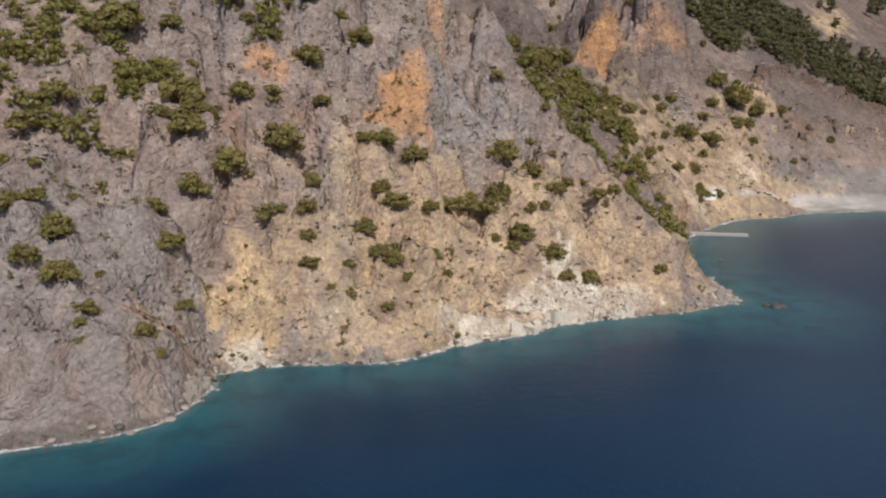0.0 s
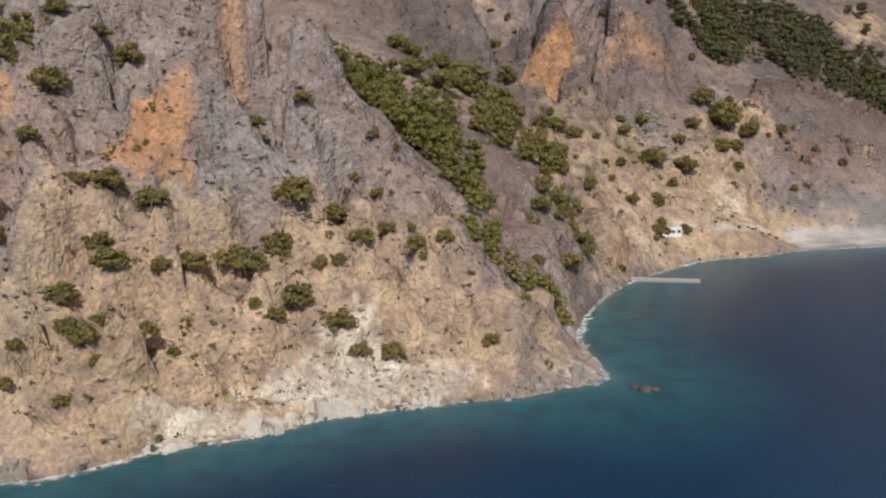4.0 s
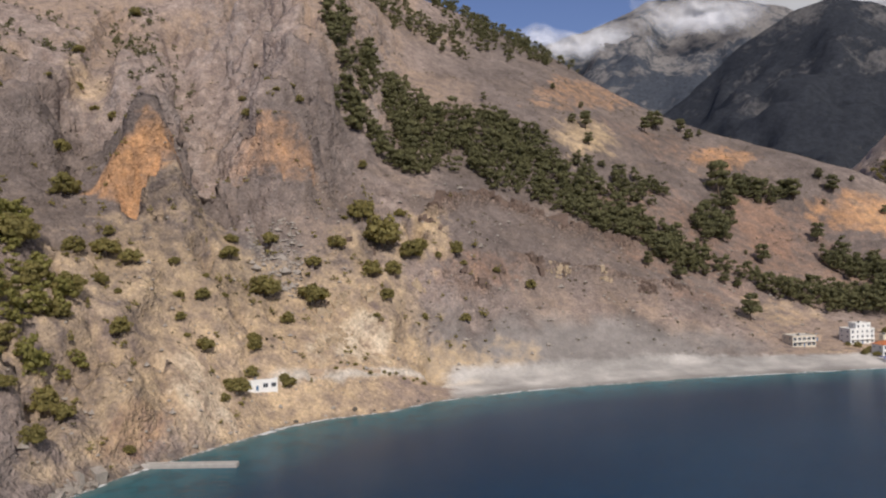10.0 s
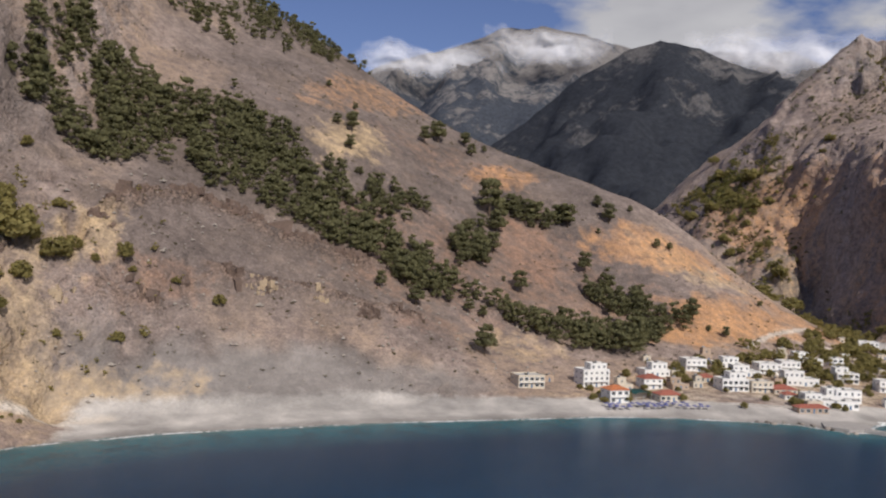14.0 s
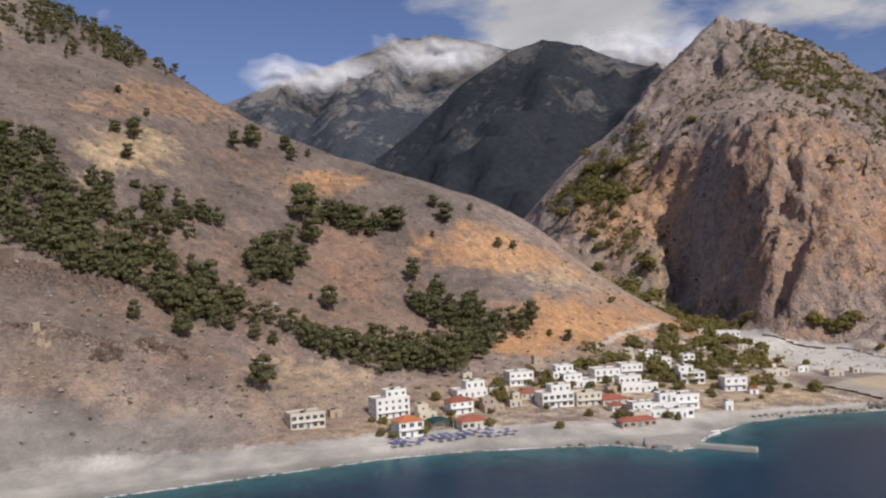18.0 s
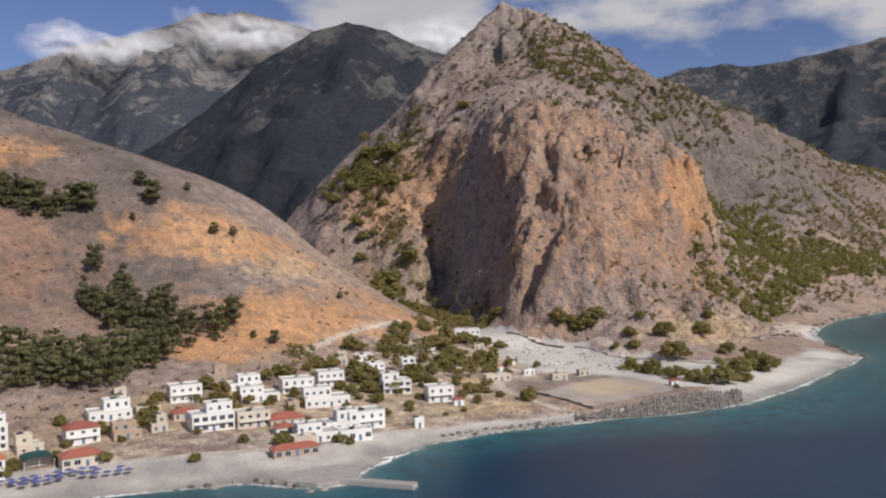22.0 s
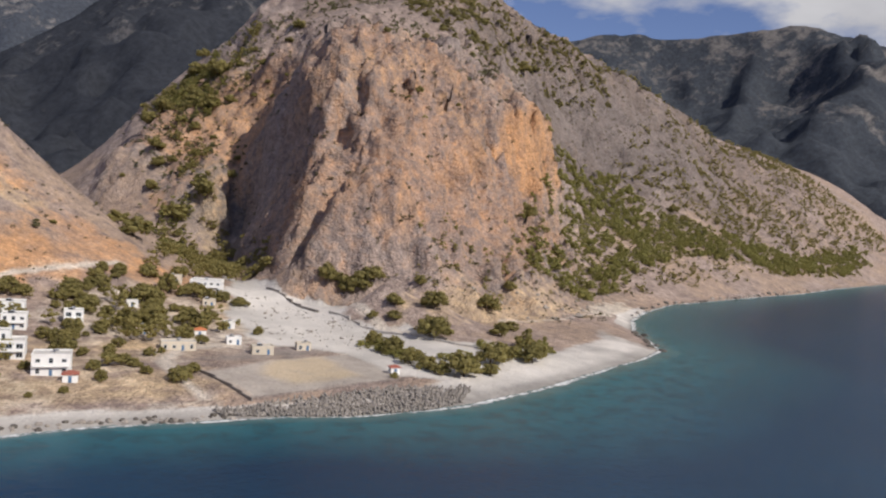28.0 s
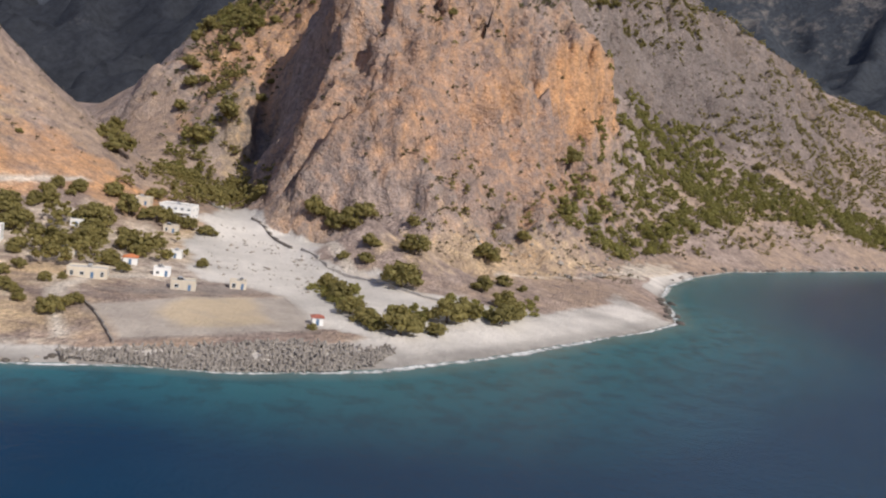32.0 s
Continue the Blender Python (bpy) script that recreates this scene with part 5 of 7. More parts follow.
for area, spots in SINGLE:
    stock, kind, text, together, sink = LOOKS[area]
    for tx, ty, tw in spots:
        tree(tx, ty, tw * 1.08, stock, kind, text, together, sink)


# ---- woods and scrub ----
def inside(ring, x, y):
    odd = False
    for (x0, y0), (x1, y1) in zip(ring, ring[1:] + ring[:1]):
        if (y0 > y) != (y1 > y) and x < (x1 - x0) * (y - y0) / (y1 - y0) + x0:
            odd = not odd
    return odd


def wood(name, rings, gap, size, mat, label, seed, clumps=11, leaves=22, flat=0.95, thin=0.0, category="trees", layered=True):
    """Many trees of one wood as one mesh."""
    rng = np.random.default_rng(seed)
    stock = [crown_arrays(seed * 10 + k, clumps, leaves, flat=flat, layered=layered) for k in range(5)]
    verts, faces, count = [], [], 0
    for ring in rings:
        xs, ys = [p[0] for p in ring], [p[1] for p in ring]
        n = int((max(xs) - min(xs)) * (max(ys) - min(ys)) / gap ** 2)
        for k in range(n):
            x, y = rng.uniform(min(xs), max(xs)), rng.uniform(min(ys), max(ys))
            if not inside(ring, x + 9 * float(vnoise(x / 17, y / 17, 7)), y + 9 * float(vnoise(x / 17, y / 17, 8))) or float(fbm(x / 22, y / 22, 3, seed)) < thin + rng.uniform(-0.5, 0.15) * (thin > -5):
                continue
            v, f = stock[rng.integers(5)]
            w, a = size * rng.uniform(0.6, 1.3), rng.uniform(0, 6.283)
            c, s = math.cos(a) * w, math.sin(a) * w
            p = np.stack([v[:, 0] * c - v[:, 1] * s + x, v[:, 0] * s + v[:, 1] * c + y, v[:, 2] * w * rng.uniform(0.85, 1.2) + plan_height(x, y) - 0.12 * w], 1)
            verts.append(p)
            faces.append(f + count)
            count += len(v)
    v, f = np.concatenate(verts), np.concatenate(faces).astype(np.int32)
    me = bpy.data.meshes.new(name)
    me.vertices.add(len(v))
    me.vertices.foreach_set("co", v.astype(np.float32).ravel())
    me.loops.add(f.size)
    me.loops.foreach_set("vertex_index", f.ravel())
    me.polygons.add(len(f))
    me.polygons.foreach_set("loop_start", np.arange(0, f.size, 4, dtype=np.int32))
    me.update(calc_edges=True)
    me.materials.append(mat)
    return tagged(new(name, me), label, category, kind="stuff")


wood("gully_wood", [[(9, 385), (-5, 464), (30, 472), (56, 462), (70, 433), (72, 412), (60, 400), (45, 392), (25, 395)], [(57, 384), (66, 402), (80, 398), (76, 372)]],
     4.0, 10.5, LEAF_GREEN, "dense olive-green pine wood in the gully behind the headland", 21, thin=-0.6)
wood("headland_wood", [[(-169, 340), (-59, 335), (-58, 292), (-85, 245), (-112, 230), (-150, 250)]], 6.5, 9.0, LEAF_GREEN, "olive-green pines crowding the upper headland", 36, flat=0.7, thin=-0.3)
wood("cove_wood", [[(66, 338), (78, 352), (92, 346), (101, 370), (105, 342), (96, 328), (86, 320)]], 4.0, 8.0, LEAF_GREEN, "bright olive-green pine thicket above the rocky cove", 22, flat=0.8, thin=-0.4)
wood("slope_wood", [[(44, 543), (65, 534), (86, 507), (110, 475), (115, 458), (100, 446), (81, 468), (58, 512)]], 6.0, 10.0, LEAF_GREEN, "open olive-green pine wood on the stony slope", 23, flat=0.85, thin=-0.05)
wood("hillside_wood", [[(173, 777), (193, 800), (230, 805), (289, 817), (351, 804), (405, 763), (441, 748), (495, 731), (566, 748), (560, 712), (535, 697), (500, 702), (457, 733), (392, 722), (349, 730), (284, 738), (234, 712), (198, 705), (187, 735)]],
     4.6, 11.5, LEAF_PINE, "long band of dense dark pine wood across the hillside", 24, thin=-0.6)
wood("hillside_wood", [[(292, 865), (316, 838), (365, 812), (373, 793), (336, 783), (305, 802)], [(391, 805), (444, 821), (441, 801), (399, 778)], [(481, 862), (564, 869), (549, 848), (505, 846)],
                       [(459, 813), (501, 840), (475, 784), (443, 767)], [(543, 790), (588, 800), (600, 768), (612, 758), (558, 712), (556, 747)]],
     5.5, 11.0, LEAF_PINE, "clumps of dark pine trees on the brown hillside", 25, thin=-0.5)
wood("ridge_wood", [[(223, 1011), (288, 985), (344, 958), (421, 1040), (352, 1100), (252, 1090), (310, 880), (296, 934), (245, 940), (198, 897), (192, 960)]], 7.0, 9.0, LEAF_PINE, "scattered dark pines along the upper ridge", 26, thin=-0.35)
wood("coast_wood", [[(1233, 1014), (1324, 1004), (1373, 960), (1484, 946), (1663, 964), (1930, 1008), (1835, 957), (1525, 893), (1369, 899), (1216, 859), (1036, 761), (999, 757), (1005, 801), (1034, 840), (1082, 856), (1216, 966)]],
     4.6, 8.0, LEAF_GREEN, "olive-green pine wood on the slope above the far coast", 27, clumps=9, leaves=14, flat=0.6, thin=-0.55)
wood("summit_wood", [[(1069, 1103), (1102, 1190), (1135, 1168), (1193, 1165), (1242, 1115), (1341, 1140), (1438, 1155), (1419, 1098), (1235, 1064), (1140, 1002), (1061, 965), (1046, 1030)]],
     4.7, 7.5, LEAF_OLIVE, "olive-green scrub wood under the mountain top", 28, clumps=8, leaves=11, flat=0.55, thin=-0.6)
wood("summit_scrub", [[(1019, 1007), (1069, 1103), (1102, 1200), (1017, 1230), (995, 1173), (986, 1090)], [(951, 900), (1051, 890), (1111, 930), (1141, 1000), (1011, 1000)]], 8.0, 6.0, LEAF_PINE, "dark bushes dotted over the mountain's shoulder", 37, clumps=7, leaves=9, flat=0.6, thin=-0.1)
wood("flank_wood", [[(869, 1283), (918, 1260), (952, 1218), (962, 1130), (907, 1095), (872, 1100), (851, 1140), (871, 1180)], [(864, 1138), (870, 1094), (857, 1030), (843, 1000), (821, 1042)], [(812, 1004), (840, 1015), (862, 985), (840, 919), (795, 850), (775, 850)], [(853, 960), (849, 905), (836, 850), (822, 812), (784, 827), (800, 900), (830, 960)]],
     5.6, 8.0, LEAF_OLIVE, "dark green pines on the mountain's western flank and valley floor", 29, clumps=8, leaves=12, flat=0.8, thin=0.1)
wood("flank_scrub", [[(800, 1000), (870, 990), (931, 1100), (986, 1150), (961, 1240), (881, 1300), (841, 1150)]], 5.5, 5.2, LEAF_PINE, "bushes dotted over the mountain's stony western flank", 38, clumps=6, leaves=10, flat=0.7, thin=-0.15)
wood("valley_wood", [[(745, 800), (790, 800), (812, 850), (830, 880), (838, 930), (815, 950), (800, 900), (770, 850)], [(690, 735), (768, 760), (752, 700), (722, 678), (700, 687), (692, 708)], [(633, 728), (695, 745), (700, 720), (682, 707), (640, 715)]],
     6.0, 7.5, LEAF_OLIVE, "grey-green trees between the village houses and the river", 30, clumps=9, leaves=14, flat=0.85, thin=-0.1)
wood("river_grove", [[(819, 694), (821, 674), (817, 640), (813, 616), (807, 610), (802, 624), (804, 656), (810, 681)], [(832, 640), (832, 621), (830, 610), (819, 607), (818, 620)], [(857, 649), (874, 644), (904, 655), (878, 627), (854, 619), (840, 624)]],
     3.2, 4.6, LEAF_GREEN, "low bright green grove beside the dry river mouth", 31, flat=0.5, thin=-0.6)
wood("east_wood", [[(1181, 960), (1321, 1010), (1451, 1085), (1601, 1145), (1901, 1250), (2101, 1250), (2100, 1010), (1500, 955), (1380, 1000)], [(1202, 1135), (1301, 1150), (1451, 1175), (1601, 1180), (1601, 1150), (1301, 1110)]], 8.0, 8.2, LEAF_OLIVE, "small grey-green trees dotted over the eastern slope", 35, clumps=7, leaves=9, flat=0.7, thin=-0.35)
ALL_SLOPES = [(-250, 160), (-60, 215), (60, 285), (109, 309), (100, 400), (160, 520), (260, 610), (524, 662), (640, 730), (760, 800), (820, 900), (700, 1150), (102, 1200), (-299, 700), (-299, 300)]
wood("scrub", [ALL_SLOPES], 9.0, 2.8, LEAF_SCRUB, "low grey-green thorny scrub dotted over the slopes", 32, clumps=4, leaves=6, flat=0.55, thin=0.1, category="scrub", layered=False)
wood("scrub", [[(-140, 165), (-60, 205), (60, 280), (109, 309), (60, 335), (-29, 350), (-139, 330)]], 3.4, 1.9, LEAF_SCRUB, "small dry bushes dotted over the rocky headland", 33, clumps=4, leaves=6, flat=0.5, thin=0.0, category="scrub", layered=False)
wood("scrub", [[(850, 740), (932, 703), (1040, 760), (1300, 860), (1900, 1000), (1901, 1250), (1202, 1160), (1001, 1150), (861, 1300), (800, 1100), (860, 960)]], 9.0, 4.6, LEAF_SCRUB, "grey-green scrub dotted over the mountainside", 34, clumps=5, leaves=8, flat=0.55, thin=-0.1, category="scrub", layered=False)
wood("headland_bushes", [[(-140, 165), (-60, 208), (60, 283), (109, 309), (60, 335), (-29, 350), (-149, 330)]], 7.5, 3.4, LEAF_OLIVE, "small olive-green bushes all over the rocky headland", 39, clumps=6, leaves=12, flat=0.6, thin=-0.05, category="bushes")
wood("slope_bushes", [[(60, 440), (115, 421), (200, 546), (262, 600), (300, 660), (250, 690), (121, 640), (1, 560)]], 9.5, 4.2, LEAF_OLIVE, "small grey-green bushes on the stony slope above the beach house", 40, clumps=6, leaves=12, flat=0.7, thin=0.0, category="bushes")
wood("foreland_bushes", [[(850, 745), (880, 718), (940, 735), (1010, 745), (1062, 782), (1100, 815), (1030, 830), (930, 775), (880, 762)]], 8.5, 5.0, LEAF_OLIVE, "olive-green bushes along the mountain's foot", 41, clumps=7, leaves=12, flat=0.7, thin=-0.35, category="bushes")
wood("coast_bushes", [[(1105, 795), (1200, 815), (1330, 850), (1500, 885), (1800, 940), (1800, 960), (1480, 905), (1330, 880), (1239, 872), (1165, 850), (1115, 840)]], 7.5, 5.5, LEAF_OLIVE, "olive-green bushes above the far rocky shore", 42, clumps=7, leaves=10, flat=0.65, thin=-0.3, category="bushes")
wood("cleft_scrub", [[(7, 804), (43, 820), (76, 783), (97, 717), (93, 645), (79, 640), (62, 695), (28, 761)], [(-59, 640), (21, 620), (46, 680), (1, 760), (-79, 740)]], 7.0, 5.5, LEAF_PINE, "dark bushes in the clefts of the upper cliffs", 43, clumps=7, leaves=10, flat=0.8, thin=-0.1, category="bushes")
wood("flank_clumps", [[(778, 884), (812, 999), (833, 1013), (845, 1003), (824, 970), (800, 874)], [(836, 1003), (852, 1012), (864, 996), (853, 986)], [(883, 1244), (942, 1249), (919, 1135), (884, 1088), (870, 1149)]], 4.6, 7.5, LEAF_GREEN, "clumps of green pines on the mountain's western flank", 44, clumps=8, leaves=12, flat=0.85, thin=-0.45)
wood("foreland_scrub", [[(866, 712), (902, 692), (964, 688), (1009, 709), (1042, 747), (950, 738), (885, 726)]], 4.5, 2.4, LEAF_SCRUB, "low dry scrub on the stony foreland", 45, clumps=4, leaves=7, flat=0.5, thin=-0.1, category="scrub", layered=False)


# ---- village houses ----
def window_meshes():
    bm = bmesh.new()
    for x0, x1, z0, z1 in ((-0.62, -0.52, -0.62, 0.62), (0.52, 0.62, -0.62, 0.62), (-0.52, 0.52, 0.52, 0.62), (-0.52, 0.52, -0.62, -0.52), (-0.03, 0.03, -0.52, 0.52)):
        box(bm, x0, x1, -0.07, 0.05, z0, z1)
    frame_me = bpy.data.meshes.new("window_frame")
    bm.to_mesh(frame_me)
    frame_me.materials.append(FRAME)
    bm.clear()
    box(bm, -0.52, 0.52, -0.035, 0.03, -0.52, 0.52)
    pane_me = bpy.data.meshes.new("pane")
    bm.to_mesh(pane_me)
    pane_me.materials.append(GLASS)
    bm.clear()
    box(bm, -0.5, 0.5, -0.06, 0.04, -1.05, 1.05, 0.02)
    box(bm, 0.34, 0.40, -0.1, -0.05, -0.1, 0.1)
    door_me = bpy.data.meshes.new("door")
    bm.to_mesh(door_me)
    door_me.materials.append(SHUTTER)
    bm.free()
    return frame_me, pane_me, door_me


WINDOW_FRAME, PANE, DOOR = window_meshes()


def put_window(root, x, y, z, turn, sx=1.0, sz=1.0):
    w = share("window", WINDOW_FRAME, root, pose(x, y, z, 0, 0, turn) @ Matrix.Diagonal((sx, 1, sz, 1)))
    share("pane", PANE, w, Matrix())


def block(name, w, d, z0, z1, mat, root, x=0.0, y=0.0, parapet=True):
    """A storey block with a parapet round its flat roof."""
    bm = bmesh.new()
    box(bm, x - w / 2, x + w / 2, y - d / 2, y + d / 2, z0, z1, 0.06)
    ob = part(name, bm, mat, root)
    if parapet:
        bm = bmesh.new()
        t, h = 0.22, 0.55
        box(bm, x - w / 2 - 0.04, x + w / 2 + 0.04, y - d / 2 - 0.04, y - d / 2 + t, z1 - 0.1, z1 + h)
        box(bm, x - w / 2 - 0.04, x + w / 2 + 0.04, y + d / 2 - t, y + d / 2 + 0.04, z1 - 0.1, z1 + h)
        box(bm, x - w / 2 - 0.04, x - w / 2 + t, y - d / 2 + t, y + d / 2 - t, z1 - 0.1, z1 + h)
        box(bm, x + w / 2 - t, x + w / 2 + 0.04, y - d / 2 + t, y + d / 2 - t, z1 - 0.1, z1 + h)
        part("parapet", bm, mat, root)
        bm = bmesh.new()
        box(bm, x - w / 2 + t, x + w / 2 - t, y - d / 2 + t, y + d / 2 - t, z1 + 0.005, z1 + 0.06)
        part("roof", bm, ROOFGREY, root)
    return ob


def balcony(root, w, y, z):
    bm = bmesh.new()
    box(bm, -w / 2, w / 2, y - 1.3, y + 0.02, z - 0.18, z)
    slab = part("balcony", bm, WHITEWASH, root)
    bm = bmesh.new()
    box(bm, -w / 2, w / 2, y - 1.3, y - 1.24, z + 0.92, z + 1.0)
    n = max(3, int(w / 0.6))
    for k in range(n + 1):
        px = -w / 2 + 0.04 + (w - 0.08) * k / n
        box(bm, px - 0.03, px + 0.03, y - 1.29, y - 1.25, z - 0.02, z + 0.93)
    part("railing", bm, WHITEWASH, slab)


def hip_roof(root, w, d, z, rise, mat):
    """A tiled hip roof with overhanging eaves and rows of tiles as ridges."""
    bm = bmesh.new()
    ex, ey, r = w / 2 + 0.4, d / 2 + 0.4, max(0.4, w / 2 - d / 2)
    low = [bm.verts.new(p) for p in ((-ex, -ey, z), (ex, -ey, z), (ex, ey, z), (-ex, ey, z))]
    under = [bm.verts.new((v.co.x, v.co.y, z - 0.15)) for v in low]
    a, b = bm.verts.new((-r, 0, z + rise)), bm.verts.new((r, 0, z + rise))
    for f in ((low[0], low[1], b, a), (low[1], low[2], b), (low[2], low[3], a, b), (low[3], low[0], a), tuple(reversed(under))):
        bm.faces.new(f)
    for k in range(4):
        bm.faces.new((under[k], under[(k + 1) % 4], low[(k + 1) % 4], low[k]))
    n = int(2 * ex / 0.55)
    for k in range(1, n):
        x = -ex + 2 * ex * k / n
        top = min(1.0, (ex - abs(x)) / max(0.1, ex - r))
        for s in (-1, 1):
            p, q = Vector((x, s * (ey - 0.02), z + 0.05)), Vector((x, s * ey * (1 - top) + s * 0.05, z + rise * top + 0.03))
            vs = [bm.verts.new(c) for c in (p + Vector((-0.09, 0, 0)), p + Vector((0.09, 0, 0)), p + Vector((0, 0, 0.09)), q + Vector((-0.09, 0, 0)), q + Vector((0.09, 0, 0)), q + Vector((0, 0, 0.09)))]
            bm.faces.new((vs[0], vs[2], vs[5], vs[3]))
            bm.faces.new((vs[2], vs[1], vs[4], vs[5]))
    return part("tiled_roof", bm, mat, root)


house_rng = random.Random(11)


def house(x, y, w, height, turn=0.0, mat=None, roof="flat", label="", depth=None, open_front=False):
    """A village house: blocks of storeys, windows, door, balconies and what stands on the roof."""
    mat = mat or WHITEWASH
    storeys = max(1, round(height / 3.1))
    h = max(2.9, height / storeys)
    d = depth or max(6.0, min(10.0, w * 0.75))
    root = new("house")
    root.location, root.rotation_euler = (x, y + d * 0.35, plan_height(x, y) - 0.2), (0, 0, radians(turn))
    set_back = storeys > 1 and house_rng.random() < 0.55 and roof == "flat"
    low = storeys - 1 if set_back else storeys
    block("wall", w, d, -1.5, low * h, mat, root, parapet=roof == "flat")
    uw, ux = w * 0.62, (w * 0.19) * house_rng.choice((-1, 1))
    if set_back:
        block("upper_wall", uw, d * 0.65, low * h - 0.05, storeys * h, mat, root, ux, d * 0.15)
    for s in range(storeys):
        back = s >= low
        ww, xo, yf = (uw, ux, -d * 0.175) if back else (w, 0.0, -d / 2)
        n = max(1, int(ww / 2.9))
        z = s * h + h * 0.52
        for k in range(n):
            px = xo - ww / 2 + ww * (k + 0.5) / n
            if s == 0 and k == n // 2:
                share("door", DOOR, root, pose(px, yf - 0.05, 1.25))
            elif open_front and s < low:
                put_window(root, px, yf - 0.03, z, 0, 1.75, 1.5)
            else:
                put_window(root, px, yf - 0.03, z, 0, house_rng.uniform(0.85, 1.2), house_rng.choice((0.9, 1.0, 1.45)))
        side = d * 0.65 if back else d
        for sgn, turn_side in ((-1, -90), (1, 90)):
            for k in range(max(1, int(side / 4))):
                py = (d * 0.15 if back else 0) - side / 2 + side * (k + 0.5) / max(1, int(side / 4))
                put_window(root, xo + sgn * (ww / 2 + 0.03), py, z, turn_side, 0.8, 0.9)
        if 0 < s < low and w > 7 and house_rng.random() < 0.75:
            balcony(root, w * 0.9, -d / 2 - 0.02, s * h + 0.05)
    if roof != "flat":
        hip_roof(root, w, d, storeys * h, min(2.0, d * 0.24), dict(red=TILE_RED, orange=TILE_ORANGE)[roof])
    else:
        top = storeys * h + 0.07
        cx, cy = (ux, d * 0.15) if set_back else (0.0, 0.0)
        bm = bmesh.new()
        bmesh.ops.create_cone(bm, cap_ends=True, segments=12, radius1=0.45, radius2=0.45, depth=1.5, matrix=pose(cx + house_rng.uniform(-1.5, 1.5), cy + 0.8, top + 0.85, 0, 90, house_rng.uniform(0, 60)))
        box(bm, cx - 0.5, cx + 0.5, cy + 0.6, cy + 1.0, top - 0.05, top + 0.45)
        part("water_tank", bm, METAL, root, "grey metal water tank")
        if house_rng.random() < 0.6:
            bm = bmesh.new()
            box(bm, -1.0, 1.0, -0.04, 0.04, -0.6, 0.6)
            bmesh.ops.rotate(bm, verts=bm.verts, matrix=Matrix.Rotation(radians(-45), 3, "X"))
            bmesh.ops.translate(bm, verts=bm.verts, vec=(cx - 1.2, cy - 0.6, top + 0.42))
            part("solar_panel", bm, GLASS, root, "dark solar panel")
    return tagged(root, label, "house", "houses of the village")


W1, W2 = "white two-storey house with a flat roof in the village", "small white single-storey house with a flat roof"
house(495.9, 651.8, 16.0, 11.4, 8, label="large white four-storey guest house behind the beach")
house(496.3, 623.3, 11.1, 6.7, 8, roof="orange", label="beach restaurant with an orange tiled roof and open front", open_front=True, depth=9)
house(510.6, 645.2, 8.4, 6.4, 6, mat=CREAM, label="small cream house with a flat roof behind the beach")
house(527.5, 647.9, 11.3, 5.1, 4, roof="red", label="white two-storey house with a red tiled roof")
house(524.2, 622.2, 12.3, 3.7, 4, mat=CREAM, roof="red", label="beach restaurant with a dark red roof", open_front=True, depth=8)
house(539.5, 666.7, 15.6, 7.1, 2, label=W1)
house(542.0, 644.3, 9.6, 5.0, 2, mat=TANWALL, label="low tan stone house with a flat roof")
house(553.6, 646.3, 5.8, 5.1, 0, mat=CREAM, label="small cream house with a flat roof")
house(570.9, 678.8, 12.8, 6.8, -2, label=W1)
house(589.9, 700.5, 8.5, 7.5, -4, mat=TANWALL, label="bare two-storey block house on the orange slope")
house(598.2, 688.4, 15.7, 5.8, -5, label="long white house below the orange slope")
house(571.5, 639.0, 15.6, 9.5, -2, label="broad white two-storey house in the village centre", open_front=True)
house(599.8, 669.8, 16.0, 6.0, -6, label=W1)
house(586.2, 636.4, 12.4, 5.5, -4, mat=CREAM, label="cream house with a flat roof in the village")
house(619.6, 677.6, 14.1, 6.3, -8, label=W1)
house(637.8, 683.4, 12.0, 6.8, -11, label=W1)
house(622.8, 651.8, 18.9, 7.7, -9, label="long white two-storey house in the village centre")
house(671.2, 718.6, 9.5, 5.0, -15, label=W2)
house(669.6, 701.8, 8.8, 5.2, -15, label=W1)
house(659.1, 723.0, 8.2, 5.0, -13, mat=CREAM, label="low cream house among trees")
house(661.0, 661.8, 12.7, 8.0, -14, label="white three-storey house with open verandas", open_front=True)
house(671.7, 641.2, 11.5, 6.7, -15, label="white two-storey house standing by itself near the shore")
house(675.2, 632.5, 4.4, 2.8, -15, roof="red", label="small hut with a red roof beside the white house", depth=4)
house(598.3, 633.1, 13.2, 2.8, -5, mat=CREAM, roof="red", label="low house with a red tiled roof among trees")
house(593.3, 621.7, 6.6, 2.8, -5, roof="red", label="small white house with a red tiled roof")
house(601.5, 608.4, 14.6, 6.0, -6, label="white house above the harbour with terraces")
house(614.3, 616.7, 13.0, 7.0, -8, label="tall white flat-roofed house with terraces")
house(624.4, 616.8, 13.9, 6.5, -9, label="white guest house with terraces above the beach")
house(614.1, 604.8, 11.9, 3.9, -7, label="long low white terrace building", depth=6, open_front=True)
house(588.7, 597.4, 15.9, 2.8, -4, mat=TANWALL, roof="red", label="low beach tavern with a tan roof by the quay", depth=6, open_front=True)
house(594.3, 603.9, 8.2, 3.8, -5, mat=CREAM, label="cream terrace building above the harbour", depth=6)
house(643.1, 609.7, 3.7, 3.8, -11, label="tiny white hut on the shingle", depth=3.2)
house(553.9, 668.0, 9.2, 2.8, 0, mat=CREAM, label="low cream house with a flat roof among trees")
house(547.7, 694.6, 4.9, 3.1, 1, mat=CREAM, label="tiny cream hut at the wood's edge", depth=4)
house(565.4, 656.6, 9.1, 2.8, -1, mat=CREAM, roof="red", label="low cream house with a red tiled roof")
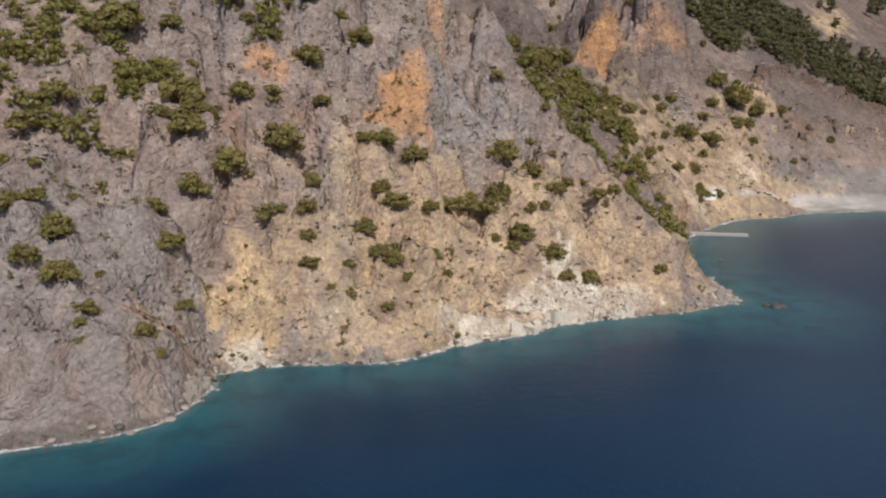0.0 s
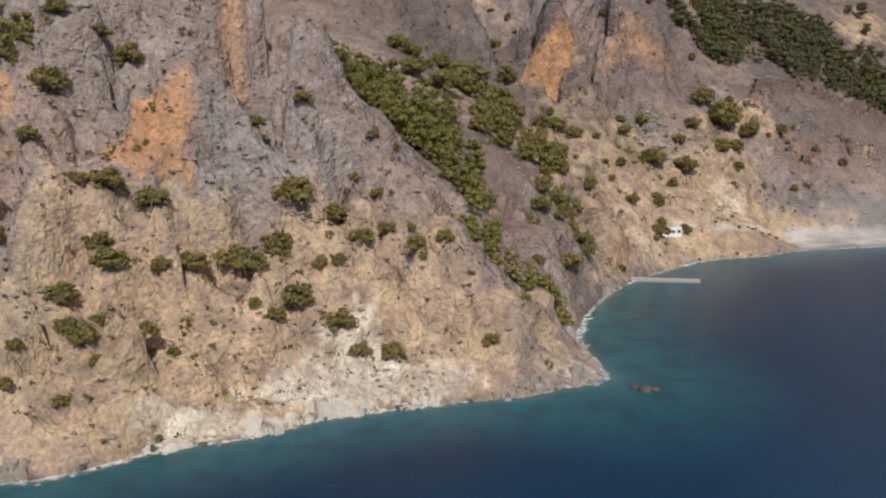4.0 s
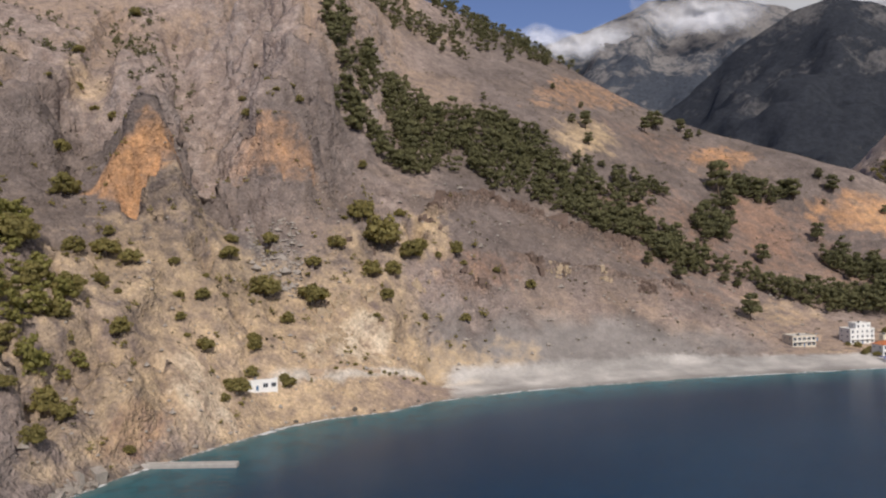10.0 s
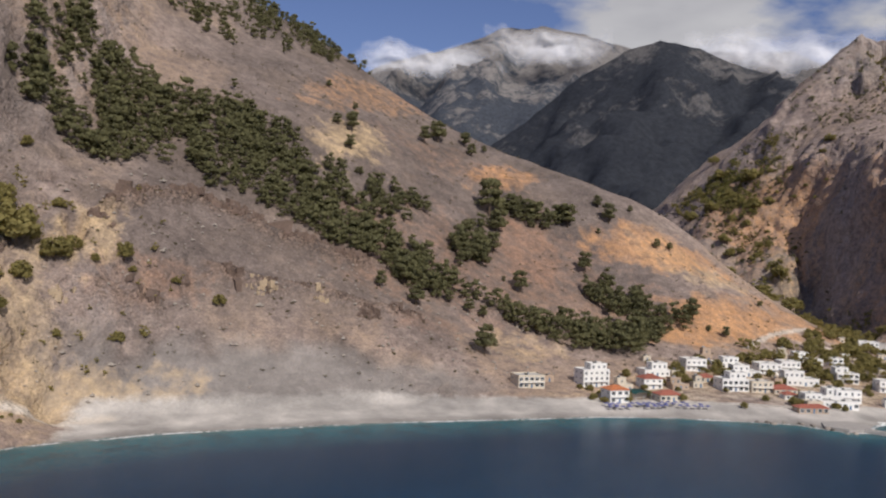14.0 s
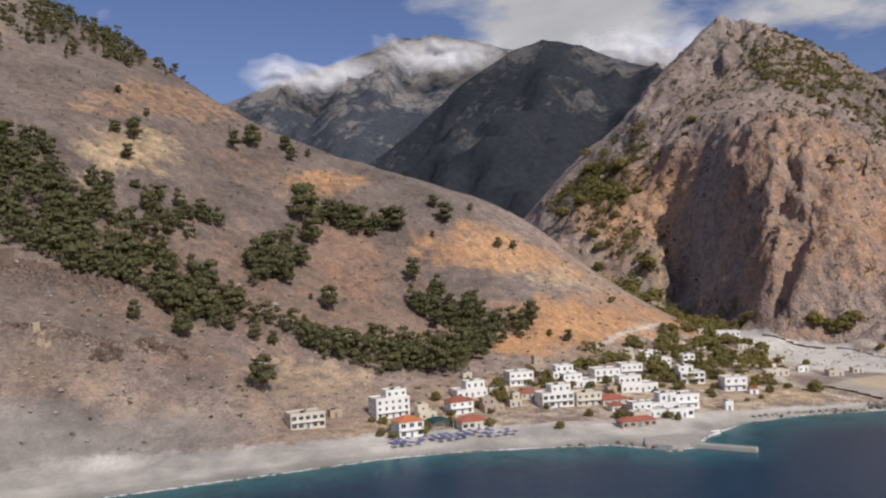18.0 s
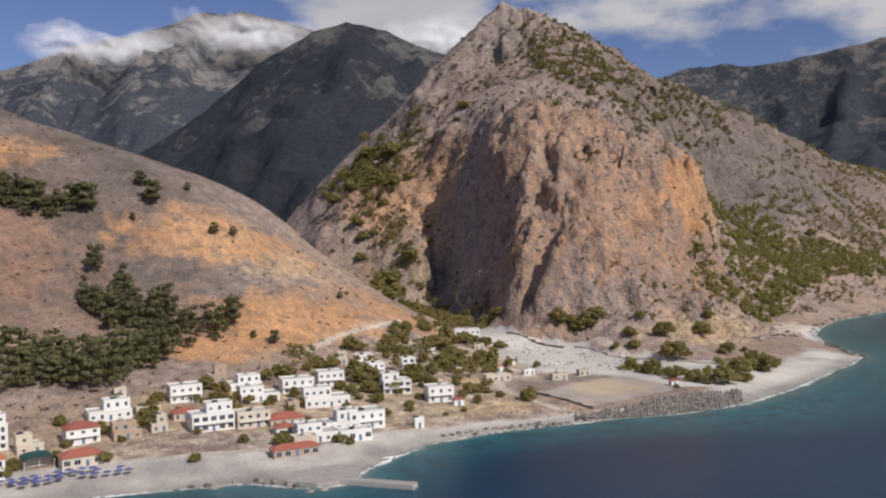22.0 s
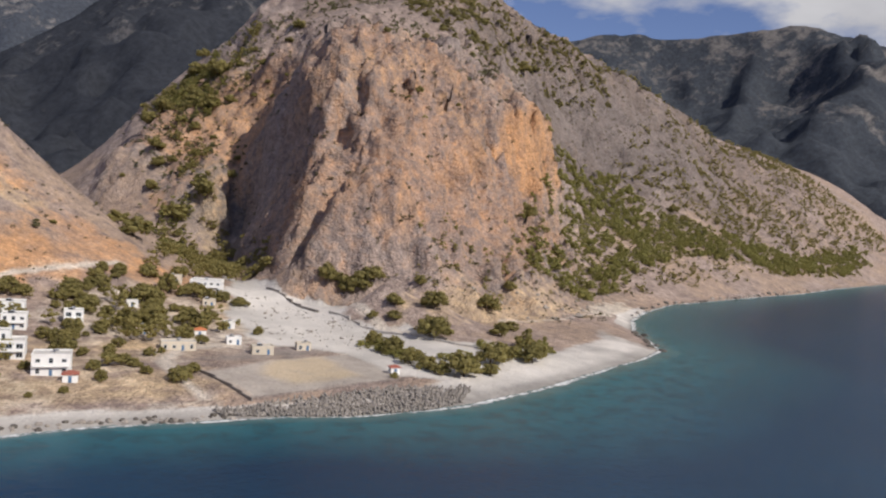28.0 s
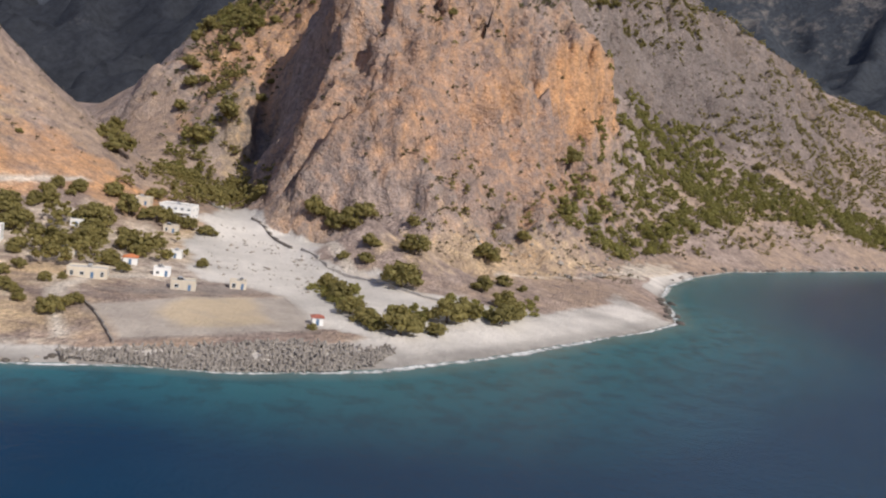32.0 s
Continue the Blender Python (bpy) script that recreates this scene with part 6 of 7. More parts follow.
house(608.3, 653.4, 4.7, 3.2, -7, mat=TANWALL, label="small tan stone house with a flat roof", depth=5)
house(456.8, 643.7, 15.0, 6.2, 8, mat=CREAM, label="unfinished tan two-storey building at the beach's end", open_front=True)
house(471.6, 655.9, 5.5, 3.1, 8, mat=TANWALL, label="small grey shed behind the beach", depth=4)
house(772.1, 776.0, 16.0, 6.2, -30, label="white two-storey hotel beside the dry river bed")
house(756.1, 782.0, 7.5, 3.6, -25, mat=CREAM, label="small cream house beside the river bed")
house(722.3, 671.1, 13.0, 3.2, -14, mat=CREAM, label="long low cream building beside the track", depth=6)
house(752.3, 660.0, 8.5, 3.2, -14, mat=CREAM, label="low cream changing hut beside the sports ground", depth=5)
house(739.5, 696.3, 5.0, 3.0, -14, roof="orange", label="small hut with an orange roof under trees", depth=4)
house(748.6, 680.9, 6.0, 2.9, -14, label="small white hut under trees", depth=4)
house(759.4, 713.1, 5.0, 2.9, -20, label="small white hut beside the river bed", depth=4)
house(785.7, 614.7, 3.6, 2.6, -14, roof="red", label="small hut with a red roof above the breakwater", depth=3)
house(692.4, 710.4, 7.3, 5.8, -12, label="white two-storey house with open verandas", open_front=True)
house(764.4, 752.6, 6.0, 3.2, -25, mat=CREAM, label="small cream house under the valley trees", depth=5)
house(724.0, 742.0, 5.0, 3.0, -15, label="small white hut under dark trees", depth=4)
house(717.6, 699.4, 5.0, 3.0, -14, mat=CREAM, label="small cream hut between trees", depth=4)
house(773.2, 665.9, 6.0, 2.9, -14, mat=CREAM, label="low cream hut beside the river bed", depth=4)
house(165.0, 524.0, 17.0, 4.2, 22, label="low white beach house with a roof terrace above the small jetty", depth=6, open_front=True)


def teal_tavern(x, y):
    root = new("tavern")
    root.location, root.rotation_euler = (x, y, plan_height(x, y) - 0.1), (0, 0, radians(5))
    bm = bmesh.new()
    box(bm, -4.4, 4.4, 0, 5, -1, 2.9, 0.05)
    part("wall", bm, CREAM, root)
    bm = bmesh.new()
    n = 8
    for k in range(n):
        a, b = math.pi * k / n, math.pi * (k + 1) / n
        quad = [(-4.7 * math.cos(a), -4.2, 2.7 + 1.1 * math.sin(a)), (-4.7 * math.cos(b), -4.2, 2.7 + 1.1 * math.sin(b)), (-4.7 * math.cos(b), 5.2, 2.95 + 1.1 * math.sin(b)), (-4.7 * math.cos(a), 5.2, 2.95 + 1.1 * math.sin(a))]
        bm.faces.new([bm.verts.new(p) for p in quad])
    bmesh.ops.solidify(bm, geom=bm.faces[:], thickness=0.12)
    part("awning", bm, AWNING_TEAL, root, "dark teal cloth awning")
    for px in (-4.4, 0.0, 4.4):
        bm = bmesh.new()
        box(bm, px - 0.08, px + 0.08, -4.1, -3.94, -0.6, 2.75)
        part("post", bm, FRAME, root)
    return tagged(root, "beach tavern under a dark teal awning", "tavern", "houses of the village")


teal_tavern(512, 631)
VILLAGE_TREES = [(490, 644, 5), (486, 647, 4), (493, 637, 4), (508, 635, 4), (522, 646, 5), (535, 659, 6), (551, 663, 6), (565, 662, 6), (540, 642, 3.5), (565, 637, 4), (585, 658, 6), (584, 671, 7),
                 (560, 682, 7), (585, 700, 6), (612, 700, 8), (615, 671, 6), (613, 655, 6), (639, 677, 7), (645, 650, 6), (660, 664, 7), (654, 684, 8), (650, 712, 9), (664, 693, 8), (685, 664, 6), (689, 696, 9), (696, 650, 6)]
VILLAGE_TREES += [(594, 608, 4), (610, 601, 4), (577, 619, 5), (636, 631, 4), (654, 639, 5), (661, 620, 3), (671, 622, 3.5), (684, 632, 5), (700, 638, 5), (160, 521, 6), (176, 531, 6), (157, 510, 5), (163, 537, 8), (767, 700, 6), (755, 710, 6), (735, 682, 6)]
VILLAGE_TREES += [(x + tree_rng.uniform(-6, 6), y + tree_rng.uniform(-6, 6), tree_rng.uniform(3.5, 7)) for x, y in ((504, 663), (523, 666), (564, 650), (581, 662), (595, 666), (620, 651), (610, 636), (637, 654), (652, 672), (665, 659), (640, 705), (625, 700), (668, 712), (685, 707), (698, 697), (706, 675), (696, 665), (646, 631), (550, 690), (576, 674))]
VILLAGE_TREES += [(196 + 3.1 * k + tree_rng.uniform(-1, 1), 549 + 1.5 * k + tree_rng.uniform(-2, 2), tree_rng.uniform(1.8, 3.0)) for k in range(14)]
VILLAGE_TREES += [(523, 669, 4.9), (536, 652, 5.5), (552, 673, 5.4), (572, 679, 6.2), (582, 695, 6.5), (582, 677, 4.8), (622, 701, 5.1), (638, 713, 7.8), (578, 645, 4.9), (587, 645, 4.9), (550, 652, 6.7), (557, 607, 4.8), (588, 608, 5.8), (599, 621, 5.2), (597, 614, 5.5), (605, 649, 4.8), (607, 604, 5.4), (658, 676, 7.5), (693, 739, 7.6), (714, 758, 8.8)]
VILLAGE_TREES += [(708, 723, 8.0), (709, 711, 5.8), (686, 686, 7.6), (711, 701, 7.5), (725, 749, 7.2), (689, 730, 5.8), (678, 741, 8.6), (520, 630, 5.0), (502, 624, 5.4), (505, 630, 5.8), (518, 634, 5.6), (531, 622, 5.9), (489, 623, 4.6), (485, 628, 5.6), (677, 689, 6.6), (648, 669, 7.5), (644, 651, 7.0), (653, 700, 5.5), (664, 649, 5.1), (669, 651, 5.4)]
BIG_TREES = [(555, 668, 7), (564, 662, 6), (583, 692, 7), (587, 682, 8), (603, 665, 6), (623, 702, 10), (644, 718, 9), (654, 686, 12), (698, 744, 14), (650, 666, 8), (638, 629, 5.5), (699, 726, 12), (730, 748, 15), (680, 668, 9), (729, 729, 12), (741, 717, 12), (691, 650, 8), (588, 611, 7), (593, 608, 5), (575, 678, 5.5), (627, 655, 5), (641, 669, 6.5), (660, 663, 10), (681, 681, 9), (672, 740, 10), (718, 775, 7), (728, 780, 7), (744, 789, 7.5), (708, 756, 7), (764, 799, 10), (747, 765, 12), (760, 764, 12), (773, 761, 11), (780, 755, 9), (724, 716, 12), (703, 733, 11), (701, 701, 8), (714, 713, 10), (731, 692, 9), (747, 715, 10), (742, 739, 7), (754, 725, 8), (699, 647, 5), (708, 662, 5.5), (715, 636, 7)]
for tx, ty, tw in VILLAGE_TREES + [t for p in BIG_TREES for t in (p, (p[0] + tree_rng.uniform(-7, 7), p[1] + tree_rng.uniform(-7, 7), 0.7 * p[2]))]:
    tree(tx, ty, tw, GREENS, "garden_tree", "round grey-green garden tree between the houses", "garden trees of the village", 0.1)


# ---- shore works ----
def jetty(a, b, width, top, label, name="jetty"):
    """A concrete jetty from the shore out to sea: deck, kerbs and a row of bollards."""
    a, b = Vector((*a, 0)), Vector((*b, 0))
    length = (b - a).length
    root = new(name)
    root.matrix_basis = Matrix.Translation((*a.xy, 0)) @ pose(0, 0, 0, 0, 0, math.degrees(math.atan2(b.y - a.y, b.x - a.x)))
    bm = bmesh.new()
    box(bm, 0, length, -width / 2, width / 2, -6, top, 0.12)
    part("deck", bm, CONCRETE, root)
    for s in (-1, 1):
        bm = bmesh.new()
        box(bm, 0.5, length - 0.2, s * (width / 2 - 0.3) - 0.15, s * (width / 2 - 0.3) + 0.15, top - 0.02, top + 0.22, 0.03)
        part("kerb", bm, CONCRETE, root)
    for k in range(4):
        bm = bmesh.new()
        bmesh.ops.create_cone(bm, cap_ends=True, segments=8, radius1=0.18, radius2=0.24, depth=0.5, matrix=pose(length * (0.35 + 0.2 * k), width / 2 - 0.65, top + 0.23))
        part("bollard", bm, METAL, root)
    return tagged(root, label, "jetty")


jetty((135, 460), (171, 457), 3.0, 1.3, "narrow pale concrete jetty below the beach house")
jetty((591, 566), (607, 547), 3.4, 1.4, "grey concrete jetty at the village harbour")


def slab(name, ring, z0, z1, mat, label, category):
    bm = bmesh.new()
    low, high = [bm.verts.new((x, y, z0)) for x, y in ring], [bm.verts.new((x, y, z1)) for x, y in ring]
    bm.faces.new(list(reversed(low)))
    bm.faces.new(high)
    for k in range(len(ring)):
        j = (k + 1) % len(ring)
        bm.faces.new((low[k], low[j], high[j], high[k]))
    bmesh.ops.recalc_face_normals(bm, faces=bm.faces[:])
    return tagged(part(name, bm, mat), label, category)


slab("quay", [(576, 573), (583, 565), (594, 564), (601, 573), (596, 583), (582, 583)], -3, 1.35, CONCRETE, "pale concrete quay in front of the village", "quay")


def wall_along(name, pts, width, height, mat, label, down=1.5):
    """A low wall that follows the ground, in segments."""
    root = new(name)
    root.location = (*pts[0], plan_height(*pts[0]))
    for (x0, y0), (x1, y1) in zip(pts, pts[1:]):
        n = max(1, int(math.dist((x0, y0), (x1, y1)) / 7))
        for k in range(n):
            ax, ay, bx, by = x0 + (x1 - x0) * k / n, y0 + (y1 - y0) * k / n, x0 + (x1 - x0) * (k + 1) / n, y0 + (y1 - y0) * (k + 1) / n
            length, z = math.dist((ax, ay), (bx, by)), (plan_height(ax, ay) + plan_height(bx, by)) / 2
            bm = bmesh.new()
            box(bm, 0.02, length - 0.02, -width / 2, width / 2, -down, height, 0.05)
            seg = part("segment", bm, mat, root)
            seg.matrix_basis = Matrix.Translation((ax - pts[0][0], ay - pts[0][1], z - root.location.z)) @ pose(0, 0, 0, 0, 0, math.degrees(math.atan2(by - ay, bx - ax)))
    return tagged(root, label, "wall")


wall_along("retaining_wall", [(718, 639), (720, 627), (721, 614), (722, 600)], 0.5, 1.0, CONCRETE_DARK, "dark concrete wall beside the sports ground")
wall_along("river_wall", [(812, 792), (814, 763), (816, 736)], 1.0, 1.1, CONCRETE_DARK, "stone embankment along the dry river bed")
wall_along("river_wall", [(818, 728), (821, 701), (832, 679), (843, 653), (854, 638)], 0.9, 0.9, CONCRETE, "low concrete embankment along the dry river bed")
wall_along("seawall", [(535, 617), (560, 613), (590, 604), (606, 601)], 0.6, 0.8, CONCRETE, "low pale wall between the village and the beach")
wall_along("terrace_wall", [(182, 540), (200, 551), (216, 558)], 0.6, 0.9, TANWALL, "low stone terrace wall beside the beach track")


# ---- breakwater of concrete tetrapods ----
def tetrapod_mesh():
    bm = bmesh.new()
    arms = [Vector((0, 0, 1))] + [Vector((0.943 * math.cos(a), 0.943 * math.sin(a), -0.333)) for a in (0.3, 0.3 + 2.094, 0.3 + 4.189)]
    for d in arms:
        bmesh.ops.create_cone(bm, cap_ends=True, segments=6, radius1=0.46, radius2=0.30, depth=1.35, matrix=Matrix.Translation(d * 0.62) @ d.to_track_quat("Z", "Y").to_matrix().to_4x4())
    me = bpy.data.meshes.new("tetrapod")
    bm.to_mesh(me)
    bm.free()
    me.materials.append(CONCRETE_DARK)
    return me


TETRAPOD = tetrapod_mesh()
rock_rng = random.Random(17)
BREAKWATER = [(713, 594), (727, 596), (749, 595), (769, 597), (788, 594), (799, 589), (790, 581), (774, 577), (745, 579), (727, 586)]
made = 0
while made < 290:
    # two outer rows at even steps, the rest heaped behind them
    row, step = divmod(made, 97)
    bx = 709 + step * 0.96 + rock_rng.uniform(-0.4, 0.4)
    by = float(np.interp(bx, [709, 727, 745, 774, 790, 801], [591.5, 586, 579.5, 576.5, 580, 590])) + row * 1.7 + rock_rng.uniform(-0.5, 0.5)
    made += 1
    pod = new("tetrapod", TETRAPOD)
    s = rock_rng.uniform(0.8, 1.05)
    pod.matrix_basis = pose(bx, by, max(plan_height(bx, by), 0.0) + 0.35 + 0.7 * rock_rng.random(), rock_rng.uniform(-30, 30), rock_rng.uniform(-30, 30), rock_rng.uniform(0, 360)) @ Matrix.Scale(s, 4)
    tagged(pod, "grey-brown concrete tetrapod of the shore breakwater", "tetrapod", "tetrapods of the breakwater")


def heaped_pods(count):
    """The packed tetrapods behind the outer rows, as one mesh."""
    base = np.array([v.co[:] for v in TETRAPOD.vertices])
    rings = [tuple(p.vertices) for p in TETRAPOD.polygons]
    verts, faces = [], []
    while len(verts) < count * len(base):
        bx, by = rock_rng.uniform(707, 801), rock_rng.uniform(577, 600)
        if not inside(BREAKWATER, bx, by):
            continue
        m = np.array(pose(bx, by, max(plan_height(bx, by), 0.0) + 0.3 + 0.5 * rock_rng.random(), rock_rng.uniform(-30, 30), rock_rng.uniform(-30, 30), rock_rng.uniform(0, 360)))
        faces += [tuple(i + len(verts) for i in ring) for ring in rings]
        verts += (base @ m[:3, :3].T + m[:3, 3]).tolist()
    me = bpy.data.meshes.new("tetrapod_heap")
    me.from_pydata(verts, [], faces)
    me.materials.append(CONCRETE_DARK)
    tagged(new("tetrapod_heap", me), "packed heap of grey-brown concrete tetrapods", "tetrapods", kind="stuff")


heaped_pods(420)


# ---- rocks ----
def rock_mesh(seed, mat):
    bm = bmesh.new()
    bmesh.ops.create_icosphere(bm, subdivisions=2, radius=1.0)
    for v in bm.verts:
        v.co *= 1 + 0.35 * noise.noise(v.co * 1.4 + Vector((seed, 0, 0))) + 0.18 * noise.noise(v.co * 3.3 + Vector((0, seed, 0)))
        v.co.z *= 0.7
    me = bpy.data.meshes.new("boulder")
    bm.to_mesh(me)
    bm.free()
    me.materials.append(mat)
    return me


SHORE_ROCKS = [rock_mesh(k * 3.7, BOULDER) for k in range(4)]
WET_ROCKS = [rock_mesh(k * 5.1 + 40, DARKROCK) for k in range(3)]


def boulder(x, y, size, wet=False, z=None, label="grey limestone boulder at the water's edge", group="boulders along the shore"):
    ob = new("boulder", rock_rng.choice(WET_ROCKS if wet else SHORE_ROCKS))
    ob.matrix_basis = pose(x, y, (max(plan_height(x, y), -0.3) if z is None else z) + 0.12 * size, 0, 0, rock_rng.uniform(0, 360)) @ Matrix.Diagonal((size * rock_rng.uniform(0.8, 1.3), size, size * rock_rng.uniform(0.7, 1.1), 1))
    return tagged(ob, label, "boulder", group)


for k in range(0, len(SHORE_FINE)):
    sx, sy = SHORE_FINE[k]
    if -130 < sx < 125 and sy < 345:
        for q in range(3):
            boulder(sx + rock_rng.uniform(-3, 3), sy + rock_rng.uniform(-2, 2), rock_rng.uniform(0.4, 1.3), rock_rng.random() < 0.35)
    elif 105 < sx < 240 and rock_rng.random() < 0.8:
        boulder(sx + rock_rng.uniform(-3, 2), sy + rock_rng.uniform(-1, 4), rock_rng.uniform(0.5, 1.4), rock_rng.random() < 0.3)
    elif 640 < sx < 722:
        for q in range(7):
            boulder(sx + rock_rng.uniform(-4, 4), sy + rock_rng.uniform(1, 5), rock_rng.uniform(0.5, 1.1), rock_rng.random() < 0.5)
    elif 550 < sx < 590:
        for q in range(2):
            boulder(sx + rock_rng.uniform(-4, 4), sy + rock_rng.uniform(-2, 4), rock_rng.uniform(0.7, 1.8), rock_rng.random() < 0.7)
    elif 960 < sx < 1005:
        for q in range(2):
            boulder(sx + rock_rng.uniform(-3, 6), sy + rock_rng.uniform(-1, 4), rock_rng.uniform(1.0, 2.6), True, label="dark rock of the low cape at the river mouth")
    elif 1060 < sx < 1500 and rock_rng.random() < 0.7:
        boulder(sx + rock_rng.uniform(-4, 4), sy + rock_rng.uniform(0, 5), rock_rng.uniform(1.0, 2.6), rock_rng.random() < 0.4)
for rx, ry, rs in ((125, 297, 2.2), (128, 298, 1.3), (122, 299, 1.5), (114, 383, 0.9), (133, 386, 1.0), (119, 398, 1.1)):
    boulder(rx, ry, rs, True, -0.1, "low dark rock awash off the cape", "rocks awash off the cape")


def rubble(name, rings, gap, size, label, seed):
    """Loose stones as one mesh."""
    rng = np.random.default_rng(seed)
    shape = np.array([(1, 0, 0), (0.2, 0.95, 0.1), (-0.9, 0.3, 0), (-0.4, -0.9, 0.1), (0.5, -0.7, -0.1), (0.1, 0.1, 0.75), (0, 0, -0.6)])
    tri = np.array([(0, 1, 5), (1, 2, 5), (2, 3, 5), (3, 4, 5), (4, 0, 5), (1, 0, 6), (2, 1, 6), (3, 2, 6), (4, 3, 6), (0, 4, 6)])
    verts, faces, count = [], [], 0
    for ring in rings:
        xs, ys = [p[0] for p in ring], [p[1] for p in ring]
        for k in range(int((max(xs) - min(xs)) * (max(ys) - min(ys)) / gap ** 2)):
            x, y = rng.uniform(min(xs), max(xs)), rng.uniform(min(ys), max(ys))
            if not inside(ring, x, y):
                continue
            s, a = size * rng.lognormal(0, 0.45), rng.uniform(0, 6.28)
            v = shape * s * rng.uniform(0.7, 1.3, shape.shape)
            c, sn = math.cos(a), math.sin(a)
            verts.append(np.stack([v[:, 0] * c - v[:, 1] * sn + x, v[:, 0] * sn + v[:, 1] * c + y, v[:, 2] + plan_height(x, y) + 0.15 * s], 1))
            faces.append(tri + count)
            count += len(shape)
    me = mesh_from(name, np.concatenate(verts), np.concatenate(faces), BOULDER)
    return tagged(new(name, me), label, "stones", kind="stuff")


rubble("rubble", [[(-130, 165), (-60, 205), (60, 270), (110, 313), (60, 330), (-29, 340), (-129, 310)]], 4.0, 0.55, "loose grey stones on the headland slope", 71)
rubble("rubble", [[(117, 420), (200, 534), (260, 600), (481, 665), (480, 780), (261, 720), (101, 600), (60, 450)]], 7.0, 0.7, "loose stones on the scree slope", 72)
rubble("rubble", [[(850, 735), (964, 694), (1042, 747), (1110, 800), (1060, 830), (930, 750)]], 6.0, 0.8, "loose stones at the mountain's foot", 73)
rubble("rubble", [[(771, 689), (805, 647), (830, 700), (800, 790), (773, 745)]], 5.0, 0.5, "stones strewn over the dry river bed", 74)


def rock_ledge(lines, width, size, gap, mat, label, seed):
    """Broken blocks of an outcrop along lines of the slope, as one mesh."""
    rng = np.random.default_rng(seed)
    cube = np.array([(sx, sy, sz) for sz in (-1, 1) for sy in (-1, 1) for sx in (-1, 1)], float)
    sides = np.array([(0, 2, 3), (0, 3, 1), (4, 5, 7), (4, 7, 6), (0, 1, 5), (0, 5, 4), (2, 6, 7), (2, 7, 3), (0, 4, 6), (0, 6, 2), (1, 3, 7), (1, 7, 5)])
    verts, faces, count = [], [], 0
    for line in lines:
        for x, y in densify(line, gap):
            for q in range(2):
                px, py = x + rng.normal(0, width * 0.45), y + rng.normal(0, width * 0.45)
                if float(vnoise(px / 9, py / 9, seed)) < -0.15:
                    continue
                s, a = 0.8 * size * rng.lognormal(0, 0.5), rng.uniform(0, 6.28)
                v = cube * (s * np.array((rng.uniform(0.6, 1.3), rng.uniform(0.5, 0.9), rng.uniform(0.6, 1.3)))) * rng.uniform(0.55, 1.15, cube.shape)
                c, sn = math.cos(a), math.sin(a)
                verts.append(np.stack([v[:, 0] * c - v[:, 1] * sn + px, v[:, 0] * sn + v[:, 1] * c + py, v[:, 2] + 0.25 * v[:, 0] + plan_height(px, py) - 0.1 * s], 1))
                faces.append(sides + count)
                count += 8
    me = mesh_from("rock_ledge", np.concatenate(verts), np.concatenate(faces), mat)
    return tagged(new("rock_ledge", me), label, "rocks", kind="stuff")


rock_ledge([[(247, 671), (258, 686), (281, 711), (302, 717), (319, 713), (340, 715), (366, 721), (395, 733)], [(238, 666), (250, 660)]], 3.6, 1.25, 0.45, LEDGEROCK, "broken dark red-brown rock ledge across the hillside", 81)
rock_ledge([[(296, 664), (304, 666), (312, 666)], [(263, 636), (269, 637), (275, 637)], [(355, 679), (375, 676), (394, 685), (410, 692)], [(210, 622), (213, 628)], [(193, 614), (202, 620)], [(284, 653), (299, 666), (315, 667), (342, 677), (369, 680), (392, 678)]], 2.5, 1.1, 1.0, LEDGEROCK, "low dark rock outcrops above the scree", 82)
rock_ledge([[(315, 666), (335, 674), (355, 679)], [(232, 619), (239, 625), (250, 630)], [(185, 563), (187, 572), (191, 581), (204, 587), (214, 597)], [(187, 553), (196, 563), (199, 572)]], 3.0, 1.2, 1.1, PALEROCK, "pale ochre rock ledges above the beach house", 83)
rock_ledge([[(-58, 214), (-48, 221), (-38, 223)], [(-4, 233), (6, 244), (25, 254), (38, 267), (52, 274)], [(56, 276), (70, 282), (84, 287)]], 2.6, 0.85, 0.5, WHITEROCK, "pale wave-washed rock along the headland's waterline", 84)
rock_ledge([[(-62, 190), (-62, 204)], [(-36, 223), (-16, 226)], [(86, 288), (101, 299), (113, 306)], [(113, 309), (110, 325), (108, 345)], [(110, 372), (117, 402), (126, 430), (137, 455)]], 2.6, 0.9, 0.6, BOULDER, "grey broken rocks at the foot of the sea cliffs", 85)
rubble("rubble", [[(149, 604), (172, 616), (177, 599), (179, 573), (157, 573), (152, 587)]], 1.5, 0.8, "field of grey boulders on the stony slope", 75)


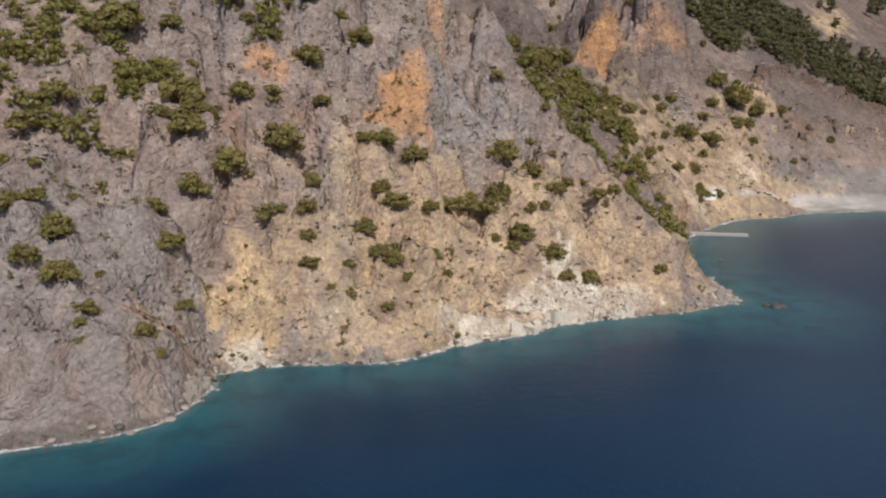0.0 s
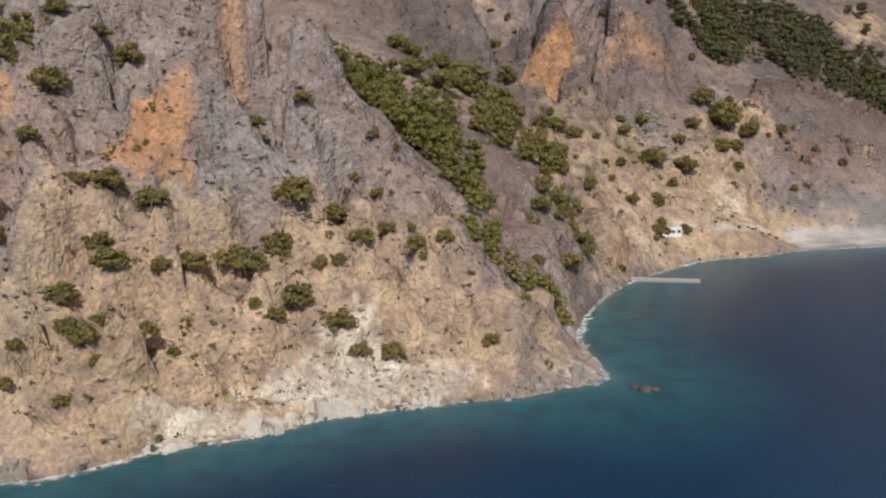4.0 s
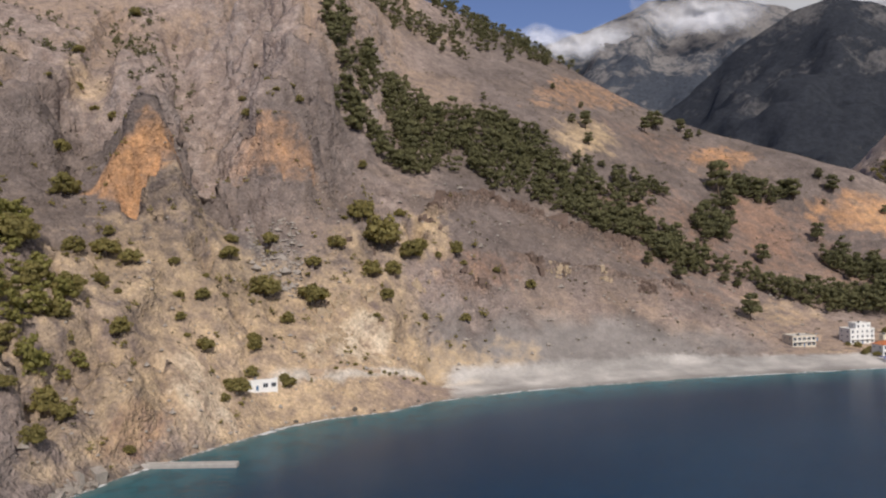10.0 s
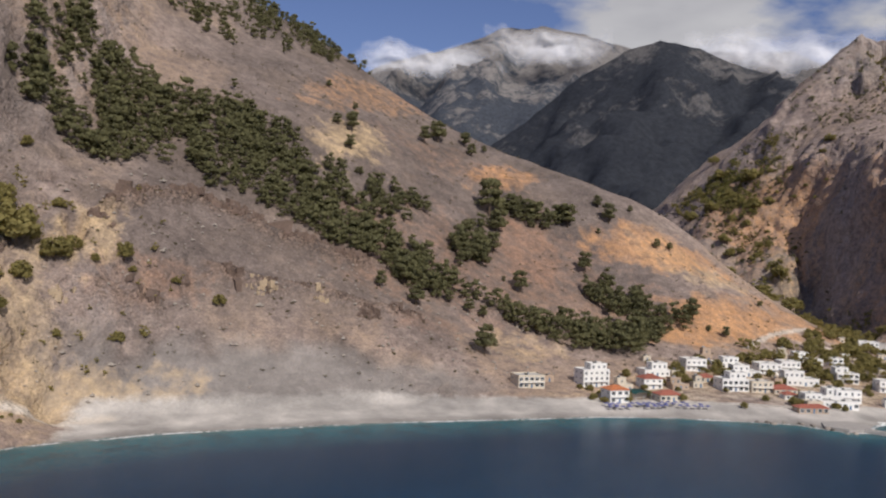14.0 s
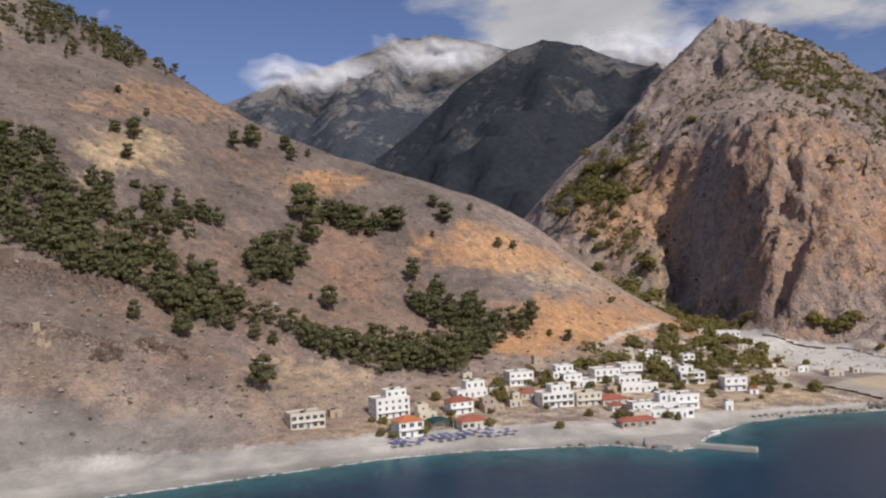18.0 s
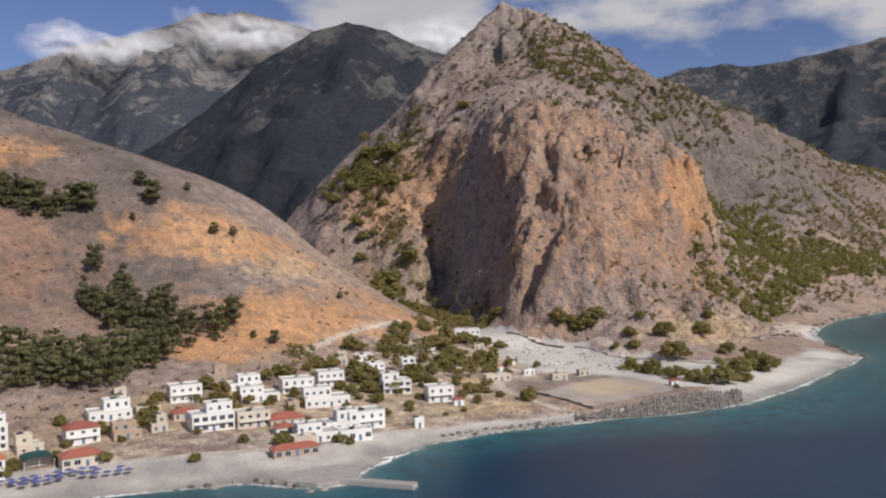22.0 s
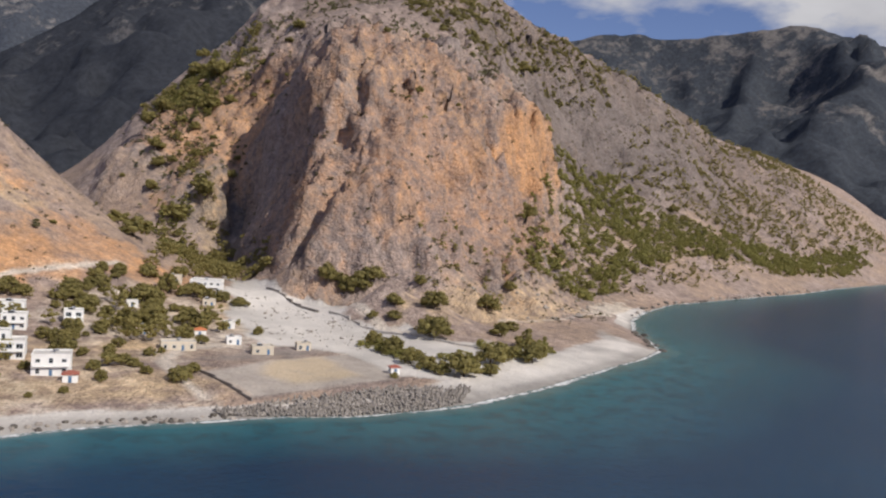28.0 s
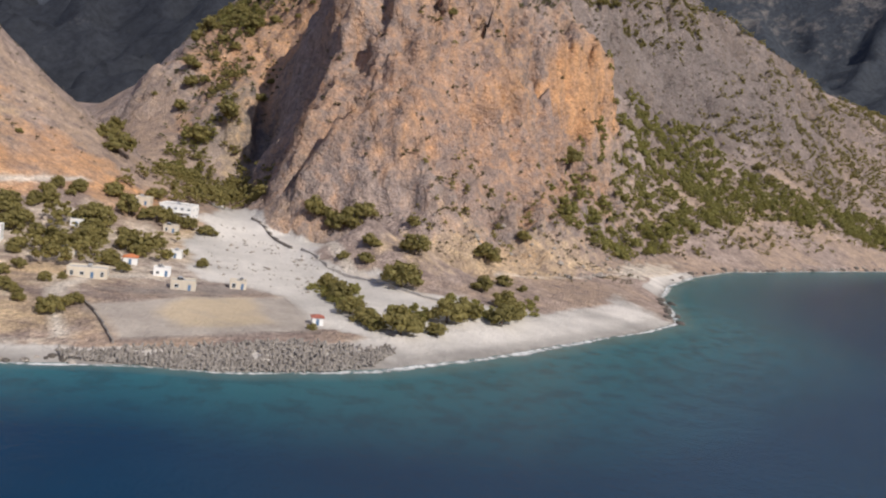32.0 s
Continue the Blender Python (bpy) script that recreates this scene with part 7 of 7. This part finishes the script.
# ---- beach umbrellas and boats ----
def umbrella_master(x, y):
    root = new("beach_umbrella")
    bm = bmesh.new()
    bmesh.ops.create_cone(bm, cap_ends=False, segments=8, radius1=1.45, radius2=0.03, depth=0.6, matrix=pose(0, 0, 2.1))
    bmesh.ops.solidify(bm, geom=bm.faces[:], thickness=0.03)
    part("canopy", bm, UMBRELLA, root)
    bm = bmesh.new()
    bmesh.ops.create_cone(bm, cap_ends=True, segments=6, radius1=0.04, radius2=0.04, depth=2.8, matrix=pose(0, 0, 1.0))
    part("pole", bm, METAL, root)
    root.location = (x, y, plan_height(x, y))
    return tagged(root, "blue beach umbrella on the grey shingle", "umbrella", "umbrellas on the village beach")


first = umbrella_master(487, 616)
for row in range(3):
    for k in range(16):
        ux, uy = 487 + k * 3.3 + 0.8 * (row % 2) + rock_rng.uniform(-0.4, 0.4), 616 - row * 2.6 + rock_rng.uniform(-0.4, 0.4) - max(0, k - 9) * 0.75
        if (row or k) and rock_rng.random() < 0.85:
            copy_thing(first, pose(ux, uy, plan_height(ux, uy), 0, 0, rock_rng.uniform(0, 45)))


def boat(x, y, length, turn, label, z=0.0):
    root = new("boat")
    root.matrix_basis = pose(x, y, z, 0, 0, turn)
    bm = bmesh.new()
    rings = []
    for k in range(7):
        u = k / 6
        w = 0.17 * length * math.sin(math.pi * min(1, 0.25 + 0.75 * (1 - u ** 2.2)) / 2 + 0.0) * (1 - u ** 4)
        px, top = (u - 0.45) * length, 0.10 * length * (1 + 0.5 * u * u)
        rings.append([bm.verts.new((px, -w, top)), bm.verts.new((px, -w * 0.6, -0.05 * length)), bm.verts.new((px, w * 0.6, -0.05 * length)), bm.verts.new((px, w, top))])
    for a, b in zip(rings, rings[1:]):
        for j in range(3):
            bm.faces.new((a[j], a[j + 1], b[j + 1], b[j]))
    bm.faces.new(rings[0])
    bmesh.ops.recalc_face_normals(bm, faces=bm.faces[:])
    bmesh.ops.solidify(bm, geom=bm.faces[:], thickness=0.05)
    part("hull", bm, BOATWHITE, root)
    for px in (-0.2, 0.1):
        bm = bmesh.new()
        box(bm, px * length - 0.15, px * length + 0.15, -0.14 * length, 0.14 * length, 0.06 * length, 0.075 * length)
        part("thwart", bm, FRAME, root)
    return tagged(root, label, "boat", "small boats at the shore")


boat(613, 579, 5.0, 20, "small white open boat moored beside the quay")
boat(616, 584, 4.2, -10, "small white open boat moored beside the quay")
boat(115, 381, 2.2, 30, "tiny white boat in the rocky cove")
boat(112, 363, 2.0, 70, "tiny white boat in the rocky cove")
boat(149, 479, 3.6, 60, "small white boat on the strand by the jetty", plan_height(150, 470) + 0.2)
